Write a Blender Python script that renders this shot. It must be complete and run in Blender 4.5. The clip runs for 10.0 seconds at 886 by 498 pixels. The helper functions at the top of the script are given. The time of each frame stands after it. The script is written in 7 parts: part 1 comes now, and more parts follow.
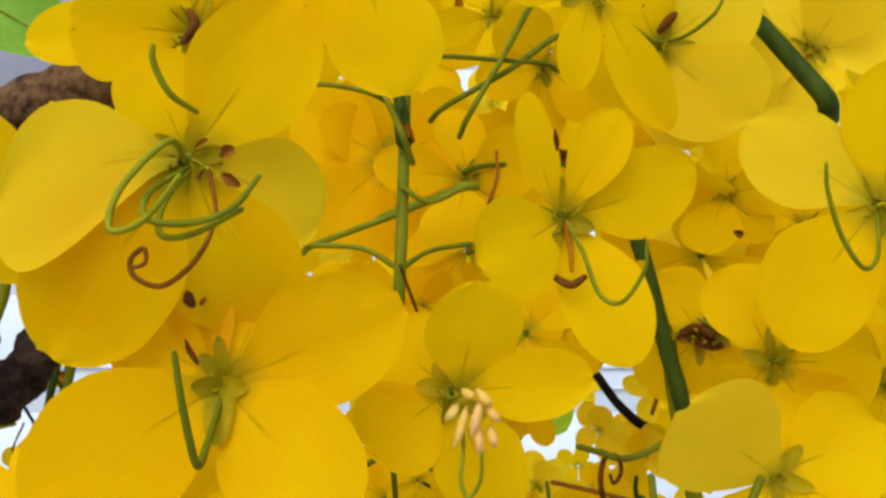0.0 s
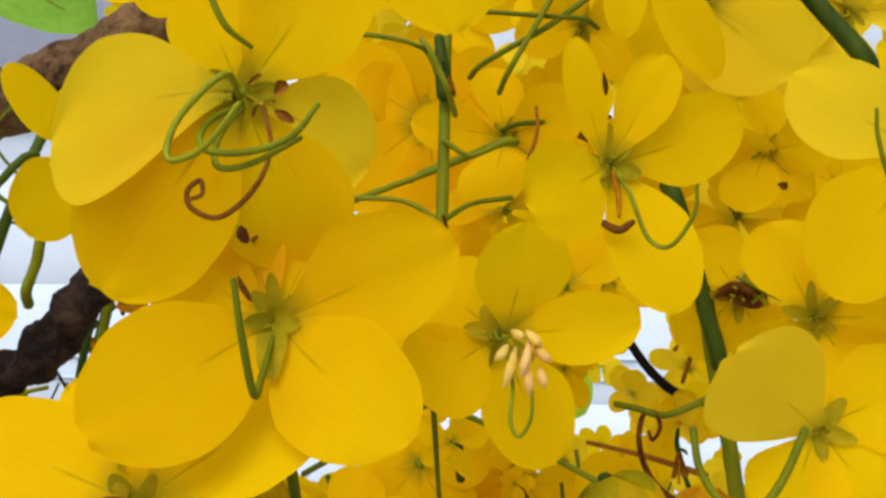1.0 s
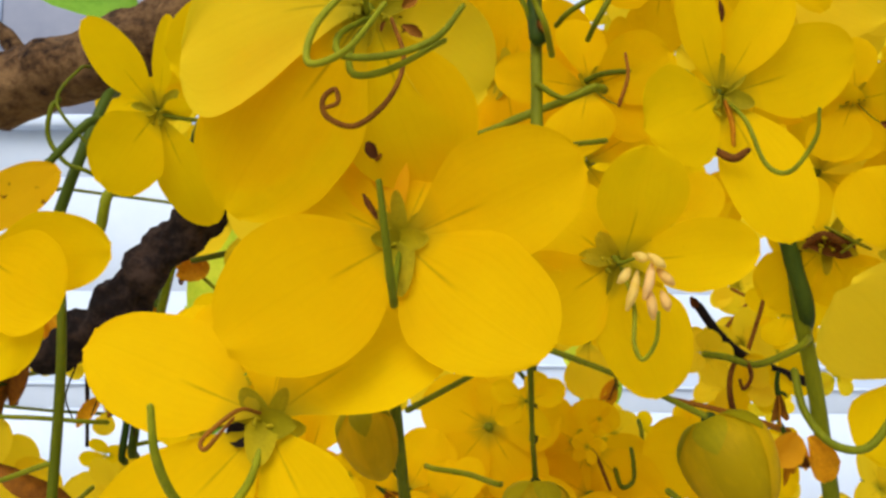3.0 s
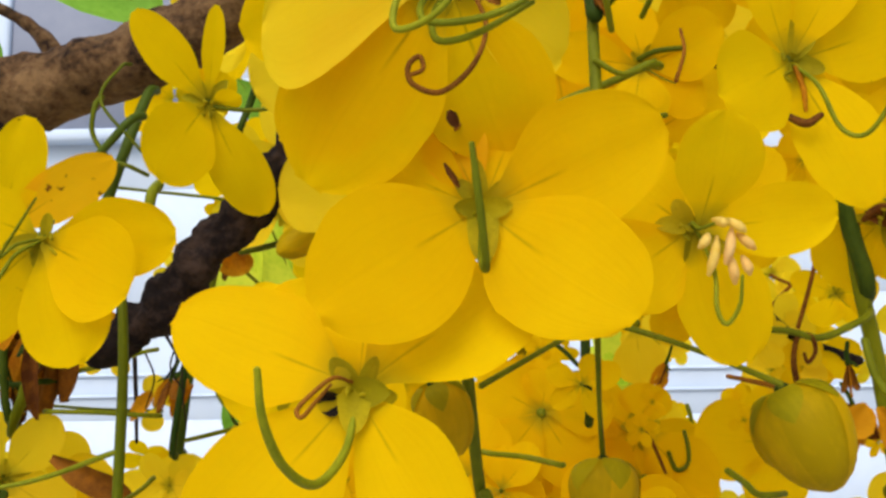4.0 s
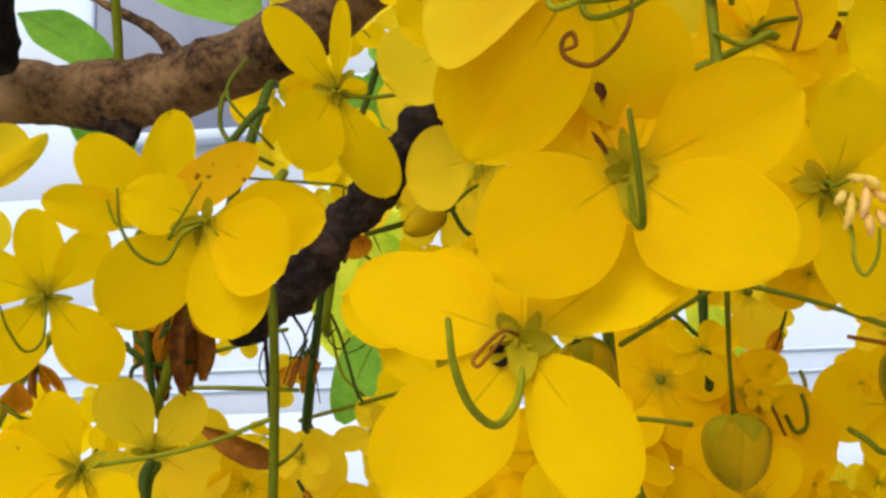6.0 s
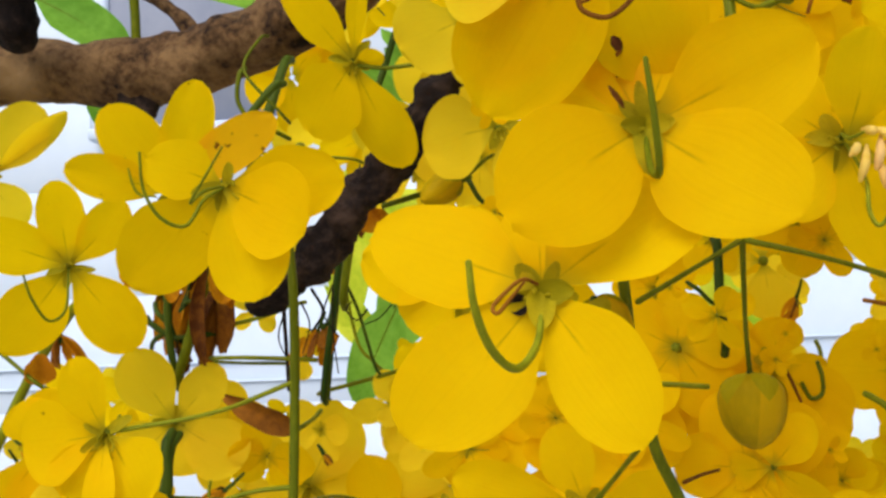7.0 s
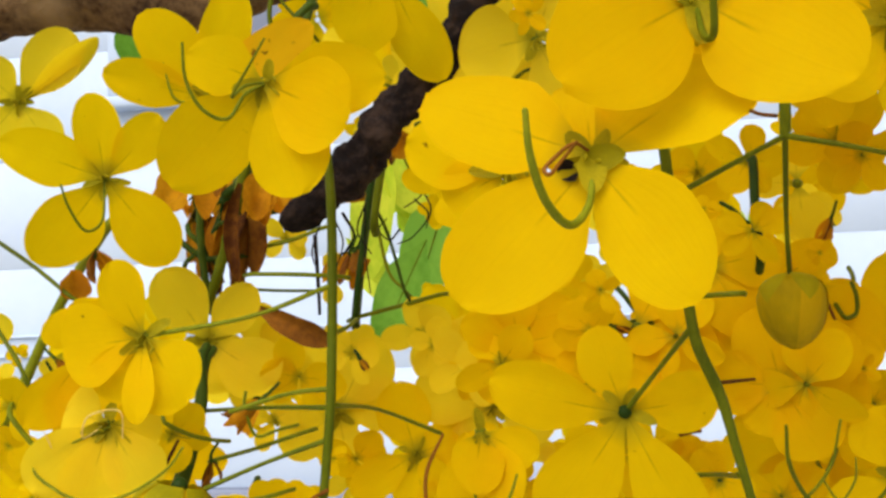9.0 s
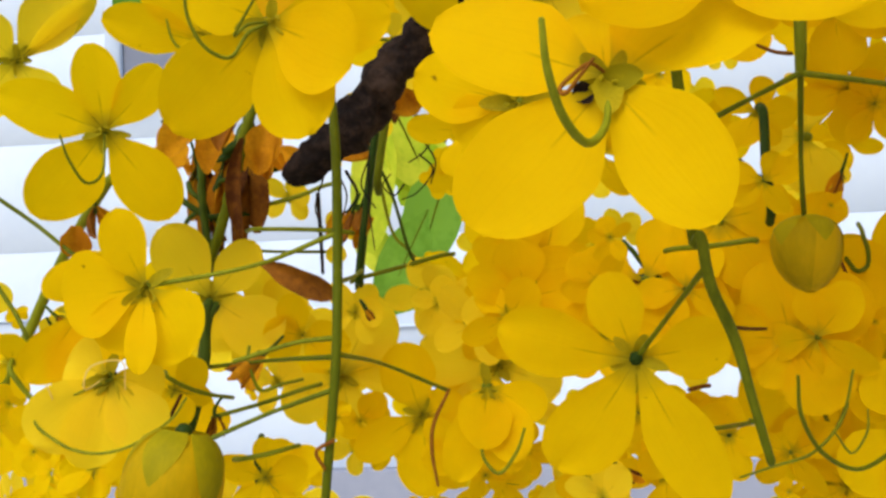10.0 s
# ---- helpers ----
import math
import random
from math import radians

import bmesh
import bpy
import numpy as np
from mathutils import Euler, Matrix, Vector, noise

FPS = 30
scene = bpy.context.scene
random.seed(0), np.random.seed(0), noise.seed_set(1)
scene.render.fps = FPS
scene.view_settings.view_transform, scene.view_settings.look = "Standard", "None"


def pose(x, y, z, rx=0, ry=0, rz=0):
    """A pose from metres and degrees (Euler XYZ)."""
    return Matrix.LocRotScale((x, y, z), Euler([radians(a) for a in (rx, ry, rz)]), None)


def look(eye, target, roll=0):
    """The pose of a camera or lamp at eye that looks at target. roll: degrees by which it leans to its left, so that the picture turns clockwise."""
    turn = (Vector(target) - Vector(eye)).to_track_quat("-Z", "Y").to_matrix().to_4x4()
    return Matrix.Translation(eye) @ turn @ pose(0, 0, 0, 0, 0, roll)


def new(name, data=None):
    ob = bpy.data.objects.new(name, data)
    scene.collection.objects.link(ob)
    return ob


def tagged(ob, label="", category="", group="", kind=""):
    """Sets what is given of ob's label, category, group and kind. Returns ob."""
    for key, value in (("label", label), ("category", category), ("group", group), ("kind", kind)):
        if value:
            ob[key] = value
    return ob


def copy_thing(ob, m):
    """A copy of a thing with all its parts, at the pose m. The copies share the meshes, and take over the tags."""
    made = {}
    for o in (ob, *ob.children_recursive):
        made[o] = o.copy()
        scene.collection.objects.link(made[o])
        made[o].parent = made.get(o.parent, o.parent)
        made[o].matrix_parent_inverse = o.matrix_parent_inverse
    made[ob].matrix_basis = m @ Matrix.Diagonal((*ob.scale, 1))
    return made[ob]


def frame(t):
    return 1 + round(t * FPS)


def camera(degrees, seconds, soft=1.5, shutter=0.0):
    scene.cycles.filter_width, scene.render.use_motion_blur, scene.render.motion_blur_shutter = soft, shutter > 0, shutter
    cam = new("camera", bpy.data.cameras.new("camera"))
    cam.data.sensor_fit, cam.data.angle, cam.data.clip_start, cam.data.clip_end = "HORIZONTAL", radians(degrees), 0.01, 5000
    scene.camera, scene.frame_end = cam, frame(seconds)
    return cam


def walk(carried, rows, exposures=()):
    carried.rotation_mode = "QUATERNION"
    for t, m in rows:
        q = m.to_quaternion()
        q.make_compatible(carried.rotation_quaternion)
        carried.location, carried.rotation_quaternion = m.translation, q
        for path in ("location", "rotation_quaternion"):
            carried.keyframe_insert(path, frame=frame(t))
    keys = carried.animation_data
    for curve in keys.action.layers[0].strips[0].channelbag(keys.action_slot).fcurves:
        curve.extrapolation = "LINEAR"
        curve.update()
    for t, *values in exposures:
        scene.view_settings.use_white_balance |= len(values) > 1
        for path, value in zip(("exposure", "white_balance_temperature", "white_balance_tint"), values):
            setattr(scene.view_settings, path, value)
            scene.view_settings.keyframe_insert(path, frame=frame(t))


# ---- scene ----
cam = camera(45.8, 10.0, soft=2.8)
METRES, EYE, TILT, LEAN, TURN = 0.11, 1.7, 8.0, 0.0, 0.0
ROWS = [
    (0.0, 0.0, 0.0, 0.0, 0.0, 0.0, -0.0),
    (0.5, 0.0087, -0.016, -0.0372, 0.18, 0.01, -0.25),
    (1.0, -0.0538, 0.0002, -0.0739, 0.63, -0.36, -0.28),
    (1.5, -0.1006, 0.039, -0.1057, 0.72, -0.36, -0.08),
    (2.0, -0.1606, 0.0052, -0.1387, 0.75, -0.62, -0.6),
    (2.5, -0.1684, 0.0098, -0.17, 0.9, -0.24, -0.66),
    (4.0, -0.3064, 0.013, -0.2466, 1.58, 0.59, 0.99),
    (4.5, -0.3048, 0.0156, -0.2689, 2.69, 0.46, 1.36),
    (5.0, -0.3519, -0.0188, -0.2733, 3.66, 0.66, 1.94),
    (5.5, -0.3902, -0.0607, -0.2629, 4.7, 0.48, 2.48),
    (6.0, -0.4098, -0.1052, -0.2799, 5.75, 0.22, 2.77),
    (7.5, -0.4289, -0.1346, -0.3684, 6.64, -0.56, 3.17),
    (8.0, -0.4716, -0.1353, -0.4151, 6.91, -0.98, 3.05),
    (8.5, -0.4674, -0.1215, -0.452, 7.01, -1.37, 2.8),
    (9.0, -0.4719, -0.1382, -0.4744, 7.32, -1.66, 2.83),
    (9.5, -0.4797, -0.1392, -0.5152, 7.21, -2.23, 2.95),
    (10.0, -0.4975, -0.1059, -0.5524, 7.24, -2.51, 3.0),
]
walk(cam, [(t, pose(0, 0, EYE, TILT, LEAN, TURN) @ pose(METRES * x, METRES * y, METRES * z, 90 + pitch, roll, yaw)) for t, x, y, z, yaw, pitch, roll in ROWS],
     exposures=[(0.0, -0.42), (2.5, -0.37), (6.0, -0.35), (7.5, -0.35), (10.0, -0.37)])

# ---- light ----
world = bpy.data.worlds.new("sky")
scene.world = world
world.use_nodes = True
_nt = world.node_tree
_sky = _nt.nodes.new("ShaderNodeTexSky")
_sky.sky_type = "NISHITA"
_sky.sun_disc = False
_sky.sun_elevation, _sky.sun_rotation = radians(46), radians(197)
_sky.air_density, _sky.dust_density = 1.0, 4.0
_bg = _nt.nodes["Background"]
_bg.inputs["Strength"].default_value = 0.21
_nt.links.new(_sky.outputs["Color"], _bg.inputs["Color"])
sun_data = bpy.data.lights.new("sun", "SUN")
sun_data.energy, sun_data.angle, sun_data.color = 2.45, radians(60), (1.0, 0.96, 0.9)
sun = new("sun", sun_data)
# the sun stands behind the camera and to its left, high
sun.matrix_world = look((-1.25, -3.8, 5.8), (0, 0.2, 1.7))


# ---- materials ----
def material(name):
    m = bpy.data.materials.new(name)
    m.use_nodes = True
    return m, m.node_tree, m.node_tree.nodes["Principled BSDF"], m.node_tree.nodes["Material Output"]


def node(nt, kind, **values):
    n = nt.nodes.new(kind)
    for key, value in values.items():
        n.inputs[key.replace("_", " ")].default_value = value
    return n


def ramp(nt, source, stops):
    r = nt.nodes.new("ShaderNodeValToRGB")
    el = r.color_ramp.elements
    while len(el) < len(stops):
        el.new(0.5)
    for e, (p, c) in zip(el, stops):
        e.position, e.color = p, (*c, 1) if len(c) == 3 else c
    nt.links.new(source, r.inputs["Fac"])
    return r.outputs["Color"]


def mixed(nt, fac, a, b, blend="MIX"):
    n = nt.nodes.new("ShaderNodeMix")
    n.data_type, n.blend_type = "RGBA", blend
    for sock, value in ((n.inputs[0], fac), (n.inputs[6], a), (n.inputs[7], b)):
        if isinstance(value, (int, float)):
            sock.default_value = value
        elif isinstance(value, tuple):
            sock.default_value = (*value, 1)
        else:
            nt.links.new(value, sock)
    return n.outputs[2]


def maths(nt, op, a, b=0.0, clamp=False):
    n = nt.nodes.new("ShaderNodeMath")
    n.operation, n.use_clamp = op, clamp
    for sock, value in ((n.inputs[0], a), (n.inputs[1], b)):
        if isinstance(value, (int, float)):
            sock.default_value = value
        else:
            nt.links.new(value, sock)
    return n.outputs[0]


def petal_material(name, deep, light, through_it, share=0.55, spots=0.0, ribs=0.6):
    """A thin petal: soft gloss, light passes through it; darker midrib and faint side veins from its base."""
    m, nt, bsdf, out = material(name)
    uv = nt.nodes.new("ShaderNodeUVMap")
    sep = nt.nodes.new("ShaderNodeSeparateXYZ")
    nt.links.new(uv.outputs["UV"], sep.inputs[0])
    u, v = sep.outputs["X"], sep.outputs["Y"]
    info = nt.nodes.new("ShaderNodeObjectInfo")
    coord = nt.nodes.new("ShaderNodeTexCoord")
    broad = node(nt, "ShaderNodeTexNoise", Scale=70.0, Detail=3.0, Roughness=0.55)
    fine = node(nt, "ShaderNodeTexNoise", Scale=900.0, Detail=3.0)
    for n in (broad, fine):
        nt.links.new(coord.outputs["Object"], n.inputs["Vector"])
    tone = maths(nt, "ADD", maths(nt, "MULTIPLY", broad.outputs["Fac"], 0.75), maths(nt, "MULTIPLY", info.outputs["Random"], 0.35))
    body = mixed(nt, tone, deep, light)
    # side veins: fine lines that run outwards from the claw
    off = maths(nt, "ABSOLUTE", maths(nt, "SUBTRACT", v, 0.5))
    fan = nt.nodes.new("ShaderNodeCombineXYZ")
    nt.links.new(maths(nt, "MULTIPLY", u, 1.2), fan.inputs[0])
    nt.links.new(maths(nt, "MULTIPLY", v, 26.0), fan.inputs[1])
    vein = node(nt, "ShaderNodeTexNoise", Scale=1.0, Detail=2.0, Distortion=0.3)
    nt.links.new(fan.outputs[0], vein.inputs["Vector"])
    lines = maths(nt, "MULTIPLY", maths(nt, "SUBTRACT", vein.outputs["Fac"], 0.5, True), 0.35)
    body = mixed(nt, lines, body, tuple(0.72 * c for c in deep))
    # midrib, olive, dying out towards the middle
    rib = maths(nt, "SUBTRACT", 1.0, maths(nt, "DIVIDE", off, 0.024), True)
    fade = maths(nt, "SUBTRACT", 1.0, maths(nt, "DIVIDE", u, 0.46), True)
    rib = maths(nt, "MULTIPLY", maths(nt, "POWER", rib, 1.0), maths(nt, "MINIMUM", maths(nt, "MULTIPLY", fade, 1.5), ribs))
    body = mixed(nt, rib, body, (0.22, 0.16, 0.005))
    claw = maths(nt, "MULTIPLY", maths(nt, "SUBTRACT", 1.0, maths(nt, "DIVIDE", u, 0.22), True), 0.75)
    body = mixed(nt, claw, body, (0.30, 0.30, 0.02))
    if spots:
        speck = node(nt, "ShaderNodeTexNoise", Scale=330.0, Detail=2.0)
        nt.links.new(coord.outputs["Object"], speck.inputs["Vector"])
        body = mixed(nt, maths(nt, "MULTIPLY", maths(nt, "SUBTRACT", speck.outputs["Fac"], 0.76 - 0.14 * spots, True), 12.0, True), body, (0.16, 0.045, 0.01))
    nt.links.new(body, bsdf.inputs["Base Color"])
    bsdf.inputs["Roughness"].default_value = 0.6
    bsdf.inputs["Specular IOR Level"].default_value = 0.02
    bump = node(nt, "ShaderNodeBump", Strength=0.25, Distance=0.0004)
    height = maths(nt, "ADD", vein.outputs["Fac"], maths(nt, "MULTIPLY", fine.outputs["Fac"], 0.25))
    nt.links.new(height, bump.inputs["Height"])
    nt.links.new(bump.outputs["Normal"], bsdf.inputs["Normal"])
    trans = nt.nodes.new("ShaderNodeBsdfTranslucent")
    nt.links.new(mixed(nt, 1.0, body, through_it, "MULTIPLY"), trans.inputs["Color"])
    mix = node(nt, "ShaderNodeMixShader", Fac=share)
    nt.links.new(bsdf.outputs[0], mix.inputs[1])
    nt.links.new(trans.outputs[0], mix.inputs[2])
    nt.links.new(mix.outputs[0], out.inputs["Surface"])
    return m


def plant_material(name, a, b, scale, rough=0.5, share=0.0, bump_size=0.0003, streak=1.0):
    """Green or brown plant tissue: two tones in noise, optional light through it."""
    m, nt, bsdf, out = material(name)
    coord = nt.nodes.new("ShaderNodeTexCoord")
    info = nt.nodes.new("ShaderNodeObjectInfo")
    mapping = nt.nodes.new("ShaderNodeMapping")
    mapping.inputs["Scale"].default_value = (1, 1, streak)
    nt.links.new(coord.outputs["Object"], mapping.inputs["Vector"])
    big = node(nt, "ShaderNodeTexNoise", Scale=scale, Detail=4.0, Roughness=0.6)
    small = node(nt, "ShaderNodeTexNoise", Scale=scale * 7, Detail=4.0)
    for n in (big, small):
        nt.links.new(mapping.outputs[0], n.inputs["Vector"])
    tone = maths(nt, "ADD", maths(nt, "MULTIPLY", big.outputs["Fac"], 0.7), maths(nt, "MULTIPLY", small.outputs["Fac"], 0.3))
    tone = maths(nt, "ADD", tone, maths(nt, "MULTIPLY", maths(nt, "SUBTRACT", info.outputs["Random"], 0.5), 0.4))
    body = ramp(nt, tone, [(0.33, a), (0.68, b)])
    nt.links.new(body, bsdf.inputs["Base Color"])
    bsdf.inputs["Roughness"].default_value = rough
    bsdf.inputs["Specular IOR Level"].default_value = 0.08
    bump = node(nt, "ShaderNodeBump", Strength=0.5, Distance=bump_size)
    nt.links.new(small.outputs["Fac"], bump.inputs["Height"])
    nt.links.new(bump.outputs["Normal"], bsdf.inputs["Normal"])
    if share:
        trans = nt.nodes.new("ShaderNodeBsdfTranslucent")
        nt.links.new(body, trans.inputs["Color"])
        mix = node(nt, "ShaderNodeMixShader", Fac=share)
        nt.links.new(bsdf.outputs[0], mix.inputs[1])
        nt.links.new(trans.outputs[0], mix.inputs[2])
        nt.links.new(mix.outputs[0], out.inputs["Surface"])
    return m


PETAL = petal_material("petal_golden", (0.80, 0.525, 0.001), (0.90, 0.660, 0.002), (1.0, 1.0, 0.3), spots=0.04)
# paler copy of the petal: sunlight through it is put into the colour
PETAL_PALE_LIT = petal_material("petal_pale_lit", (0.85, 0.635, 0.012), (0.91, 0.715, 0.03), (1.0, 1.0, 0.4), ribs=0.35)
PETAL_DEEP = petal_material("petal_deep", (0.79, 0.495, 0.001), (0.885, 0.62, 0.002), (1.0, 0.99, 0.3), ribs=0.45)
PETAL_SPOTTED = petal_material("petal_spotted", (0.80, 0.44, 0.004), (0.90, 0.58, 0.01), (1.0, 0.9, 0.4), spots=0.7)
SEPAL = plant_material("sepal_olive", (0.31, 0.27, 0.005), (0.50, 0.41, 0.008), 300, 0.6, 0.45)
BUD = plant_material("bud_skin", (0.46, 0.34, 0.002), (0.72, 0.48, 0.003), 130, 0.55, 0.45, 0.0003, 0.35)
CALYX = plant_material("bud_calyx", (0.30, 0.28, 0.004), (0.50, 0.41, 0.004), 160, 0.55, 0.4, 0.0003, 0.35)
STAMEN = plant_material("filament_green", (0.115, 0.135, 0.004), (0.22, 0.235, 0.008), 300, 0.5)
ANTHER = plant_material("anther_cream", (0.78, 0.58, 0.10), (0.87, 0.71, 0.24), 500, 0.6, 0.4)
PINK = plant_material("anther_pinkish", (0.78, 0.53, 0.15), (0.86, 0.63, 0.26), 500, 0.6, 0.4)
STEM = plant_material("stem_green", (0.085, 0.105, 0.003), (0.175, 0.195, 0.006), 220, 0.5, 0.0, 0.0002, 0.3)
STEM_DARK = plant_material("stem_dark", (0.018, 0.040, 0.004), (0.055, 0.085, 0.008), 220, 0.5, 0.0, 0.0002, 0.3)
BROWN = plant_material("withered_brown", (0.07, 0.022, 0.005), (0.27, 0.105, 0.010), 300, 0.7, 0.15)
ORANGE = plant_material("withered_orange", (0.42, 0.16, 0.005), (0.80, 0.40, 0.012), 200, 0.65, 0.5)
def bark_material(name, dark, mid, light, patch):
    """Rough bark: brown, broken by dark crusts, small pits and paler rubbed patches."""
    m, nt, bsdf, out = material(name)
    coord = nt.nodes.new("ShaderNodeTexCoord")
    large = node(nt, "ShaderNodeTexNoise", Scale=38.0, Detail=5.0, Roughness=0.65, Distortion=0.6)
    pits = node(nt, "ShaderNodeTexNoise", Scale=260.0, Detail=5.0, Roughness=0.7)
    rubbed = node(nt, "ShaderNodeTexNoise", Scale=24.0, Detail=2.0)
    cells = node(nt, "ShaderNodeTexVoronoi", Scale=170.0)
    for n in (large, pits, rubbed, cells):
        nt.links.new(coord.outputs["Object"], n.inputs["Vector"])
    tone = maths(nt, "ADD", maths(nt, "MULTIPLY", large.outputs["Fac"], 0.5), maths(nt, "MULTIPLY", pits.outputs["Fac"], 0.5))
    body = ramp(nt, tone, [(0.39, dark), (0.48, mid), (0.60, light)])
    body = mixed(nt, maths(nt, "MULTIPLY", maths(nt, "SUBTRACT", rubbed.outputs["Fac"], 0.60, True), 5.0, True), body, patch)
    nt.links.new(body, bsdf.inputs["Base Color"])
    bsdf.inputs["Roughness"].default_value = 0.9
    bsdf.inputs["Specular IOR Level"].default_value = 0.15
    bump = node(nt, "ShaderNodeBump", Strength=0.9, Distance=0.0015)
    height = maths(nt, "ADD", pits.outputs["Fac"], maths(nt, "MULTIPLY", cells.outputs["Distance"], 0.6))
    nt.links.new(height, bump.inputs["Height"])
    nt.links.new(bump.outputs["Normal"], bsdf.inputs["Normal"])
    return m


BARK = bark_material("bark", (0.011, 0.006, 0.004), (0.088, 0.048, 0.020), (0.175, 0.105, 0.045), (0.26, 0.17, 0.080))
BARK_DARK = bark_material("bark_dark", (0.003, 0.002, 0.002), (0.010, 0.006, 0.005), (0.042, 0.026, 0.019), (0.026, 0.016, 0.012))
LEAF = plant_material("leaf_green", (0.11, 0.28, 0.02), (0.22, 0.45, 0.05), 40, 0.45, 0.45)
LEAF_BRIGHT = plant_material("leaf_bright", (0.35, 0.55, 0.02), (0.75, 0.80, 0.06), 30, 0.5, 0.5)
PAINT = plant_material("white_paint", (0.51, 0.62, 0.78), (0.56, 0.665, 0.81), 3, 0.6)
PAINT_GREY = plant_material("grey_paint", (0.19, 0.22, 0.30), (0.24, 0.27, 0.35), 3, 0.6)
# unseen ground, its tone raised to bounce light up onto the petals
GROUND = plant_material("bounce_ground", (0.34, 0.31, 0.26), (0.48, 0.45, 0.39), 2.0, 0.95, 0.0, 0.01)


# ---- builders ----
def part(name, bm, mat, parent=None, label=""):
    me = bpy.data.meshes.new(name)
    bm.to_mesh(me)
    bm.free()
    for p in me.polygons:
        p.use_smooth = True
    me.materials.append(mat)
    ob = new(name, me)
    if parent is not None:
        ob.parent = parent
    if label:
        tagged(ob, label)
    return ob


def smooth_line(points, steps):
    """A smooth line through a few points (Catmull-Rom)."""
    p = [Vector(q) for q in points]
    p = [2 * p[0] - p[1]] + p + [2 * p[-1] - p[-2]]
    line = []
    for i in range(1, len(p) - 2):
        for k in range(steps):
            t = k / steps
            a, b, c, d = p[i - 1], p[i], p[i + 1], p[i + 2]
            line.append(0.5 * (2 * b + (c - a) * t + (2 * a - 5 * b + 4 * c - d) * t * t + (3 * b - a - 3 * c + d) * t ** 3))
    line.append(p[-2])
    return line


def tube(points, radii, sides=8, steps=6, rough=0.0, seed=0.0, bm=None):
    """A round stalk along a smooth line; radii run from its first to its last end."""
    bm = bm or bmesh.new()
    line = smooth_line(points, steps)
    n = len(line)
    side = None
    rings = []
    r_most = max(radii)
    for i, q in enumerate(line):
        ahead = (line[min(i + 1, n - 1)] - line[max(i - 1, 0)]).normalized()
        if side is None:
            side = ahead.orthogonal().normalized()
        side = (side - ahead * side.dot(ahead)).normalized()
        other = ahead.cross(side)
        f = i / (n - 1) * (len(radii) - 1)
        k = min(int(f), len(radii) - 2)
        r = radii[k] + (radii[k + 1] - radii[k]) * (f - k)
        ring = []
        for s in range(sides):
            a = 2 * math.pi * s / sides
            w = r
            if rough:
                p = q + (side * math.cos(a) + other * math.sin(a)) * r
                w *= 1 + rough * noise.noise(p * (0.9 / r_most) + Vector((seed, 0, 0))) + 0.4 * rough * noise.noise(p * (2.6 / r_most))
            ring.append(bm.verts.new(q + side * (w * math.cos(a)) + other * (w * math.sin(a))))
        rings.append(ring)
    for r0, r1 in zip(rings, rings[1:]):
        for s in range(sides):
            bm.faces.new((r0[s], r0[(s + 1) % sides], r1[(s + 1) % sides], r1[s]))
    # rounded ends
    for ring, centre, next_one, flip in ((rings[0], line[0], line[1], True), (rings[-1], line[-1], line[-2], False)):
        out = (centre - next_one).normalized()
        r = (ring[0].co - centre).length
        for shrink, reach in ((0.78, 0.5), (0.4, 0.8)):
            cap = [bm.verts.new(centre + (v.co - centre) * shrink + out * (r * reach)) for v in ring] if shrink == 0.78 else [bm.verts.new(centre + (v.co - centre - out * (r * 0.5)) * (shrink / 0.78) + out * (r * reach)) for v in ring]
            for s in range(sides):
                quad = (ring[s], ring[(s + 1) % sides], cap[(s + 1) % sides], cap[s])
                bm.faces.new(tuple(reversed(quad)) if flip else quad)
            ring = cap
        bm.faces.new(list(reversed(ring)) if flip else ring)
    return bm


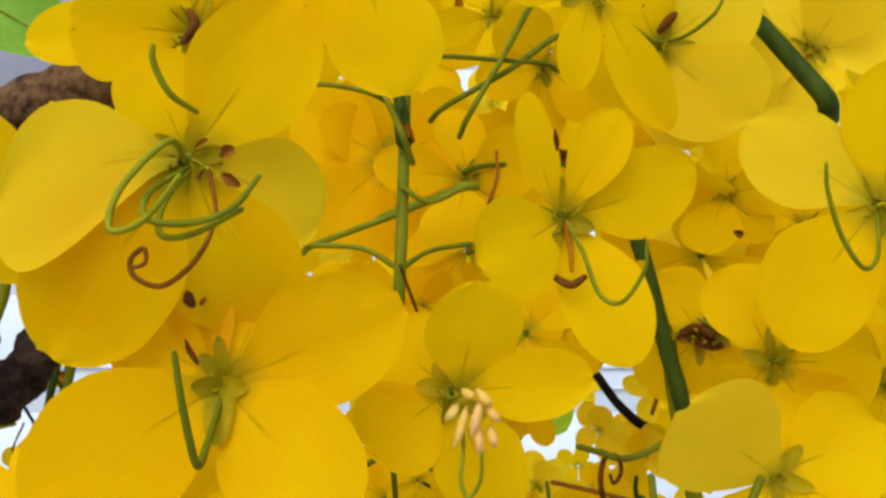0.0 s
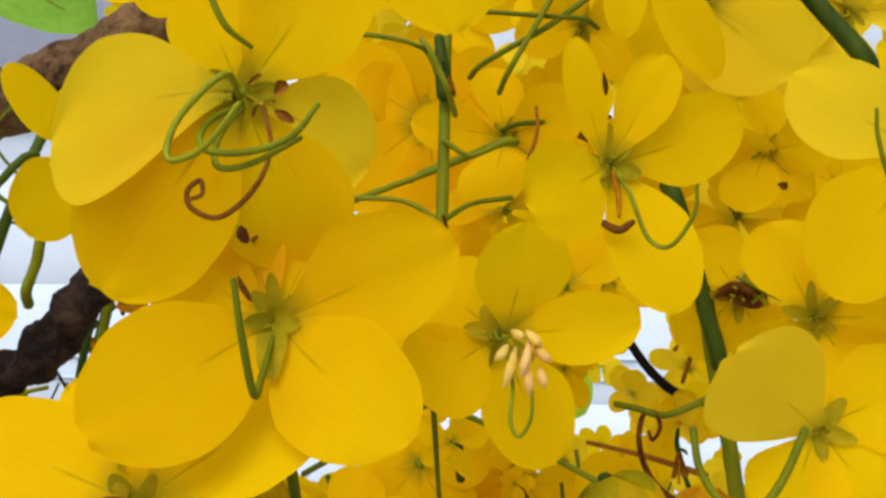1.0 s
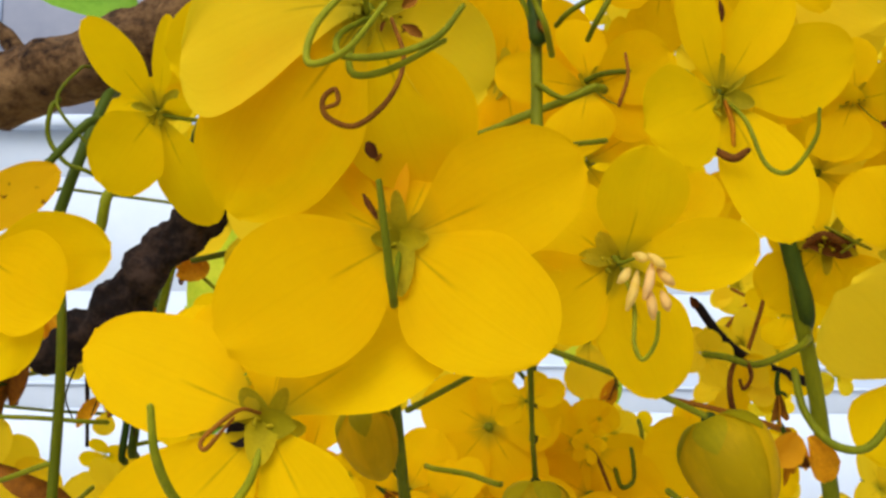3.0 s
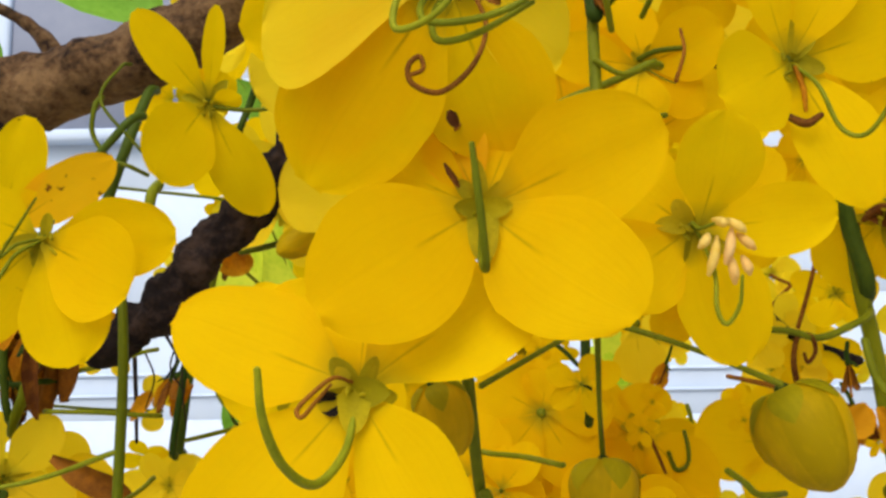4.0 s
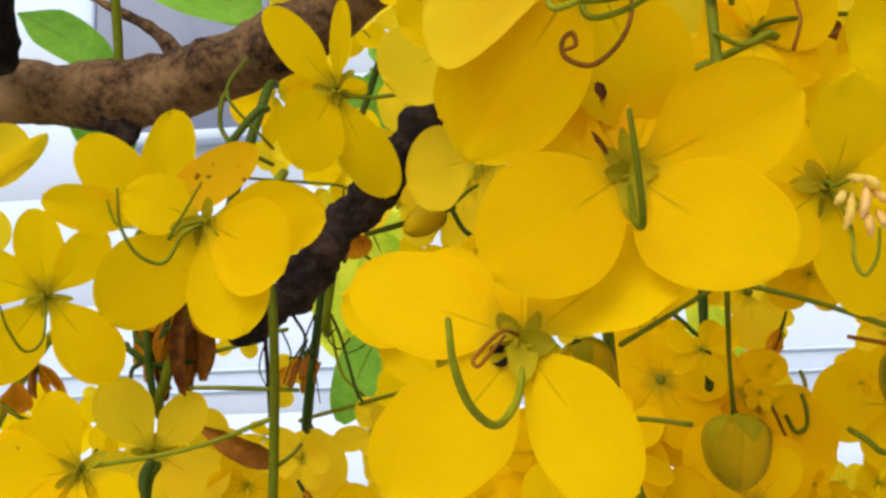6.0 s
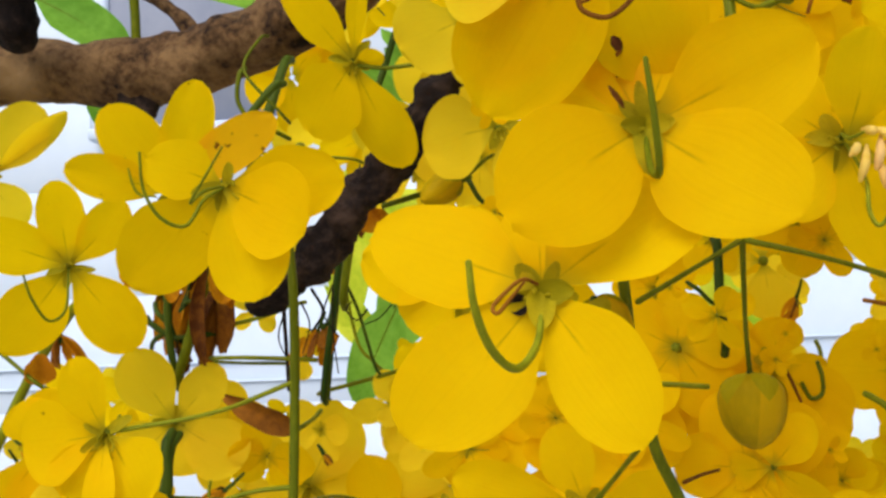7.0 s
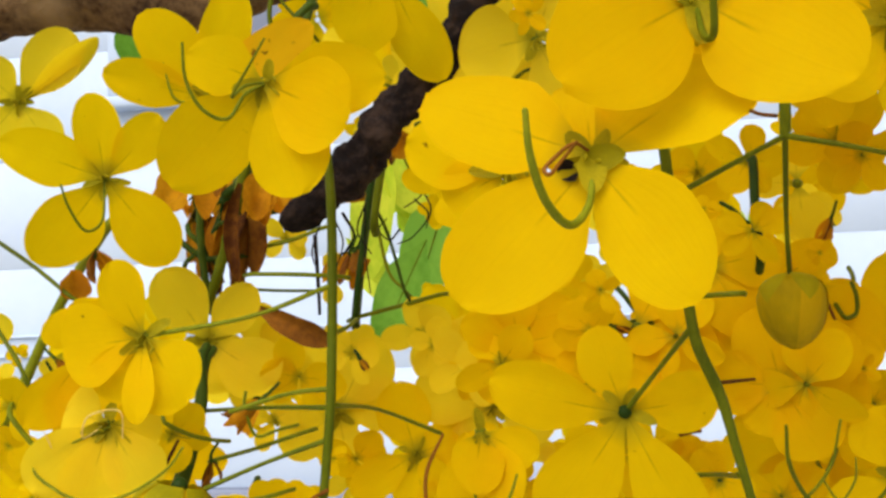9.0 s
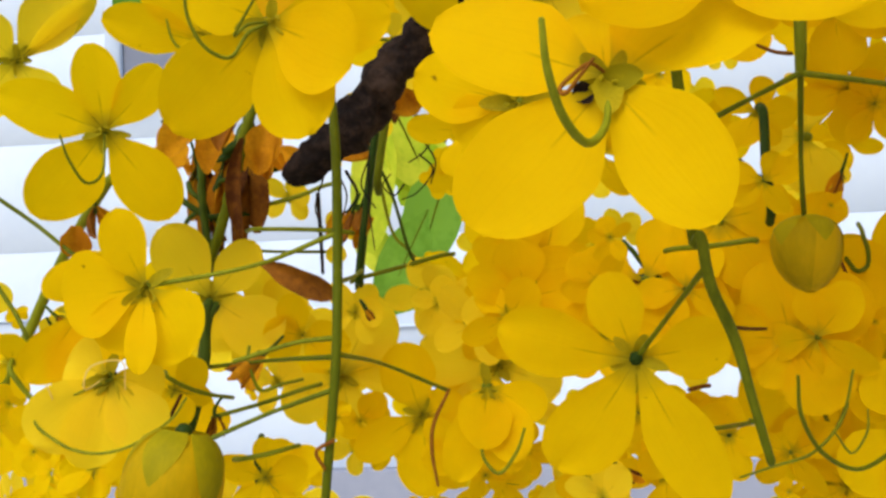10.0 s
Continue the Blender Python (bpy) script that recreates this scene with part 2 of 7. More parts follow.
def blade(angle, length, width, lift=0.0, twist=0.0, arch=0.05, cup=0.06, claw=0.10, wide=0.56, start=0.0012, base=0.0, skew=0.0, ripple=0.035, seed=0.0, rows=15, cols=8, rise=1.35):
    """A petal, sepal or leaf blade from the flower's centre, in its frame: z faces out, the angle counts from x towards y."""
    bm = bmesh.new()
    uv = bm.loops.layers.uv.new("UVMap")
    a, l = radians(angle), radians(lift)
    d = Vector((math.cos(a) * math.cos(l), math.sin(a) * math.cos(l), math.sin(l)))
    nn = Vector((-math.cos(a) * math.sin(l), -math.sin(a) * math.sin(l), math.cos(l)))
    turn = Matrix.Rotation(radians(twist), 3, d)
    nn = turn @ nn
    side = nn.cross(d)
    grid = []
    for i in range(rows + 1):
        u = math.sin(math.pi / 2 * i / rows)
        if u < wide:
            f = claw + (1 - claw) * math.sin(math.pi / 2 * u / wide) ** rise
        else:
            f = max(0.05, 1 - ((u - wide) / (1 - wide)) ** 2.25) ** 0.5
        row = []
        for j in range(cols + 1):
            v = j / cols
            s = 2 * v - 1
            wave = noise.noise(Vector((u * 2.2 + seed, s * 1.2, seed * 1.7)))
            edge = 1 + ripple * 2.0 * noise.noise(Vector((u * 3.5, s * 0.8 + seed * 3.1, 5.0))) + ripple * 0.9 * noise.noise(Vector((u * 9.0, s * 0.6 + seed * 2.3, 9.0)))
            y = width / 2 * f * s * edge + skew * width * u * u
            z = arch * length * 4 * u * (1 - u) * 0.5 + cup * width * f * s * s + ripple * 2.2 * width * wave * u
            z -= 0.02 * width * math.exp(-(s / 0.12) ** 2) * max(0, 1 - u / 0.6)
            row.append((bm.verts.new(d * (start + (length - start) * u) + side * y + nn * (z + base)), u, v))
        grid.append(row)
    for i in range(rows):
        for j in range(cols):
            q = (grid[i][j], grid[i + 1][j], grid[i + 1][j + 1], grid[i][j + 1])
            face = bm.faces.new([x[0] for x in q])
            for loop, x in zip(face.loops, q):
                loop[uv].uv = (x[1], x[2])
    return bm


def frame_of(at, out, scale=1.0):
    """A pose at a place whose z points out and whose y keeps up."""
    z = Vector(out).normalized()
    x = Vector((0, 0, 1)).cross(z).normalized()
    y = z.cross(x)
    m = Matrix((x, y, z)).transposed().to_4x4()
    return Matrix.Translation(at) @ m @ Matrix.Diagonal((scale, scale, scale, 1))


FLOWER_LABEL = "open golden-yellow five-petalled blossom hanging in the cluster"
flower_count = [0]


def flower(at, out, petals, stamens=(), label=FLOWER_LABEL, mat=PETAL, sepals=True, back=False, anthers=True, simple=False, keels=()):
    """A five-petalled blossom; lengths in millimetres, petals as (angle, length, width, lift, twist, material, where widest, lean to a side), the foremost first, stamens as lines in its frame."""
    flower_count[0] += 1
    k = flower_count[0]
    rnd = random.Random(k)
    top = tagged(new("flower"), label, "flower", "blossoms in the cluster")
    top.matrix_basis = frame_of(at, out)
    top.empty_display_size = 0.01
    for i, (angle, length, width, *rest) in enumerate(petals):
        lift, twist, own, wide, skew = (list(rest) + [0, 0, None, None, None][len(rest):])
        arch, cup, lean = rnd.uniform(0.02, 0.09), rnd.uniform(0.02, 0.09), rnd.uniform(-0.06, 0.06)
        if wide is None:
            bm = blade(angle, length / 1000, width / 1000, lift, twist, arch, cup, base=0.0005 * (i % 3), skew=lean, seed=k * 3.7 + i)
        else:
            bm = blade(angle, length / 1000, width / 1000, lift, twist, 0.05, 0.05, wide=wide, base=0.0004 * (len(petals) - i), skew=skew, ripple=0.022, seed=k * 3.7 + i, rows=20, cols=12)
        part("petal", bm, own or mat, top)
    if sepals and not simple:
        angles = sorted(p[0] % 360 for p in petals)
        gaps = [(b - a) % 360 or 360 for a, b in zip(angles, angles[1:] + angles[:1])]
        for a, g in zip(angles, gaps):
            sign = 1
            bm = blade(a + g / 2 + rnd.uniform(-8, 8), rnd.uniform(0.0052, 0.0078), rnd.uniform(0.0022, 0.0032), sign * rnd.uniform(0, 16), rnd.uniform(-25, 25), 0.05, 0.12, 0.5, 0.38, 0.0006, 0.0007, seed=a, rows=8, cols=4, rise=1.0)
            part("sepal", bm, SEPAL, top)
    # the longer, broader sepals of some blossoms
    for angle, length, width in keels:
        part("sepal", blade(angle, length / 1000, width / 1000, 36, 0, 0.06, 0.16, 0.35, 0.4, 0.0004, 0.0022, seed=angle, rows=10, cols=6, rise=1.0), SEPAL, top)
    # calyx knob
    bm = bmesh.new()
    bmesh.ops.create_uvsphere(bm, u_segments=10, v_segments=6, radius=0.0016)
    bmesh.ops.transform(bm, matrix=Matrix.Translation((0, 0, 0.0012 if back else -0.0004)), verts=bm.verts)
    part("receptacle", bm, STEM_DARK if back else STEM, top)
    # its own short stalk, bent upwards behind it
    if not back:
        part("pedicel", tube([(0, 0, -0.0004), (0.0002, 0.0006, -0.005), (0.0004, 0.0016, -0.010), (0.0006, 0.003, -0.015)], [0.0005, 0.0004], 6, 3), STEM, top)
    if anthers and not back and not simple:
        # short inner stamens, each a thread with a small pod
        for i in range(6):
            a = rnd.uniform(0, 6.28)
            r, h = rnd.uniform(0.0012, 0.003), rnd.uniform(0.002, 0.0045)
            tip = Vector((math.cos(a) * r, math.sin(a) * r - 0.001, h))
            bm = tube([(0, 0, 0), (tip.x * 0.4, tip.y * 0.3, h * 0.6), tip], [0.00022, 0.0002], 5, 2)
            bm = tube([tip, tip + Vector((rnd.uniform(-1, 1), rnd.uniform(-1, 0.4), 0.6)) * 0.001], [0.0004, 0.0003], 6, 2, bm=bm)
            part("short_stamen", bm, SEPAL, top)
    for line in stamens:
        thick, own, pts = line
        pod = own in (ANTHER, PINK) and thick > 0.5
        swell = (0.4, 1.0, 1.15, 1.05, 0.5) if pod else (0.6, 0.78, 0.8, 0.75, 0.55)
        part("anther" if pod else "stamen", tube([Vector(p) / 1000 for p in pts], [thick / 1000 * w for w in swell], 10, 8), own, top)
    return top


def bud(at, tip, width, mat=BUD):
    """A closed bud hung by its top: five overlapping segments round an egg, a small calyx on top."""
    at, tip = Vector(at), Vector(tip)
    axis = tip - at
    length = axis.length
    top = tagged(new("flower_bud"), "plump closed olive-yellow flower bud hanging from its green stalk", "bud", "closed buds")
    top.matrix_basis = Matrix.Translation(at) @ axis.to_track_quat("Z", "Y").to_matrix().to_4x4()
    top.empty_display_size = 0.01
    seed = at.x * 97 + at.z * 31
    for i in range(5):
        bm = bmesh.new()
        grid = []
        for r in range(13):
            u = r / 12
            rad = width / 2 * max(0.03, 1 - abs(2 * (0.03 + 0.96 * u) ** 0.85 - 1) ** 2.3) ** 0.55 * (1.06 - 0.24 * u)
            row = []
            for c in range(9):
                s = c / 8 - 0.5
                a = 2 * math.pi * i / 5 + s * 1.75 + 0.25 * u + seed
                bulge = 1 + 0.03 * math.cos(s * math.pi) + 0.07 * s + 0.02 * noise.noise(Vector((s * 3 + i, u * 4, seed)))
                row.append(bm.verts.new((rad * bulge * math.cos(a), rad * bulge * math.sin(a), length * u)))
            grid.append(row)
        for r in range(12):
            for c in range(8):
                bm.faces.new((grid[r][c], grid[r][c + 1], grid[r + 1][c + 1], grid[r + 1][c]))
        part("bud_petal", bm, mat, top)
    # the green calyx: five pointed lobes that lie on the upper half
    for i in range(5):
        bm = bmesh.new()
        grid = []
        reach = 0.36 + 0.12 * math.sin(i * 2.1 + seed)
        for r in range(8):
            u = reach * r / 7
            rad = width / 2 * max(0.03, 1 - abs(2 * (0.03 + 0.96 * u) ** 0.85 - 1) ** 2.3) ** 0.55 * (1.06 - 0.24 * u) * 1.04
            half = 0.56 * (1 - (r / 7) ** 1.5) + 0.02
            grid.append([bm.verts.new((rad * math.cos(a), rad * math.sin(a), length * u - 0.0003)) for a in (2 * math.pi * (i + 0.5) / 5 + seed + 0.2 * u + half * (c / 4 - 1) for c in range(9))])
        for r in range(7):
            for c in range(8):
                bm.faces.new((grid[r][c], grid[r][c + 1], grid[r + 1][c + 1], grid[r + 1][c]))
        part("sepal", bm, CALYX, top)
    bm = bmesh.new()
    bmesh.ops.create_uvsphere(bm, u_segments=10, v_segments=6, radius=width * 0.09)
    part("receptacle", bm, STEM_DARK, top)
    return top


def stalk(points, radii, mat=STEM, parent=None, name="stem", label="", rough=0.06):
    """A stem; a loose green one runs on into the cluster at both ends."""
    if parent is None and mat in (STEM, STEM_DARK) and not label and name != "node":
        p = [Vector(q) for q in points]
        a, b = (p[0] - p[1]).normalized(), (p[-1] - p[-2]).normalized()
        back = Vector((0, 1, 0))
        points = [p[0] + a * 0.004 + back * 0.005] + p + [p[-1] + b * 0.004 + back * 0.005]
    ob = part(name, tube([Vector(p) for p in points], radii, 9, 7, rough, len(points) + points[0][0] * 50), mat, parent, label)
    if parent is None:
        tagged(ob, label or "thin green flower stem hanging down among the blossoms", "stem", "flower stems")
    return ob


def leaf(at, tip, out, width, mat=LEAF, label="smooth green oval leaf on the tree", arch=0.1):
    """A leaf with its blade and midrib, from its foot to its tip, its upper face turned out."""
    at, tip, out = Vector(at), Vector(tip), Vector(out)
    x = (tip - at)
    length = x.length
    x.normalize()
    z = (out - x * out.dot(x)).normalized()
    y = z.cross(x)
    top = tagged(new("leaf"), label, "leaf", "leaves of the tree")
    top.matrix_basis = Matrix.Translation(at) @ Matrix((x, y, z)).transposed().to_4x4()
    part("blade", blade(0, length, width, 0, 0, arch, 0.10, 0.06, 0.42, 0.0, seed=length * 91, rows=14, cols=8), mat, top)
    line = [(length * u, 0, arch * length * 2 * u * (1 - u) - 0.0006) for u in (0, 0.3, 0.6, 0.97)]
    part("midrib", tube(line, [width * 0.022, width * 0.006], 6, 4), STEM, top)
    return top


def shred(at, tip, out, width, mat=BROWN, label="curled withered brown petal caught among the stems", curl=0.4):
    """A dried petal, rolled along its length."""
    at, tip, out = Vector(at), Vector(tip), Vector(out)
    x = (tip - at)
    length = x.length
    x.normalize()
    z = (out - x * out.dot(x)).normalized()
    y = z.cross(x)
    ob = part("withered_petal", blade(0, length, width, 0, 0, 0.18, curl, 0.3, 0.5, 0.0, ripple=0.09, seed=length * 713 + at.x * 99, rows=12, cols=6), mat)
    ob.matrix_basis = Matrix.Translation(at) @ Matrix((x, y, z)).transposed().to_4x4()
    return tagged(ob, label, "withered petal", "withered petals")



def withered(at, tip, kind=0):
    """A faded blossom hanging by its stalk: shrivelled petals and dark sepals, crumpled together."""
    at, tip = Vector(at), Vector(tip)
    axis = tip - at
    length = axis.length
    k = int(abs(at.x * 9173 + at.z * 7919))
    rnd = random.Random(k)
    label = ("shrivelled orange withered blossom hanging among the stems", "dried dark brown withered blossom with its bare sepals")[kind]
    top = tagged(new("withered_blossom"), label, "withered flower", "withered blossoms")
    top.matrix_basis = Matrix.Translation(at) @ axis.to_track_quat("X", "Z").to_matrix().to_4x4()
    for i in range(4):
        size = length * rnd.uniform(0.65, 1.0)
        bm = blade(rnd.uniform(-22, 22), size, length * rnd.uniform(0.18, 0.34), rnd.uniform(-22, 22), rnd.uniform(0, 180), rnd.uniform(-0.15, 0.2), rnd.uniform(0.2, 0.6), 0.25, 0.5, 0.0, ripple=0.16, seed=k + i * 3.3, rows=12, cols=6, rise=1.0)
        part("shrivelled_petal", bm, (ORANGE, BROWN)[(kind + (i == 3)) % 2], top)
    for i in range(3):
        bm = blade(rnd.uniform(-60, 60), length * rnd.uniform(0.2, 0.4), length * 0.1, rnd.uniform(-50, 50), rnd.uniform(0, 90), 0.1, 0.3, 0.5, 0.5, 0.0, ripple=0.08, seed=k + i, rows=6, cols=4, rise=1.0)
        part("sepal", bm, STEM_DARK, top)
    part("pedicel", tube([(-length * 0.5, rnd.uniform(-0.2, 0.2) * length, 0), (-length * 0.2, 0, 0), (0.05 * length, 0, 0)], [0.0004, 0.0006], 6, 4), STEM_DARK, top)
    return top

# ---- the place ----
def ground_sheet():
    bm = bmesh.new()
    bmesh.ops.create_grid(bm, x_segments=40, y_segments=40, size=60)
    for v in bm.verts:
        v.co.z = 0.05 * noise.noise(v.co * 0.2)
    tagged(part("ground", bm, GROUND), "unseen dry ground under the tree, paled to bounce light upwards", "ground", kind="structure")


def box(x0, x1, y0, y1, z0, z1, bevel=0.01):
    bm = bmesh.new()
    bmesh.ops.create_cube(bm, size=1)
    for v in bm.verts:
        v.co = Vector(((x0 + x1) / 2 + v.co.x * (x1 - x0), (y0 + y1) / 2 + v.co.y * (y1 - y0), (z0 + z1) / 2 + v.co.z * (z1 - z0)))
    if bevel:
        bmesh.ops.bevel(bm, geom=bm.edges, offset=bevel, segments=1, affect="EDGES")
    return bm


ground_sheet()
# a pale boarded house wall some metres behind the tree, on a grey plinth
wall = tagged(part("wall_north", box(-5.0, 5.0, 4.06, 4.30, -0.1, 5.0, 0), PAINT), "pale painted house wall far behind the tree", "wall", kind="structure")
board_mesh = None
for i in range(9):
    if board_mesh is None:
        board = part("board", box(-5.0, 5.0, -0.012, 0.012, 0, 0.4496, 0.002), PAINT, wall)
        board_mesh = board.data
    else:
        board = new("board", board_mesh)
        board.parent = wall
    board.location = (0, 4.05, 1.19 + i * 0.45)
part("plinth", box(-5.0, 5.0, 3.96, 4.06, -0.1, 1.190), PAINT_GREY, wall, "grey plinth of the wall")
for z in (1.805, 1.725):
    part("ledge", box(-5.0, 5.0, 4.022, 4.04, z, z + 0.012, 0.003), PAINT, wall, "thin painted ledge")
# a shuttered window with a white frame, high in the wall
shutter = tagged(part("window_1", box(-1.868, -1.130, 3.99, 4.035, 2.773, 3.4), PAINT_GREY), "blue-grey window shutter on the pale wall", "window", kind="structure")
part("window_frame", box(-1.868 - 0.07, -1.868, 3.97, 4.03, 2.773, 3.4), PAINT, shutter, "white frame")
part("window_sill", box(-1.868 - 0.07, -1.130 + 0.05, 3.95, 4.03, 2.773 - 0.05, 2.773), PAINT, shutter, "white sill")

# ---- blossoms that repeat: four kinds built once, then copied ----
KINDS = []


def another(at, out, size, turn, kind=0):
    m = frame_of(at, out, size) @ pose(0, 0, 0, 0, 0, turn)
    if kind not in [k for k, _ in KINDS]:
        rnd = random.Random(100 + kind)
        # paler and deeper petal copies put backlight and shade into the colour
        mat = (PETAL, PETAL_PALE_LIT, PETAL_DEEP, PETAL)[kind % 4]
        petals = [(72 * i + rnd.uniform(-18, 18), rnd.uniform(22, 31), rnd.uniform(14, 23), rnd.uniform(-12, 32), rnd.uniform(-30, 30), None, rnd.uniform(0.46, 0.62), rnd.uniform(-0.14, 0.14)) for i in range(5)]
        hooks = [(0.3, STAMEN, [(0, 0, 1), (2, -7, 5), (4, -11, 7)])] if kind == 0 else []
        label = ("open golden-yellow blossom deeper in the cluster", "pale yellow blossom with backlight put into its petal colour", "deep golden blossom with shade put into its petal colour", "golden blossom seen from behind with its green calyx")[kind % 4]
        ob = flower((0, 0, 0), (0, 0.001, 1), petals, hooks, label, mat, back=kind == 3, simple=kind > 3)
        ob.matrix_basis = m
        KINDS.append((kind, ob))
        return ob
    return copy_thing(dict(KINDS)[kind], m)


DEEP = []


def deep(at, out, size, turn, kind):
    DEEP.append((frame_of(at, out, size) @ pose(0, 0, 0, 0, 0, turn), kind))


def deep_mass():
    """The farthest blossoms, too many to tell apart, joined into one mesh."""
    verts, faces, uvs, slots = [], [], [], []
    mats = [PETAL, PETAL_PALE_LIT, PETAL_DEEP]
    for m, kind in DEEP:
        rnd = random.Random(200 + kind)
        for i in range(5):
            bm = blade(72 * i + rnd.uniform(-14, 14), rnd.uniform(0.022, 0.029), rnd.uniform(0.015, 0.021), rnd.uniform(-8, 26), rnd.uniform(-22, 22), rnd.uniform(0.02, 0.09), 0.05, base=0.0005 * (i % 3), seed=kind * 5.1 + i, rows=9, cols=5)
            bm.verts.index_update()
            layer = bm.loops.layers.uv["UVMap"]
            first = len(verts)
            verts.extend((m @ v.co)[:] for v in bm.verts)
            for f in bm.faces:
                faces.append([first + v.index for v in f.verts])
                uvs.extend(loop[layer].uv[:] for loop in f.loops)
                slots.append(kind % 3)
            bm.free()
    me = bpy.data.meshes.new("blossom_mass")
    me.from_pydata(verts, [], faces)
    me.uv_layers.new(name="UVMap").data.foreach_set("uv", [x for uv in uvs for x in uv])
    for mat in mats:
        me.materials.append(mat)
    me.polygons.foreach_set("material_index", slots)
    me.polygons.foreach_set("use_smooth", [True] * len(faces))
    tagged(new("blossom_mass", me), "dense mass of yellow blossoms deep in the tree", "flowers", kind="stuff")


# ---- blossoms, buds, stems and branch ----
branch = tagged(part("tree_branch", tube([(-0.3435, 0.3463, 1.7791), (-0.2773, 0.3437, 1.7811), (-0.2288, 0.3442, 1.7829), (-0.1841, 0.3399, 1.7781), (-0.1580, 0.3371, 1.7844), (-0.1274, 0.3295, 1.7925), (-0.0940, 0.3210, 1.8100)], [0.013, 0.012, 0.0115, 0.0115, 0.0118, 0.0112, 0.0105], 20, 14, 0.30, 2.0), BARK), "rough brown bark-covered tree branch crossing behind the blossoms", "branch")
part("side_branch", tube([(-0.1314, 0.2766, 1.6884), (-0.1217, 0.2770, 1.6940), (-0.1116, 0.2768, 1.7046), (-0.1015, 0.2764, 1.7172), (-0.0898, 0.2762, 1.7286), (-0.0804, 0.2757, 1.7416), (-0.0703, 0.2754, 1.7523), (-0.0547, 0.2759, 1.7627)], [0.0040, 0.0058, 0.0062, 0.0060, 0.0056, 0.0052, 0.0050, 0.0050], 26, 22, 0.55, 5.0), BARK_DARK, branch, "dark side branch with a broken end")
part("twig", tube([(-0.2104, 0.3522, 1.8216), (-0.1986, 0.3536, 1.8146), (-0.1867, 0.3550, 1.8075), (-0.1745, 0.3520, 1.7930)], [0.0016, 0.0019, 0.0024, 0.0042], 10, 8, 0.3, 9.0), BARK, branch)
part("knot", tube([(-0.1945, 0.3420, 1.7735), (-0.1921, 0.3400, 1.7676), (-0.1892, 0.3371, 1.7615)], [0.006, 0.0065, 0.003], 12, 6, 0.5, 3.0), BARK_DARK, branch, "dark broken knot under the branch")
part("stub", tube([(-0.2242, 0.3054, 1.8113), (-0.2257, 0.3111, 1.7979), (-0.2289, 0.3201, 1.7884)], [0.0058, 0.0068, 0.0074], 16, 10, 0.4, 4.0), BARK_DARK, branch, "dark crusted upright stub")
# two petals take the paler copy, brightened by colour where little light falls
flower((-0.0368, 0.1487, 1.7342), (0.23, -0.95, -0.22), [(-180, 25.7, 22.4, -6, 2, PETAL_PALE_LIT, 0.75, 0.41), (-125, 35.4, 21.9, -10, -1, None, 0.49, 0.08), (-130, 33.2, 17.0, -13, 0, None, 0.53, -0.03), (-66, 27.1, 20.5, -9, 4, None, 0.56, 0.02), (-23, 22.5, 17.5, -18, -12, PETAL_PALE_LIT, 0.54, -0.03), (57, 28.4, 18.2, 2, 0, None, 0.47, 0.02), (116, 16.6, 12.9, -5, 0, None, 0.58, 0.00), (194, 32.6, 16.3, -26, -7, None, 0.52, 0.04)],
       stamens=[(0.62, STAMEN, [(-0.4, -0.8, 2.0), (-2.7, 2.2, 8.5), (-8.5, -4.2, 12.7), (-9.6, -9.6, 15.9), (-5.3, -8.1, 20.0), (-1.0, -2.2, 21.6)]),
                (0.62, STAMEN, [(0.0, -1.2, 2.2), (-5.0, -4.9, 9.5), (-5.2, -8.1, 13.8), (-0.1, -8.3, 19.2), (5.4, -6.1, 22.4), (8.7, -1.8, 22.9)]),
                (0.62, STAMEN, [(0.1, -1.6, 2.2), (-3.2, -6.4, 8.0), (-3.3, -10.3, 12.4), (0.7, -9.8, 17.4), (6.8, -6.1, 21.8)]),
                (0.5, BROWN, [(2.8, -1.5, 3.9), (3.8, -7.5, 9.8), (1.6, -13.2, 12.7), (-2.7, -17.1, 13.0), (-6.4, -16.2, 12.0), (-7.1, -13.9, 11.7), (-5.5, -12.4, 11.0), (-5.2, -14.2, 12.2), (-7.1, -15.1, 11.8)])])
flower((-0.0374, 0.1519, 1.7541), (0.23, -0.92, -0.33), [(-183, 17.8, 16.1, 6, -1, None, 0.64, 0.05), (-175, 24.5, 10.0, -11, 19, None, 0.61, 0.13), (97, 14.7, 14.3, -0), (36, 19.6, 17.1, 0), (-18, 12.2, 13.1, -20)],
       stamens=[(0.6, STAMEN, [(0.6, -10.8, 12.7), (-3.1, -8.2, 16.5), (-5.3, -4.2, 17.3), (-5.4, -1.9, 17.9)]),
                (0.9, BROWN, [(-0.9, 3.2, 1.2), (-0.0, 1.2, 2.9), (-1.6, -1.3, 4.1)])])
flower((-0.0120, 0.1473, 1.7655), (0.08, -0.97, -0.24), [(-79, 22.9, 17.1, 9, -3, None, 0.55, 0.09), (-136, 15.9, 15.0, -0), (5, 13.4, 15.1, -0), (118, 14.4, 14.9, 0)])
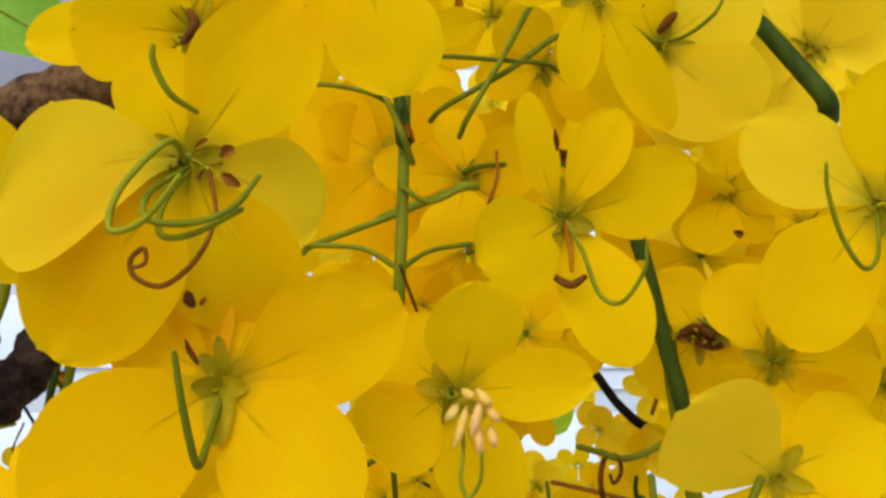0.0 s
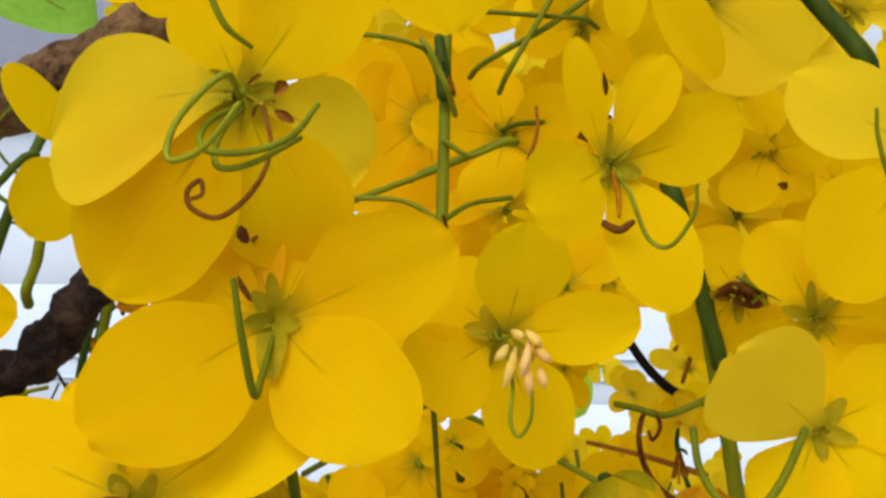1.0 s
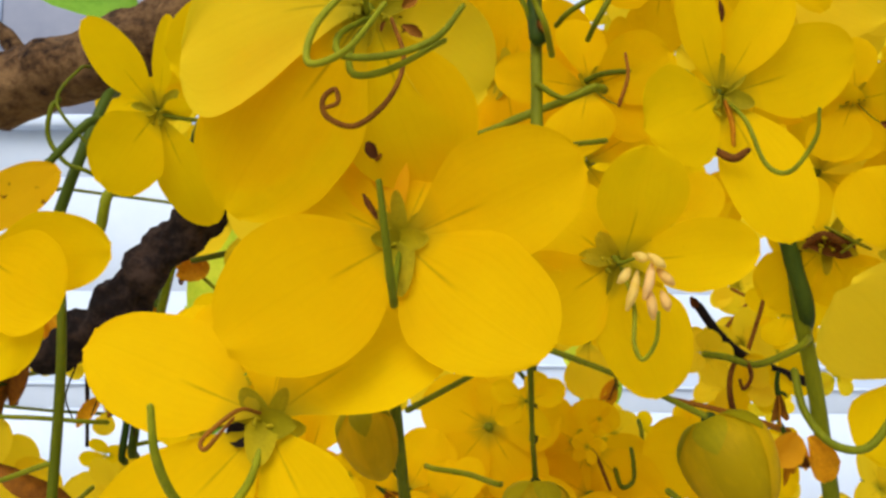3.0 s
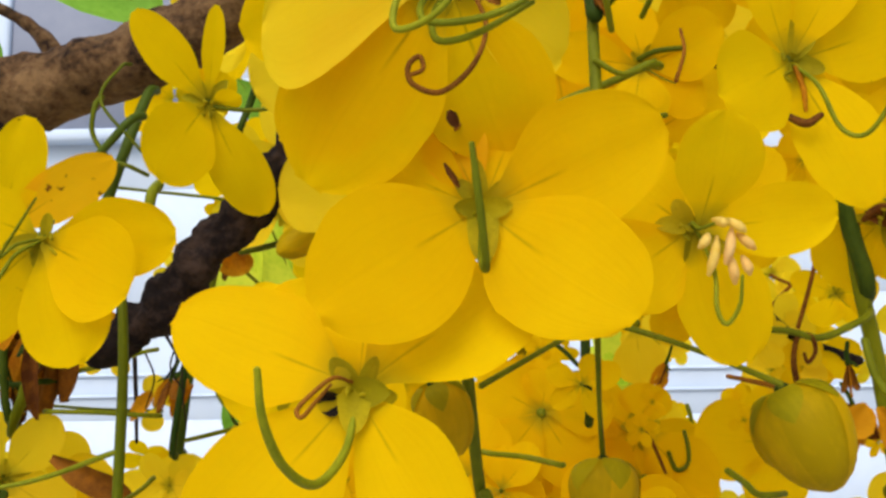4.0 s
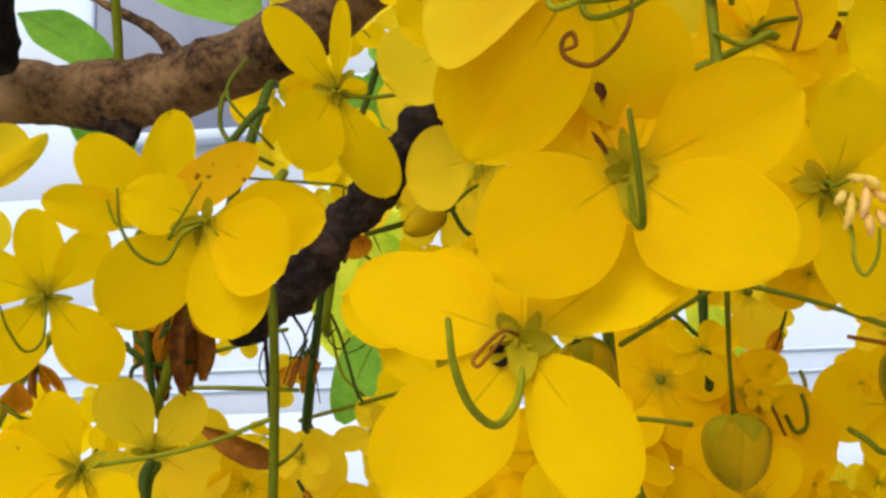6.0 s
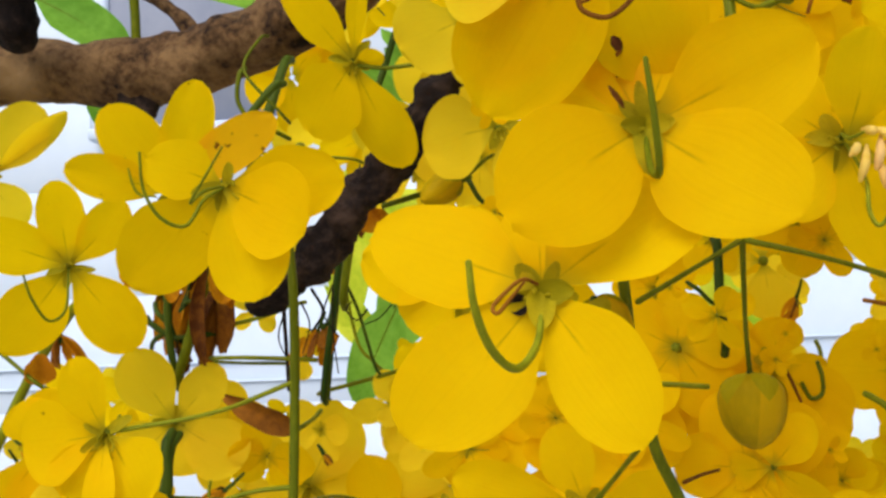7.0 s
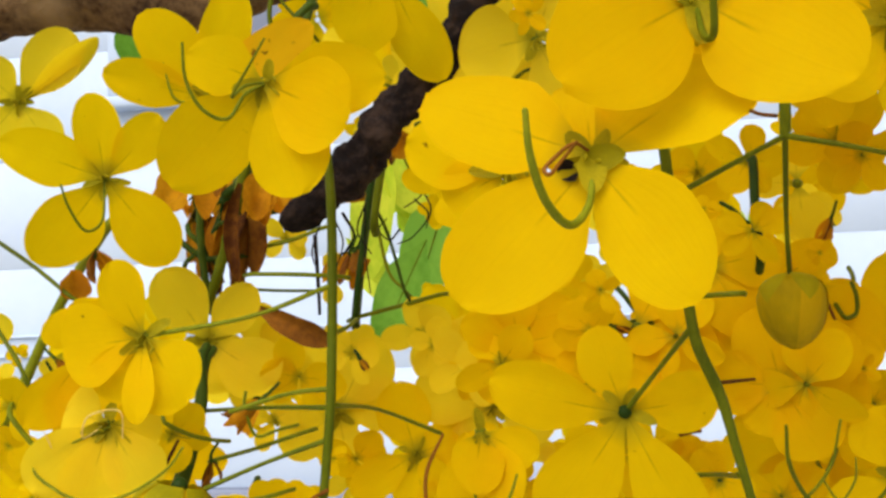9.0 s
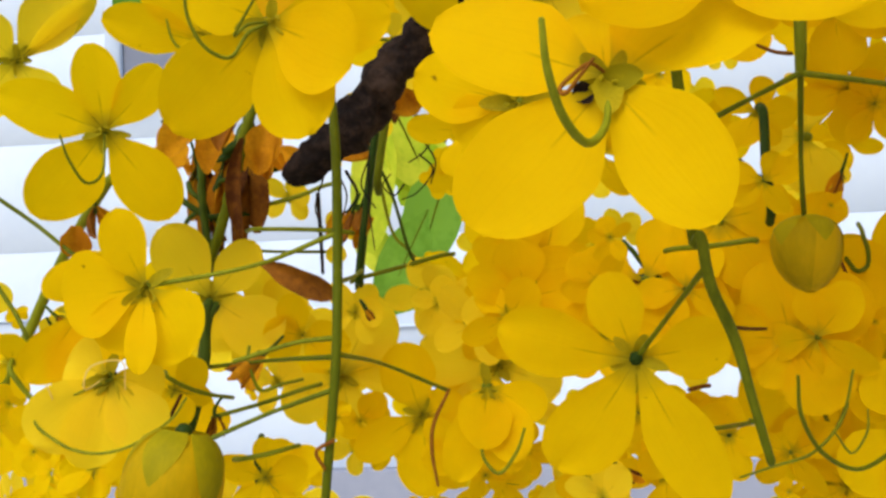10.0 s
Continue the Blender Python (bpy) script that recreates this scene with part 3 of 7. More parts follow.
flower((-0.0321, 0.1569, 1.7021), (-0.01, -0.98, -0.20), [(24, 28.9, 18.7, 0, 1, None, 0.51, 0.02), (-41, 30.0, 20.3, 31, -1, None, 0.50, 0.14), (-151, 32.9, 21.5, 38, 5, None, 0.53, 0.02), (114, 17.0, 10.1, -14, 0, PETAL_SPOTTED), (68, 20.5, 14.4, -23), (155, 20.0, 15.0, -12, 0, None, 0.55, 0.00)], mat=PETAL_DEEP, keels=[(-88, 11.0, 4.6), (8, 7.0, 3.4), (172, 6.5, 3.0)],
       stamens=[(0.7, STAMEN, [(-0.0, -0.8, 2.1), (-0.2, -6.5, 12.4), (0.4, -6.9, 20.4), (-0.3, 1.1, 24.0), (-1.1, 8.4, 24.7)]),
                (0.5, BROWN, [(-3.6, 8.1, -2.3), (-3.9, 11.3, -0.4), (-3.0, 12.4, 0.5)])])
flower((-0.0495, 0.1490, 1.6759), (0.01, -0.99, -0.11), [(162, 27.7, 17.2, -8, 27, None, 0.43, -0.08), (-52, 29.5, 15.6, 32, 12, None, 0.58, -0.09), (-129, 29.5, 18.4, 15, 9, None, 0.56, -0.14), (91, 28.3, 12.8, -58), (33, 30.5, 22.7, -25, -38, None, 0.45, -0.07)], mat=PETAL_DEEP, keels=[(-92, 8.0, 4.4), (2, 7.5, 4.0)],
       stamens=[(0.75, STAMEN, [(-0.0, -0.8, 2.0), (-0.8, -6.8, 9.0), (-3.6, -9.8, 16.3), (-6.6, -6.7, 21.7), (-8.3, -1.0, 25.0), (-8.7, 4.8, 26.1)]),
                (0.4, BROWN, [(-0.5, 1.3, 3.1), (-2.7, 2.1, 6.3), (-5.7, -0.2, 8.6), (-6.9, -1.7, 9.7), (-6.1, -2.4, 10.6), (-4.2, -0.4, 11.5), (-2.2, 1.8, 12.3)])])
flower((0.0205, 0.1779, 1.7305), (-0.11, -0.98, -0.17), [(106, 22.2, 7.0, 6, -17, None, 0.51, -0.13), (60, 20.6, 9.9, 1, 2, None, 0.61, 0.04), (16, 25.1, 15.3, -16, 10, None, 0.50, 0.09), (-148, 21.9, 17.3, 44, -10, None, 0.57, -0.06), (-64, 27.9, 15.3, 10, -12, None, 0.51, -0.03)],
       stamens=[(0.5, STAMEN, [(0.5, -1.0, 2.0), (3.1, -5.2, 7.8), (5.7, -12.4, 10.8), (9.2, -13.7, 12.4), (12.7, -8.7, 13.9), (13.1, -4.2, 14.7)]),
                (0.6, ORANGE, [(0.5, -1.4, 3.0), (1.3, -5.2, 5.0), (1.4, -9.0, 6.1)]),
                (0.9, BROWN, [(-1.6, -9.8, 6.5), (1.2, -11.2, 7.2), (3.6, -9.9, 6.9)])])
flower((0.0015, 0.1715, 1.7011), (-0.01, -1.00, -0.01), [(79, 19.4, 17.5, 22, 32, None, 0.54, 0.00), (3, 22.6, 11.8, 1, 8, None, 0.53, 0.09), (-69, 22.9, 14.9, -8, 0, None, 0.49, -0.03), (145, 14.4, 15.2, -0), (-144, 17.0, 16.5, -3)],
       stamens=[(0.45, STAMEN, [(0.5, -0.9, 1.9), (1.7, -7.8, 7.0), (1.3, -13.6, 9.3), (2.5, -16.0, 9.9), (4.2, -13.4, 11.3), (4.4, -9.2, 12.9)]),
                (0.45, STAMEN, [(-0.0, -0.9, 1.9), (-0.9, 0.0, 5.1), (-0.4, -1.3, 7.9), (1.3, -0.9, 10.0)]),
                (0.66, ANTHER, [(0.9, -2.2, 7.8), (-0.0, -3.5, 9.6), (-0.9, -4.4, 9.5)]),
                (0.66, ANTHER, [(2.2, -2.6, 7.7), (1.3, -5.8, 9.3), (0.4, -8.5, 8.9)]),
                (0.66, PINK, [(4.4, -1.3, 7.9), (3.7, -4.3, 9.5), (3.0, -6.8, 9.1)]),
                (0.66, PINK, [(5.2, -2.2, 7.7), (6.2, -3.7, 9.5), (7.3, -4.7, 9.4)]),
                (0.66, PINK, [(3.9, -5.2, 7.3), (4.1, -7.7, 9.0), (4.3, -9.8, 8.7)]),
                (0.66, PINK, [(5.9, -5.6, 7.3), (6.2, -7.3, 9.1), (6.5, -8.5, 8.9)]),
                (0.66, ANTHER, [(3.9, -0.0, 8.0), (4.9, -1.3, 9.9), (5.9, -2.1, 9.8)]),
                (0.66, ANTHER, [(1.6, -0.0, 8.1), (2.5, -0.7, 10.0), (3.4, -0.9, 9.9)])])
flower((0.0265, 0.1768, 1.7713), (-0.14, -0.92, -0.37), [(-106, 17.8, 7.9, 5, 7, None, 0.54, 0.19), (-63, 28.4, 9.3, 3, 1, None, 0.58, 0.01), (153, 16.5, 15.0, -0), (35, 15.5, 14.8, 0)])
flower((0.0441, 0.2071, 1.7711), (-0.20, -0.93, -0.32), [(-46, 24.2, 23.4, 4, 2, PETAL_PALE_LIT, 0.53, 0.10), (33, 22.3, 20.6, -0, 0, PETAL_PALE_LIT), (112, 17.9, 17.3, 0), (-126, 18.0, 17.7, -10), (-72, 22.8, 17.6, -10, 0, PETAL_PALE_LIT)],
       stamens=[(0.5, STAMEN, [(-0.0, -0.0, 2.1), (-5.9, 5.0, 8.7), (-11.0, 8.7, 13.2), (-14.1, 9.7, 14.7)]),
                (0.5, STAMEN, [(0.0, 0.8, 1.9), (5.0, 1.5, 7.0), (10.3, 4.9, 9.4), (12.5, 7.9, 9.4)]),
                (1.2, BROWN, [(0.4, 3.0, 1.4), (2.4, 5.1, 2.7), (3.5, 6.1, 2.3)])])
flower((0.0789, 0.1871, 1.7342), (-0.38, -0.91, -0.17), [(-133, 29.8, 21.5, 6, -1, None, 0.53, 0.14), (74, 26.8, 19.5, 4, 0, None, 0.54, 0.00), (143, 27.6, 17.7, 4, 0, PETAL_PALE_LIT), (12, 22.9, 20.0, -0), (-61, 23.3, 20.3, -0)],
       stamens=[(0.55, STAMEN, [(-0.3, -1.5, 2.3), (-0.5, -8.3, 9.0), (-2.8, -10.4, 14.3), (-5.9, -4.8, 18.8), (-7.6, 2.9, 21.5), (-7.6, 7.5, 22.5)])])
flower((0.0631, 0.2040, 1.6853), (-0.29, -0.95, 0.07), [(141, 34.8, 24.0, 56, -6, PETAL_PALE_LIT, 0.73, 0.03), (23, 22.1, 21.2, 6), (-110, 20.1, 19.2, 6), (-54, 20.8, 20.0, 6), (84, 16.7, 15.3, -11)])
flower((-0.1791, 0.2594, 1.6992), (0.44, -0.89, -0.14), [(99, 23.3, 12.7, 1, 2, None, 0.52, 0.02), (48, 22.9, 12.3, 2, 5, None, 0.56, 0.09), (160, 28.2, 14.7, 0, 3, None, 0.45, 0.04), (-124, 28.7, 17.9, 0, -3, None, 0.52, -0.09), (-50, 28.8, 17.2, 4, -1, None, 0.56, -0.04)],
       stamens=[(0.5, STAMEN, [(0.0, -0.8, 2.1), (-0.6, -11.2, 8.3), (-4.8, -14.0, 11.1), (-8.9, -8.1, 12.8), (-10.9, -2.3, 13.1)])])
flower((-0.1161, 0.2019, 1.7063), (0.30, -0.93, -0.21), [(-24, 21.5, 20.2, 27, 4, None, 0.60, -0.03), (4, 25.3, 15.6, 9, 0, None, 0.52, 0.00), (-137, 32.1, 18.9, -22, -8, None, 0.51, 0.08), (-66, 25.1, 17.9, 14, 3, None, 0.58, -0.15), (157, 17.0, 13.0, -4, 3, None, 0.49, 0.08)],
       stamens=[(0.5, STAMEN, [(-0.5, -0.4, 2.0), (-4.2, -2.7, 6.5), (-7.6, -7.7, 10.4), (-12.4, -6.0, 12.3), (-15.5, -0.4, 13.3), (-16.1, 6.8, 13.6)]),
                (0.4, STAMEN, [(-0.8, -0.0, 1.9), (-4.2, -0.9, 5.4), (-6.8, -3.2, 8.1), (-3.5, 2.5, 11.4), (-0.3, 8.1, 12.6)])])
flower((-0.1401, 0.2348, 1.7129), (0.35, -0.91, -0.21), [(77, 27.7, 12.5, 3, 2, None, 0.54, 0.03), (127, 25.5, 14.5, 0, 3, None, 0.51, 0.06), (168, 25.7, 11.2, 5, 0, None, 0.54, -0.01), (39, 31.0, 12.1, 9, -4, PETAL_SPOTTED, 0.52, -0.06), (-86, 18.6, 16.8, -10)],
       stamens=[(0.4, STAMEN, [(-4.0, -1.4, 2.2), (-8.6, -0.1, 3.0), (-11.1, 8.0, 2.8)])])
flower((-0.0989, 0.2569, 1.7496), (0.24, -0.93, -0.28), [(131, 27.5, 11.0, 2, -3, None, 0.49, -0.03), (86, 23.8, 5.5, 6, 2, None, 0.55, 0.02), (-128, 24.7, 19.9, 25, -12, None, 0.53, 0.09), (-65, 31.5, 14.5, -2, 9, None, 0.57, 0.11), (18, 9.1, 7.0, 27, 40)])
flower((-0.0437, 0.2266, 1.6347), (-0.05, -1.00, 0.02), [(168, 30.1, 14.8, -1, -8, None, 0.61, -0.10), (-123, 28.9, 16.9, 1, -6, None, 0.61, -0.15), (-64, 35.1, 14.3, 4, 3, None, 0.56, 0.04), (109, 19.6, 12.2, -4, -3, None, 0.56, -0.04), (7, 20.5, 13.5, -7, 4, None, 0.63, 0.07)], back=True, label="golden blossom seen from behind with its dark green calyx")
flower((0.0196, 0.3526, 1.6208), (-0.20, -0.98, 0.05), [(109, 25.5, 22.2, 0), (23, 21.9, 21.8, 0), (-168, 24.7, 22.2, -0), (-108, 30.4, 22.0, -0), (-48, 26.8, 21.7, -0)],
       stamens=[(0.8, STAMEN, [(-0.1, -1.8, 3.0), (4.0, -11.7, 29.0), (9.1, -0.2, 39.6), (9.9, 5.4, 42.3)])])
flower((0.0290, 0.2836, 1.6134), (-0.28, -0.96, 0.08), [(-140, 22.6, 17.6, 0), (111, 18.9, 17.6, 0), (55, 20.7, 17.4, 0), (-29, 17.1, 17.2, 0), (-94, 22.7, 17.4, 0)],
       stamens=[(0.75, STAMEN, [(-2.7, -1.4, 4.3), (-6.9, -6.3, 8.6), (-14.1, -9.7, 15.6), (-21.2, -5.4, 23.9), (-24.9, 3.4, 30.6), (-24.9, 12.7, 33.4)]),
                (0.5, STAMEN, [(-12.7, 14.1, 28.2), (-16.2, 2.7, 23.2), (-23.3, -5.5, 22.6), (-32.6, -8.9, 23.9), (-40.7, -11.7, 25.8)]),
                (0.4, STAMEN, [(-18.4, -0.7, 16.9), (-14.9, -5.8, 14.4), (-11.1, -0.7, 13.7), (-10.5, 4.9, 14.5)])])
flower((-0.1548, 0.2305, 1.6549), (0.26, -0.96, -0.06), [(-93, 21.5, 7.2, 19, 4, None, 0.61, 0.00), (118, 19.5, 11.0, 5, -2, None, 0.59, -0.18), (-56, 19.2, 18.2, 10, -2, None, 0.47, -0.15), (190, 19.7, 20.5, -8, 10, None, 0.66, -0.05), (-124, 17.6, 14.5, -7)])
flower((-0.1650, 0.3000, 1.6557), (0.34, -0.94, -0.05), [(124, 25.7, 16.9, 7, 0, None, 0.57, -0.03), (47, 21.5, 13.5, 4, 0, None, 0.51, 0.07), (-36, 24.3, 19.3, 5, -3, None, 0.61, 0.06), (-69, 16.9, 18.7, 0), (-139, 18.2, 18.6, -7)], mat=PETAL_PALE_LIT)
flower((-0.1814, 0.2526, 1.6519), (0.44, -0.90, -0.05), [(-124, 23.0, 12.7, 5, -3, None, 0.63, -0.11), (68, 14.9, 16.1, 0), (122, 12.9, 13.1, 0), (-57, 17.0, 15.9, 14), (-105, 21.5, 13.0, 9)], mat=PETAL_DEEP)
flower((-0.1667, 0.2359, 1.6346), (0.42, -0.91, 0.01), [(-137, 23.0, 17.3, 0), (-105, 22.2, 14.6, 6), (-61, 19.6, 14.8, 6), (-17, 12.9, 12.2, 0), (159, 10.8, 14.8, -17)],
       stamens=[(0.45, STAMEN, [(0.6, -0.7, 2.2), (-16.3, -8.5, 0.1), (-11.2, -15.0, 4.2), (-3.8, -17.5, 8.4), (4.2, -16.1, 12.2), (12.7, -10.7, 16.6), (16.4, -5.7, 18.3)]),
                (0.24, ANTHER, [(-1.3, -0.6, 2.7), (-5.6, -3.0, 6.3), (-4.3, 2.1, 9.4), (2.5, 3.1, 12.8), (3.3, -3.3, 11.2)]),
                (0.24, ANTHER, [(-12.0, -8.1, -0.5), (-13.2, -4.0, 1.7), (-14.4, -1.4, 1.6)])], mat=PETAL_PALE_LIT)
flower((-0.1110, 0.3564, 1.6158), (0.15, -0.99, 0.06), [(-150, 26.0, 13.5, 3, 0, None, 0.55, 0.00), (107, 25.7, 19.1, 5, 0, None, 0.51, -0.04), (18, 19.7, 17.5, 0), (-84, 27.7, 21.1, 6), (-33, 23.8, 17.4, 0)])
flower((-0.0811, 0.2832, 1.6275), (0.09, -1.00, 0.04), [(-102, 18.1, 15.0, 21, -7, None, 0.41, 0.07), (-27, 17.1, 12.2, 4, 0, None, 0.58, 0.05), (-66, 22.0, 13.6, 13), (-76, 23.8, 12.1, 7), (-113, 26.6, 12.2, 0)],
       stamens=[(0.6, STAMEN, [(-2.3, -13.9, 7.3), (-1.3, -19.1, 7.6), (2.5, -22.5, 8.0), (7.1, -17.0, 9.6), (9.3, -11.2, 10.3)]),
                (0.7, BROWN, [(-10.2, -0.4, 4.4), (-14.5, -9.2, 5.4), (-15.2, -16.6, 5.4), (-14.0, -25.5, 4.2)])])
flower((-0.2431, 0.3276, 1.7416), (0.48, -0.85, -0.22), [(55, 30.7, 18.7, 6), (44, 35.4, 11.8, 10, 40), (-55, 21.2, 15.8, 6), (-128, 23.1, 17.6, -0), (139, 19.2, 17.5, -0)], mat=PETAL_PALE_LIT)
flower((0.0675, 0.2161, 1.7071), (-0.30, -0.95, -0.03), [(-1, 20.6, 21.6, 6), (-136, 16.1, 14.2, -31), (62, 21.1, 17.4, -6), (111, 21.8, 17.6, -5), (-58, 21.4, 20.6, -0)])
flower((0.0577, 0.2364, 1.7135), (-0.24, -0.97, -0.06), [(118, 17.7, 15.5, -13), (20, 13.5, 19.2, -23, 0, PETAL_PALE_LIT), (-64, 14.3, 16.6, -17), (-136, 19.7, 15.6, -25)],
       stamens=[(1.3, BROWN, [(-5.3, -0.6, 1.2), (-0.9, 1.9, 3.5), (2.9, 0.3, 4.5)]),
                (0.5, STAMEN, [(-0.2, 3.8, 3.5), (5.1, 0.6, 4.0), (8.9, -1.4, 3.9)]),
                (0.5, STAMEN, [(2.9, -1.9, 3.3), (6.3, 0.5, 3.7), (10.2, 2.7, 4.0)])])

flower((-0.0656, 0.2410, 1.7539), (0.20, -0.95, -0.20), [(-155, 19.5, 20.5, -7, -5, None, 0.55, -0.06), (-80, 18.0, 15.0, -5), (60, 18.0, 15.0, -5)], mat=PETAL_PALE_LIT, label="pale yellow blossom half hidden behind larger ones")
flower((-0.0608, 0.2573, 1.7291), (0.10, -0.97, -0.20), [(-174, 20.2, 21.6, -1, -3, None, 0.52, 0.11), (-60, 18.0, 16.0, -8), (70, 18.0, 16.0, -8)], mat=PETAL_PALE_LIT, label="pale yellow blossom half hidden behind larger ones")
flower((-0.0129, 0.2495, 1.7567), (0.06, -0.97, -0.22), [(152, 27.0, 21.0, -6), (-140, 30.0, 22.0, -4), (-82, 25.0, 20.0, 2), (28, 24.0, 21.0, 0), (-30, 23.0, 19.0, -5)], mat=PETAL_DEEP, label="deep golden blossom behind a green flower stem")
bud((-0.0735, 0.2712, 1.7189), (-0.0829, 0.2665, 1.7125), 0.0088)
stalk([(-0.0649, 0.2680, 1.7235), (-0.0696, 0.2702, 1.7204), (-0.0735, 0.2712, 1.7189)], [0.00045, 0.0006], STEM)

another((-0.0133, 0.2563, 1.7590), (0.05, -0.97, -0.22), 0.90, 10, 2)
another((0.0053, 0.2354, 1.7492), (-0.02, -1.00, -0.03), 0.75, 30, 0)
another((0.0232, 0.2367, 1.7763), (0.08, -0.88, -0.46), 0.86, 50, 2)
another((0.0125, 0.2590, 1.7968), (0.08, -0.99, -0.11), 0.84, 57, 0)
another((0.0634, 0.2309, 1.7454), (-0.26, -0.95, -0.19), 0.83, 20, 0)
another((0.0940, 0.2603, 1.7881), (0.15, -0.99, -0.07), 0.95, 66, 1)
another((0.1150, 0.2785, 1.8024), (-0.67, -0.68, -0.28), 0.90, 68, 1)
another((0.0863, 0.2298, 1.7174), (-0.19, -0.93, 0.32), 0.71, 8, 0)
another((0.0920, 0.2218, 1.7026), (-0.41, -0.88, -0.26), 0.78, 39, 0)
another((-0.0272, 0.2848, 1.7575), (0.09, -0.98, -0.20), 0.90, 1, 2)
another((-0.0326, 0.2621, 1.7752), (0.12, -0.95, -0.27), 0.78, 16, 2)
another((-0.0071, 0.2892, 1.7979), (0.02, -0.95, -0.32), 0.93, 20, 2)
another((0.0304, 0.2498, 1.7189), (-0.12, -0.99, -0.08), 0.69, 66, 2)
another((0.0106, 0.2598, 1.7197), (-0.04, -1.00, -0.08), 0.81, 55, 2)
another((-0.0186, 0.2402, 1.7156), (0.08, -0.99, -0.06), 0.80, 11, 2)
another((0.0471, 0.2547, 1.7558), (-0.18, -0.96, -0.21), 0.81, 57, 2)
another((0.0891, 0.2567, 1.7419), (-0.32, -0.93, -0.15), 0.81, 10, 2)
another((0.0834, 0.2899, 1.7931), (-0.13, -0.78, -0.61), 0.87, 0, 1)
another((0.0596, 0.3052, 1.6837), (0.19, -0.96, -0.23), 0.37, 16, 8)
another((0.0115, 0.2958, 1.6667), (-0.15, -0.99, 0.02), 0.49, 20, 8)
another((-0.0258, 0.3198, 1.6623), (-0.05, -1.00, 0.02), 0.39, 71, 8)
another((0.0230, 0.2763, 1.6975), (-0.21, -0.98, -0.08), 0.39, 21, 6)
another((-0.0045, 0.3669, 1.6944), (-0.09, -0.99, -0.04), 0.44, 69, 8)
another((0.0807, 0.3371, 1.7070), (-0.28, -0.96, 0.08), 0.68, 15, 0)
another((-0.0179, 0.3126, 1.6508), (0.37, -0.90, 0.23), 0.46, 70, 8)
another((0.0042, 0.2664, 1.7592), (-0.14, -0.94, -0.31), 0.73, 64, 2)
another((0.0660, 0.3761, 1.6464), (-0.44, -0.90, -0.06), 0.51, 12, 8)
another((0.0431, 0.3233, 1.7919), (-0.22, -0.91, -0.34), 0.89, 10, 1)
another((-0.0930, 0.3283, 1.7340), (0.18, -0.97, -0.18), 0.75, 5, 1)
another((0.0109, 0.2911, 1.6668), (-0.19, -0.98, -0.03), 0.46, 15, 6)
another((-0.0152, 0.3056, 1.6893), (-0.12, -0.99, -0.09), 0.47, 22, 8)
another((0.0272, 0.3606, 1.6940), (-0.20, -0.98, -0.10), 0.42, 43, 1)
another((0.0414, 0.3042, 1.6687), (-0.25, -0.97, -0.04), 0.44, 0, 8)
another((0.0243, 0.2960, 1.6415), (-0.23, -0.97, 0.05), 0.46, 49, 6)
another((-0.0699, 0.2836, 1.6514), (0.08, -1.00, 0.02), 0.84, 22, 2)
another((-0.0837, 0.3100, 1.7480), (0.11, -0.96, -0.27), 0.89, 59, 1)
another((-0.0820, 0.2565, 1.6928), (0.13, -0.98, -0.13), 0.67, 35, 0)
another((-0.1856, 0.2352, 1.6171), (0.32, -0.95, 0.07), 0.49, 51, 8)
another((-0.1804, 0.2567, 1.6105), (-0.00, -0.85, 0.52), 0.58, 2, 0)
another((-0.1632, 0.2672, 1.6298), (0.37, -0.93, 0.03), 0.58, 54, 0)
another((-0.1434, 0.2824, 1.6045), (0.29, -0.95, 0.11), 0.65, 20, 0)
another((-0.1299, 0.3132, 1.6183), (0.25, -0.97, 0.06), 0.49, 61, 8)
another((-0.1272, 0.3307, 1.6508), (0.21, -0.98, -0.03), 0.46, 1, 1)
another((-0.1062, 0.3531, 1.6572), (0.14, -0.99, -0.05), 0.57, 57, 1)
another((-0.0883, 0.3261, 1.6455), (0.11, -0.99, -0.01), 0.58, 1, 1)
another((-0.2116, 0.2702, 1.6388), (0.01, -0.95, -0.32), 0.60, 69, 0)
another((-0.0716, 0.2964, 1.6612), (0.06, -1.00, -0.08), 0.75, 14, 2)
another((-0.0300, 0.3021, 1.6581), (-0.08, -0.99, -0.06), 0.54, 54, 6)
another((-0.0159, 0.2982, 1.6118), (-0.13, -0.99, 0.09), 0.45, 67, 3)
another((0.0184, 0.3144, 1.5952), (-0.22, -0.97, 0.13), 0.68, 68, 0)
another((-0.0019, 0.2914, 1.5971), (-0.17, -0.98, 0.14), 0.43, 25, 6)
another((0.0371, 0.3542, 1.6275), (-0.25, -0.97, 0.03), 0.78, 26, 2)
another((-0.0327, 0.3073, 1.6002), (-0.07, -0.99, 0.12), 0.75, 38, 0)
another((0.0305, 0.3704, 1.6640), (-0.23, -0.97, -0.07), 0.51, 56, 6)
another((-0.0023, 0.3014, 1.7023), (-0.17, -0.97, -0.20), 0.62, 8, 0)
another((0.0184, 0.2838, 1.7032), (-0.24, -0.95, -0.21), 0.68, 54, 2)
another((-0.0536, 0.3252, 1.5967), (-0.00, -0.99, 0.13), 0.60, 57, 2)
another((-0.0809, 0.3010, 1.6003), (0.40, -0.85, -0.35), 0.62, 68, 0)

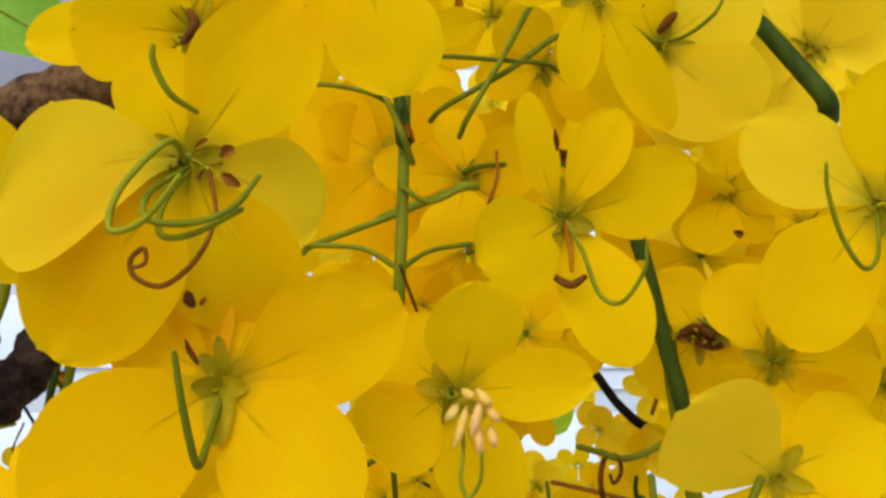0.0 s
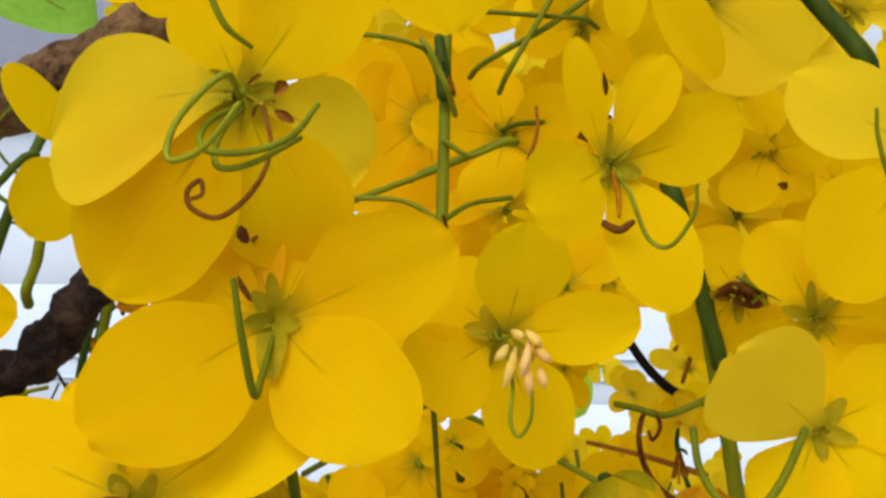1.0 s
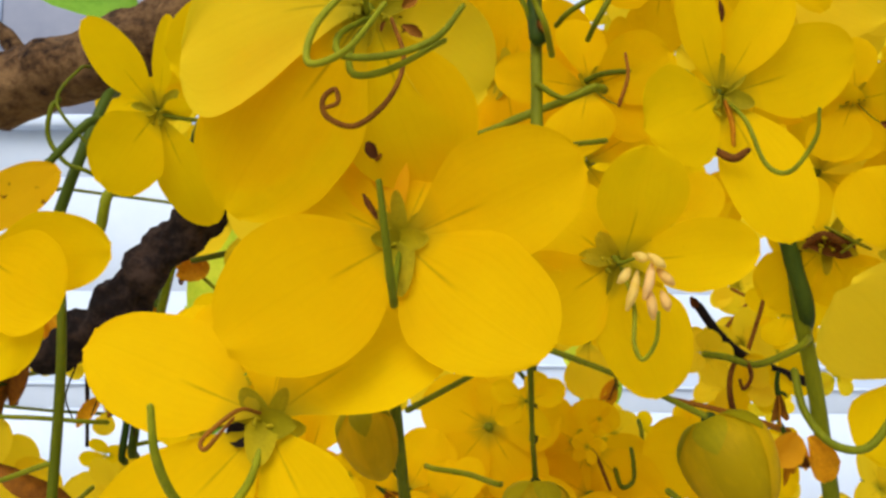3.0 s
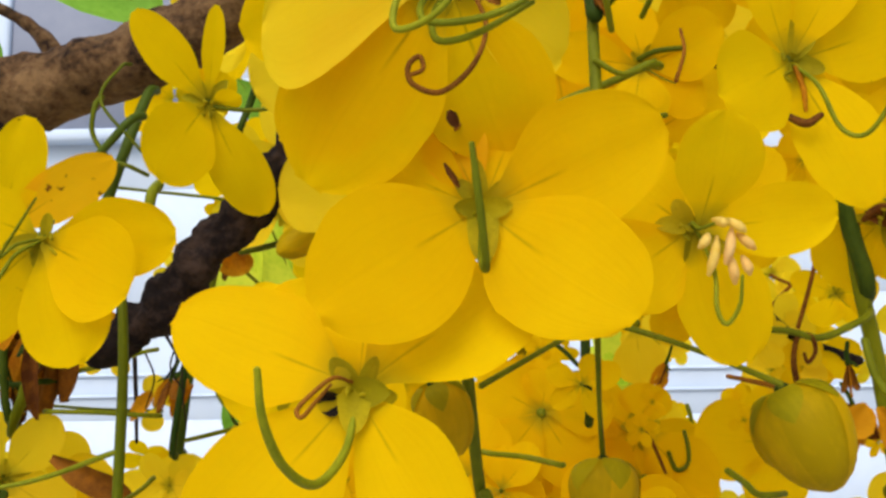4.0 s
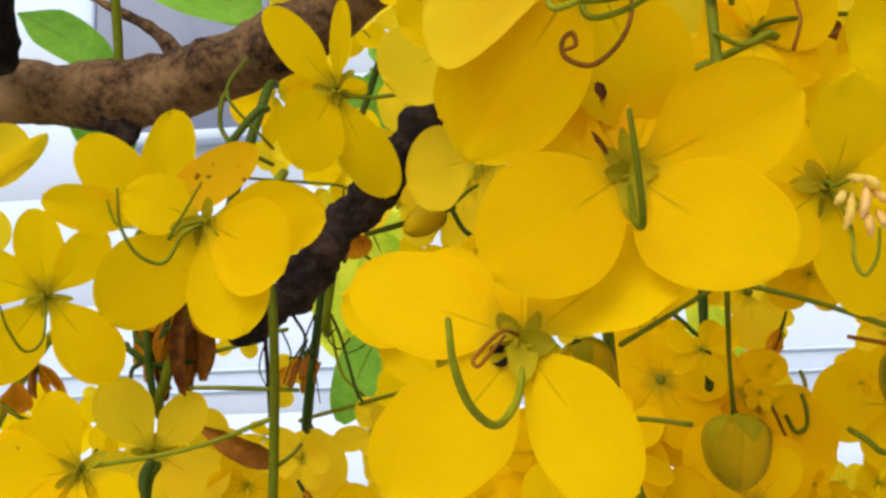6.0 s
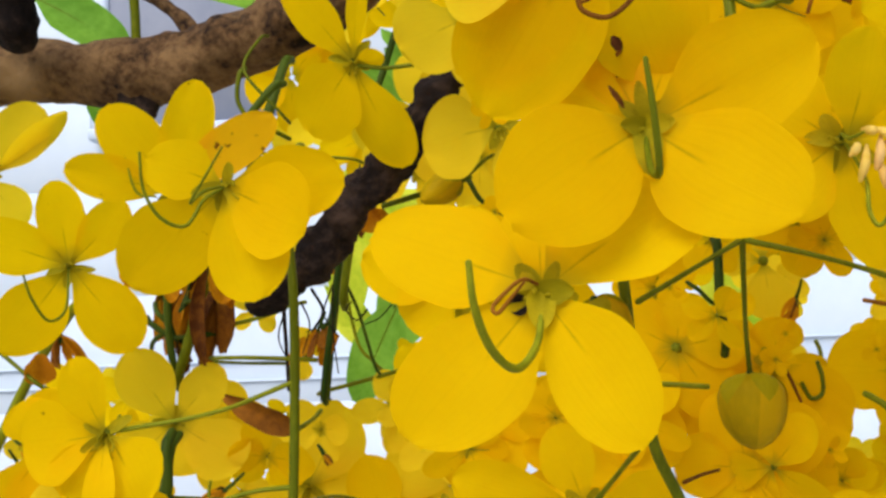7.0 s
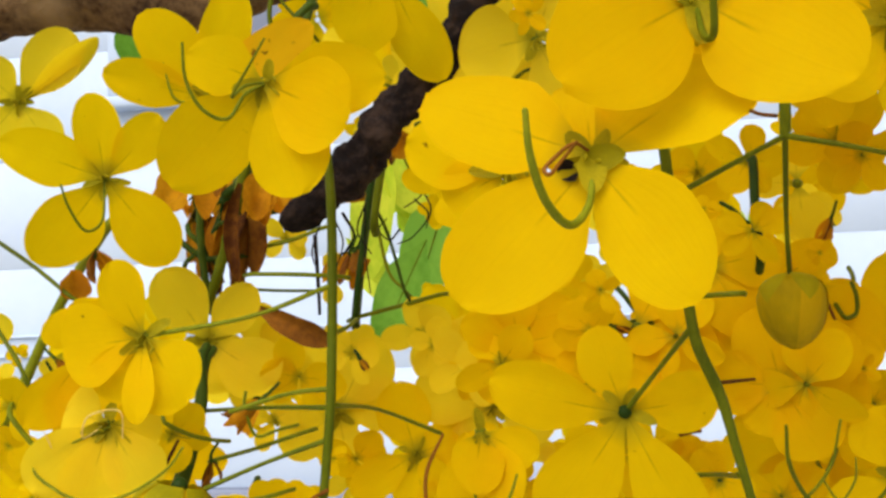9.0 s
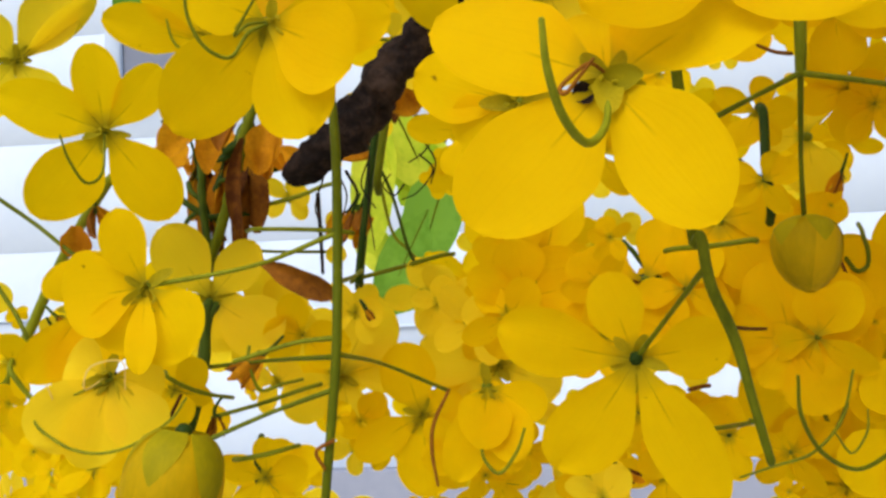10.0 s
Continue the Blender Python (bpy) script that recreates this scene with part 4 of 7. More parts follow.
bud((-0.0080, 0.2215, 1.6623), (-0.0081, 0.2194, 1.6472), 0.0144)
bud((0.0221, 0.1986, 1.6756), (0.0300, 0.1964, 1.6581), 0.0172)
bud((-0.0408, 0.1847, 1.6772), (-0.0363, 0.1867, 1.6653), 0.0101)
bud((-0.1336, 0.1977, 1.6236), (-0.1401, 0.1959, 1.5920), 0.0199)
bud((0.0253, 0.2102, 1.6743), (0.0238, 0.2089, 1.6608), 0.0119)
raceme = stalk([(-0.0072, 0.2180, 1.8300), (-0.0075, 0.2160, 1.8000), (-0.0080, 0.2130, 1.7550), (-0.0085, 0.2070, 1.7250), (-0.0095, 0.2060, 1.7000), (-0.0099, 0.2068, 1.6898)], [0.00090, 0.00120, 0.00125, 0.00130, 0.00110], STEM, name="raceme", label="upright green flower stem with side stalks to buds and blossoms")
stalk([(-0.0085, 0.2070, 1.7250), (-0.0163, 0.2079, 1.7293), (-0.0279, 0.2098, 1.7303)], [0.00065, 0.0005, 0.0006], STEM, raceme, "pedicel")
stalk([(-0.0085, 0.2070, 1.7250), (-0.0027, 0.2080, 1.7288), (0.0055, 0.2098, 1.7305)], [0.00065, 0.0005, 0.0006], STEM, raceme, "pedicel")
stalk([(-0.0083, 0.2090, 1.7420), (-0.0027, 0.2086, 1.7389), (0.0042, 0.2121, 1.7425)], [0.00065, 0.0005, 0.0006], STEM, raceme, "pedicel")
stalk([(-0.0099, 0.2068, 1.6898), (0.0050, 0.1960, 1.6835), (0.0187, 0.1874, 1.6765)], [0.00065, 0.0005, 0.0006], STEM, raceme, "pedicel")
stalk([(-0.0099, 0.2068, 1.6898), (-0.0090, 0.2160, 1.6740), (-0.0079, 0.2220, 1.6625)], [0.00065, 0.0005, 0.0006], STEM, raceme, "pedicel")
stalk([(-0.0099, 0.2068, 1.6898), (-0.0200, 0.1990, 1.6840), (-0.0325, 0.1910, 1.6770)], [0.00065, 0.0005, 0.0006], STEM, raceme, "pedicel")
stalk([(-0.0082, 0.2120, 1.7520), (-0.0103, 0.2090, 1.7576), (-0.0120, 0.2085, 1.7610)], [0.00065, 0.0005, 0.0006], STEM, raceme, "pedicel")
raceme = stalk([(-0.0359, 0.1869, 1.6889), (-0.0348, 0.1906, 1.6783), (-0.0329, 0.2018, 1.6580), (-0.0318, 0.1986, 1.6575), (-0.0301, 0.2017, 1.6485), (-0.0255, 0.2073, 1.6382), (-0.0226, 0.2098, 1.6271), (-0.0192, 0.2125, 1.6138)], [0.00100, 0.00110, 0.00110, 0.00110, 0.00120, 0.00100, 0.00090], STEM, name="raceme", label="thick green flower stem with a stalk to a blossom")
stalk([(-0.0313, 0.2002, 1.6516), (-0.0365, 0.2134, 1.6443), (-0.0434, 0.2256, 1.6350)], [0.00065, 0.0005, 0.0006], STEM, raceme, "pedicel")
stalk([(-0.0278, 0.2276, 1.7331), (-0.0102, 0.2228, 1.7388), (0.0037, 0.2181, 1.7435)], [0.00074, 0.00072], STEM, name="pedicel")
stalk([(-0.0081, 0.1965, 1.7245), (-0.0058, 0.1994, 1.7183), (-0.0037, 0.2002, 1.7128)], [0.00032, 0.00032], BROWN, name="pedicel")
stalk([(0.0195, 0.2154, 1.7843), (0.0128, 0.2161, 1.7719), (0.0055, 0.2159, 1.7589)], [0.00073, 0.00060], STEM)
stalk([(0.0233, 0.2175, 1.7762), (0.0141, 0.2184, 1.7696), (0.0007, 0.2195, 1.7620)], [0.00073, 0.00061], STEM)
stalk([(-0.0005, 0.2199, 1.7732), (0.0129, 0.2181, 1.7717), (0.0214, 0.2182, 1.7711)], [0.00061, 0.00049], STEM)
stalk([(-0.0109, 0.1941, 1.7562), (-0.0091, 0.1946, 1.7525), (-0.0075, 0.1951, 1.7488)], [0.00054, 0.00065], STEM, name="pedicel")
stalk([(-0.0241, 0.1937, 1.7589), (-0.0188, 0.1938, 1.7584), (-0.0134, 0.1940, 1.7570)], [0.00054, 0.00043], STEM, name="pedicel")
stalk([(0.0114, 0.2199, 1.7521), (0.0115, 0.2177, 1.7464), (0.0097, 0.2185, 1.7403)], [0.00036, 0.00048], BROWN)
stalk([(0.0437, 0.2334, 1.7349), (0.0472, 0.2351, 1.7229), (0.0504, 0.2369, 1.7103), (0.0535, 0.2384, 1.6996)], [0.00178, 0.00203], STEM_DARK)
stalk([(0.0510, 0.2388, 1.7127), (0.0527, 0.2406, 1.6995), (0.0558, 0.2427, 1.6844), (0.0582, 0.2448, 1.6693), (0.0600, 0.2465, 1.6567)], [0.00178, 0.00191], STEM)
stalk([(0.0757, 0.2448, 1.7907), (0.0840, 0.2442, 1.7806), (0.0911, 0.2426, 1.7703)], [0.00206, 0.00269], STEM_DARK)
raceme = stalk([(-0.1127, 0.2348, 1.7193), (-0.1108, 0.2314, 1.7045), (-0.1094, 0.2298, 1.6919), (-0.1088, 0.2290, 1.6799), (-0.1090, 0.2288, 1.6604), (-0.1098, 0.2287, 1.6387), (-0.1123, 0.2305, 1.6172), (-0.1150, 0.2322, 1.5958)], [0.00090, 0.00100, 0.00110, 0.00120, 0.00115, 0.00110, 0.00100], STEM, name="raceme", label="long upright green flower stem with side stalks")
stalk([(-0.1097, 0.2285, 1.6415), (-0.1195, 0.2283, 1.6406), (-0.1333, 0.2279, 1.6369)], [0.00065, 0.0005, 0.0006], STEM, raceme, "pedicel")
stalk([(-0.1109, 0.2295, 1.6299), (-0.1247, 0.2271, 1.6253), (-0.1387, 0.2258, 1.6198)], [0.00065, 0.0005, 0.0006], STEM, raceme, "pedicel")
stalk([(-0.1092, 0.2289, 1.6377), (-0.1076, 0.2740, 1.6346), (-0.0941, 0.2968, 1.6265)], [0.00065, 0.0005, 0.0006], STEM, raceme, "pedicel")
stalk([(-0.1097, 0.2283, 1.6649), (-0.1290, 0.2304, 1.6588), (-0.1537, 0.2306, 1.6553)], [0.00065, 0.0005, 0.0006], STEM, raceme, "pedicel")
stalk([(-0.1105, 0.2288, 1.6372), (-0.1315, 0.2504, 1.6368), (-0.1575, 0.2776, 1.6354)], [0.00065, 0.0005, 0.0006], STEM, raceme, "pedicel")
stalk([(-0.1092, 0.2284, 1.6539), (-0.1083, 0.2415, 1.6560), (-0.1083, 0.2514, 1.6581)], [0.00065, 0.0005, 0.0006], STEM, raceme, "pedicel")
stalk([(-0.1918, 0.2881, 1.6902), (-0.2159, 0.3072, 1.6702), (-0.2333, 0.3082, 1.6362), (-0.2448, 0.3084, 1.6180)], [0.00134, 0.00213], STEM)
stalk([(-0.2211, 0.2745, 1.6873), (-0.2088, 0.2770, 1.6780), (-0.1956, 0.2745, 1.6682)], [0.00065, 0.00064], STEM)
stalk([(-0.2166, 0.2672, 1.6639), (-0.2068, 0.2646, 1.6510), (-0.2030, 0.2637, 1.6447)], [0.00063, 0.00061], STEM)
stalk([(-0.2063, 0.2611, 1.6358), (-0.2007, 0.2625, 1.6281), (-0.1950, 0.2639, 1.6218)], [0.00075, 0.00060], STEM)
stalk([(-0.1572, 0.2764, 1.6486), (-0.1593, 0.2772, 1.6370), (-0.1629, 0.2779, 1.6247), (-0.1647, 0.2737, 1.6128)], [0.00125, 0.00200], STEM_DARK)
stalk([(-0.1556, 0.3120, 1.7065), (-0.1578, 0.3140, 1.6895), (-0.1610, 0.3157, 1.6735)], [0.00162, 0.00235], BROWN)
stalk([(-0.1599, 0.3163, 1.7082), (-0.1665, 0.3184, 1.6866), (-0.1712, 0.3202, 1.6686)], [0.00220, 0.00110], STEM_DARK)
stalk([(-0.1162, 0.3165, 1.7075), (-0.1199, 0.3181, 1.6863), (-0.1236, 0.3198, 1.6634)], [0.00124, 0.00107], STEM_DARK)
stalk([(-0.1230, 0.3458, 1.7099), (-0.1185, 0.3492, 1.6808), (-0.1131, 0.3506, 1.6729)], [0.00058, 0.00058], STEM)
leaf((-0.2679, 0.5248, 1.9177), (-0.1968, 0.5302, 1.8796), (0.00, -0.93, 0.37), 0.0504, LEAF)
leaf((-0.2812, 0.5672, 1.9261), (-0.2107, 0.5741, 1.8932), (0.03, -0.93, 0.37), 0.0356, LEAF)
leaf((-0.3197, 0.5013, 1.8792), (-0.2708, 0.5100, 1.8483), (0.09, -0.93, 0.37), 0.0267, LEAF)
leaf((-0.2562, 0.4526, 1.8219), (-0.2451, 0.4592, 1.7813), (0.13, -0.91, 0.38), 0.0296, LEAF)
leaf((-0.1249, 0.4677, 1.8248), (-0.1072, 0.4723, 1.8054), (0.13, -0.91, 0.38), 0.0216, LEAF)
leaf((-0.1550, 0.5323, 1.8450), (-0.1318, 0.5375, 1.8154), (0.03, -0.93, 0.37), 0.0207, LEAF)
leaf((-0.1950, 0.4771, 1.8979), (-0.1492, 0.4782, 1.8899), (0.00, -0.93, 0.37), 0.0162, LEAF)
leaf((-0.1385, 0.5817, 1.7169), (-0.1674, 0.5861, 1.6570), (0.13, -0.91, 0.38), 0.0291, LEAF)
leaf((-0.1984, 0.7638, 1.8233), (-0.2130, 0.7766, 1.7126), (0.13, -0.91, 0.38), 0.0345, LEAF_BRIGHT)
leaf((-0.1883, 0.7726, 1.8185), (-0.1653, 0.7810, 1.7618), (0.13, -0.90, 0.42), 0.0517, LEAF_BRIGHT)
leaf((0.0636, 0.8034, 1.7574), (0.0770, 0.8139, 1.6884), (0.13, -0.91, 0.38), 0.0345, LEAF_BRIGHT)
leaf((0.0624, 0.8071, 1.7404), (0.0913, 0.8183, 1.6719), (0.03, -0.93, 0.37), 0.0388, LEAF_BRIGHT)
leaf((-0.1863, 0.7894, 1.8120), (-0.1786, 0.7974, 1.7607), (0.03, -0.93, 0.37), 0.0388, LEAF_BRIGHT)
leaf((-0.1357, 0.6833, 1.7646), (-0.1616, 0.6871, 1.6904), (0.13, -0.90, 0.42), 0.0415, LEAF)
shred((-0.1375, 0.2640, 1.6625), (-0.1185, 0.2675, 1.6528), (0.12, -0.98, -0.13), 0.0068, BROWN)
shred((0.0207, 0.2487, 1.7560), (0.0251, 0.2508, 1.7432), (0.05, -0.99, -0.15), 0.0067, BROWN)
shred((0.0527, 0.2353, 1.7140), (0.0641, 0.2355, 1.7128), (0.00, -0.99, -0.14), 0.0057, BROWN)
shred((-0.1154, 0.3390, 1.7304), (-0.1083, 0.3414, 1.7185), (0.12, -0.98, -0.13), 0.0097, ORANGE)
stalk([(-0.0174, 0.2089, 1.6965), (-0.0141, 0.2094, 1.6951), (-0.0108, 0.2099, 1.6946)], [0.00034, 0.00045], BROWN, name="pedicel")
stalk([(0.0439, 0.2337, 1.6676), (0.0389, 0.2327, 1.6707), (0.0354, 0.2315, 1.6756), (0.0338, 0.2297, 1.6816), (0.0347, 0.2290, 1.6868), (0.0372, 0.2285, 1.6873), (0.0381, 0.2284, 1.6841), (0.0365, 0.2287, 1.6816), (0.0356, 0.2280, 1.6835)], [0.00079, 0.00036], BROWN, label="withered brown tendril curled round a stem")
stalk([(0.0335, 0.2288, 1.6882), (0.0395, 0.2291, 1.6868), (0.0473, 0.2309, 1.6896), (0.0510, 0.2327, 1.6915)], [0.00072, 0.00086], STEM)
stalk([(0.0261, 0.2561, 1.6797), (0.0396, 0.2567, 1.6766), (0.0544, 0.2574, 1.6721)], [0.00054, 0.00081], BROWN)
stalk([(0.0442, 0.3033, 1.7060), (0.0508, 0.3045, 1.6973), (0.0589, 0.3055, 1.6910), (0.0752, 0.3065, 1.6848)], [0.00129, 0.00145], BARK_DARK, label="dark bare twig behind the blossoms")
stalk([(0.0706, 0.3224, 1.7171), (0.0673, 0.3239, 1.7051), (0.0640, 0.3252, 1.6948)], [0.00069, 0.00069], BROWN)
stalk([(0.0399, 0.2052, 1.6848), (0.0401, 0.2011, 1.6775), (0.0433, 0.1968, 1.6717), (0.0487, 0.1950, 1.6709), (0.0532, 0.1944, 1.6760), (0.0580, 0.1953, 1.6851)], [0.00075, 0.00082], STEM, label="curved green filament of a blossom")
stalk([(-0.1352, 0.3227, 1.7720), (-0.1392, 0.3151, 1.7522), (-0.1467, 0.3177, 1.7316), (-0.1500, 0.3194, 1.7179)], [0.00160, 0.00190], STEM_DARK)
stalk([(-0.1347, 0.3043, 1.7584), (-0.1462, 0.3056, 1.7466), (-0.1579, 0.3064, 1.7399)], [0.00134, 0.00117], STEM_DARK)
stalk([(-0.1447, 0.3035, 1.7632), (-0.1455, 0.3046, 1.7549), (-0.1404, 0.3056, 1.7475), (-0.1345, 0.3060, 1.7451)], [0.00084, 0.00067], STEM)
stalk([(-0.1281, 0.3071, 1.7369), (-0.1297, 0.3082, 1.7286), (-0.1326, 0.3092, 1.7203)], [0.00167, 0.00167], STEM)
stalk([(-0.1482, 0.3262, 1.7436), (-0.1349, 0.3266, 1.7420), (-0.1153, 0.3271, 1.7396)], [0.00053, 0.00053], STEM)
stalk([(-0.1125, 0.3289, 1.7264), (-0.1159, 0.3307, 1.7123), (-0.1193, 0.3329, 1.6946)], [0.00178, 0.00124], STEM)
stalk([(-0.1733, 0.3548, 1.6755), (-0.1582, 0.3552, 1.6742), (-0.1431, 0.3555, 1.6735)], [0.00057, 0.00057], STEM)
stalk([(-0.1403, 0.3118, 1.7778), (-0.1431, 0.3033, 1.7649), (-0.1329, 0.3052, 1.7518)], [0.00052, 0.00050], STEM)
stalk([(-0.1450, 0.2820, 1.6736), (-0.1338, 0.2834, 1.6732), (-0.1226, 0.2848, 1.6724)], [0.00065, 0.00065], STEM)
stalk([(-0.1528, 0.3145, 1.6850), (-0.1421, 0.3153, 1.6873), (-0.1331, 0.3157, 1.6905)], [0.00071, 0.00071], STEM)
stalk([(-0.1377, 0.3256, 1.6894), (-0.1375, 0.3277, 1.6749), (-0.1375, 0.3292, 1.6640)], [0.00073, 0.00055], BARK_DARK)
stalk([(-0.1207, 0.3439, 1.7149), (-0.1258, 0.3470, 1.6901), (-0.1300, 0.3504, 1.6633)], [0.00155, 0.00155], STEM_DARK)
stalk([(-0.1300, 0.3504, 1.6633), (-0.1153, 0.3514, 1.6667), (-0.1017, 0.3523, 1.6700)], [0.00078, 0.00078], STEM)
stalk([(-0.1227, 0.3348, 1.7063), (-0.1159, 0.3377, 1.6911), (-0.1112, 0.3409, 1.6722)], [0.00057, 0.00057], STEM_DARK)
stalk([(-0.1282, 0.3255, 1.6964), (-0.1249, 0.3269, 1.6890), (-0.1289, 0.3275, 1.6819), (-0.1245, 0.3283, 1.6799)], [0.00055, 0.00037], BARK_DARK)
stalk([(-0.1126, 0.3437, 1.7223), (-0.1071, 0.3449, 1.7173), (-0.1015, 0.3462, 1.7123)], [0.00058, 0.00058], STEM)
stalk([(0.0312, 0.2665, 1.6544), (0.0345, 0.2673, 1.6515), (0.0387, 0.2677, 1.6513)], [0.00084, 0.00084], STEM)
stalk([(-0.0040, 0.2822, 1.6971), (-0.0048, 0.2790, 1.6831), (-0.0042, 0.2786, 1.6726)], [0.00138, 0.00120], STEM_DARK)
stalk([(-0.0077, 0.2984, 1.6876), (-0.0046, 0.2992, 1.6843), (-0.0015, 0.2997, 1.6826)], [0.00065, 0.00065], STEM_DARK)
stalk([(0.0088, 0.2928, 1.6678), (0.0133, 0.2937, 1.6645), (0.0175, 0.2955, 1.6551)], [0.00063, 0.00047], BROWN)
stalk([(0.0331, 0.3357, 1.6690), (0.0333, 0.3367, 1.6619), (0.0329, 0.3377, 1.6549)], [0.00071, 0.00071], STEM)
stalk([(-0.0394, 0.3003, 1.6641), (-0.0364, 0.3011, 1.6599), (-0.0325, 0.3019, 1.6566)], [0.00081, 0.00065], STEM_DARK)
stalk([(-0.0124, 0.2294, 1.7400), (-0.0028, 0.2250, 1.7425), (0.0039, 0.2203, 1.7443)], [0.00065, 0.00112], STEM)
stalk([(0.0087, 0.2300, 1.7510), (0.0178, 0.2308, 1.7518), (0.0255, 0.2315, 1.7521)], [0.00065, 0.00052], STEM)
stalk([(0.0182, 0.2521, 1.7453), (0.0238, 0.2525, 1.7465), (0.0309, 0.2530, 1.7481)], [0.00056, 0.00084], STEM)
shred((0.0276, 0.2805, 1.7662), (0.0396, 0.2831, 1.7565), (0.10, -0.98, -0.14), 0.0094, BROWN)
shred((0.0303, 0.2713, 1.7612), (0.0356, 0.2716, 1.7632), (0.10, -0.98, -0.14), 0.0033, BROWN)
shred((0.0658, 0.3077, 1.7525), (0.0708, 0.3073, 1.7556), (0.01, -0.99, -0.13), 0.0060, BROWN)
shred((0.0784, 0.3082, 1.7494), (0.0851, 0.3085, 1.7481), (0.01, -0.99, -0.13), 0.0023, BROWN)
shred((0.0942, 0.3082, 1.7512), (0.1043, 0.3090, 1.7464), (0.01, -0.99, -0.13), 0.0084, BROWN)
shred((-0.0799, 0.2619, 1.6926), (-0.0817, 0.2625, 1.6839), (0.13, -0.99, -0.09), 0.0038, BROWN)
shred((0.0373, 0.2176, 1.6668), (0.0440, 0.2169, 1.6725), (0.01, -0.99, -0.13), 0.0068, ORANGE)
shred((0.0478, 0.2220, 1.6722), (0.0514, 0.2233, 1.6630), (0.01, -0.99, -0.13), 0.0058, ORANGE)
shred((-0.1380, 0.3413, 1.7056), (-0.1215, 0.3414, 1.7067), (0.01, -0.99, -0.13), 0.0073, ORANGE)
shred((-0.1107, 0.3393, 1.7241), (-0.1070, 0.3403, 1.7169), (0.01, -0.99, -0.13), 0.0110, ORANGE)
shred((-0.0367, 0.1494, 1.7150), (-0.0355, 0.1497, 1.7126), (0.00, -0.99, -0.14), 0.0018, BROWN)
shred((-0.0359, 0.1621, 1.7176), (-0.0355, 0.1624, 1.7154), (0.00, -0.99, -0.14), 0.0026, BROWN)
shred((-0.0361, 0.1582, 1.7094), (-0.0351, 0.1587, 1.7061), (0.00, -0.99, -0.14), 0.0014, BROWN)
shred((-0.0318, 0.1467, 1.7338), (-0.0298, 0.1465, 1.7352), (0.00, -0.99, -0.14), 0.0019, BROWN)
shred((-0.0318, 0.1471, 1.7314), (-0.0290, 0.1473, 1.7298), (0.00, -0.99, -0.14), 0.0015, BROWN)
shred((0.0183, 0.1676, 1.7435), (0.0187, 0.1681, 1.7398), (0.00, -0.99, -0.14), 0.0009, BROWN)
another((-0.0713, 0.3305, 1.7384), (-0.30, -0.95, -0.13), 0.77, 45, 5)
another((0.0370, 0.3300, 1.7715), (-0.04, -0.94, -0.33), 0.77, 72, 4)
another((0.0303, 0.3467, 1.5987), (-0.37, -0.89, -0.27), 0.77, 69, 4)
another((-0.0717, 0.3292, 1.7801), (-0.29, -0.95, -0.13), 0.77, 71, 5)
another((0.0897, 0.3095, 1.7568), (0.05, -1.00, 0.02), 0.77, 28, 7)
another((-0.0132, 0.3511, 1.7503), (-0.21, -0.95, 0.22), 0.77, 15, 4)
another((-0.0808, 0.3199, 1.8025), (0.02, -0.97, 0.24), 0.77, 42, 4)
another((-0.0500, 0.3009, 1.7714), (-0.10, -0.86, -0.50), 0.77, 5, 4)
another((0.0915, 0.3233, 1.8034), (0.08, -0.98, -0.20), 0.77, 60, 4)
another((-0.0384, 0.3309, 1.6165), (-0.34, -0.81, -0.47), 0.77, 69, 4)
another((-0.0522, 0.3502, 1.8534), (0.20, -0.95, 0.24), 0.77, 20, 5)
another((-0.2423, 0.3462, 1.5972), (0.27, -0.96, 0.11), 0.77, 71, 4)
another((0.1406, 0.3575, 1.7812), (-0.28, -0.94, -0.16), 0.77, 13, 4)
another((0.0447, 0.3302, 1.8406), (-0.15, -0.95, -0.29), 0.77, 71, 4)
another((-0.0312, 0.3262, 1.6453), (-0.09, -0.99, -0.12), 0.77, 12, 5)
another((0.1353, 0.3058, 1.7308), (-0.14, -0.98, 0.14), 0.77, 26, 9)
another((-0.0465, 0.3455, 1.7012), (0.17, -0.91, -0.39), 0.77, 5, 4)
another((-0.1402, 0.3126, 1.6442), (0.12, -0.87, -0.49), 0.77, 14, 7)
another((-0.0786, 0.3444, 1.6583), (-0.27, -0.88, -0.40), 0.77, 37, 4)
another((-0.0937, 0.3297, 1.6052), (-0.10, -0.95, -0.30), 0.77, 38, 7)
another((0.0647, 0.3339, 1.7403), (0.13, -0.99, 0.08), 0.77, 14, 5)
another((0.0099, 0.3175, 1.8140), (0.29, -0.88, -0.38), 0.77, 47, 8)
another((0.0649, 0.3179, 1.8212), (-0.37, -0.86, -0.35), 0.77, 48, 4)
another((-0.1567, 0.3529, 1.5763), (0.15, -0.95, -0.29), 0.77, 65, 6)
another((-0.0249, 0.3502, 1.7276), (-0.31, -0.95, 0.08), 0.77, 63, 6)
another((-0.0754, 0.3210, 1.8352), (-0.15, -0.89, -0.43), 0.77, 35, 9)
another((0.1094, 0.3591, 1.6336), (-0.43, -0.87, -0.23), 0.77, 6, 7)
another((-0.2211, 0.3111, 1.6037), (-0.31, -0.95, 0.08), 0.75, 22, 8)
another((-0.0327, 0.3534, 1.7852), (-0.38, -0.92, 0.07), 0.77, 39, 8)
another((-0.2623, 0.3499, 1.6170), (-0.16, -0.87, -0.46), 0.77, 22, 7)
another((0.1185, 0.3514, 1.8516), (0.21, -0.96, 0.20), 0.77, 11, 9)
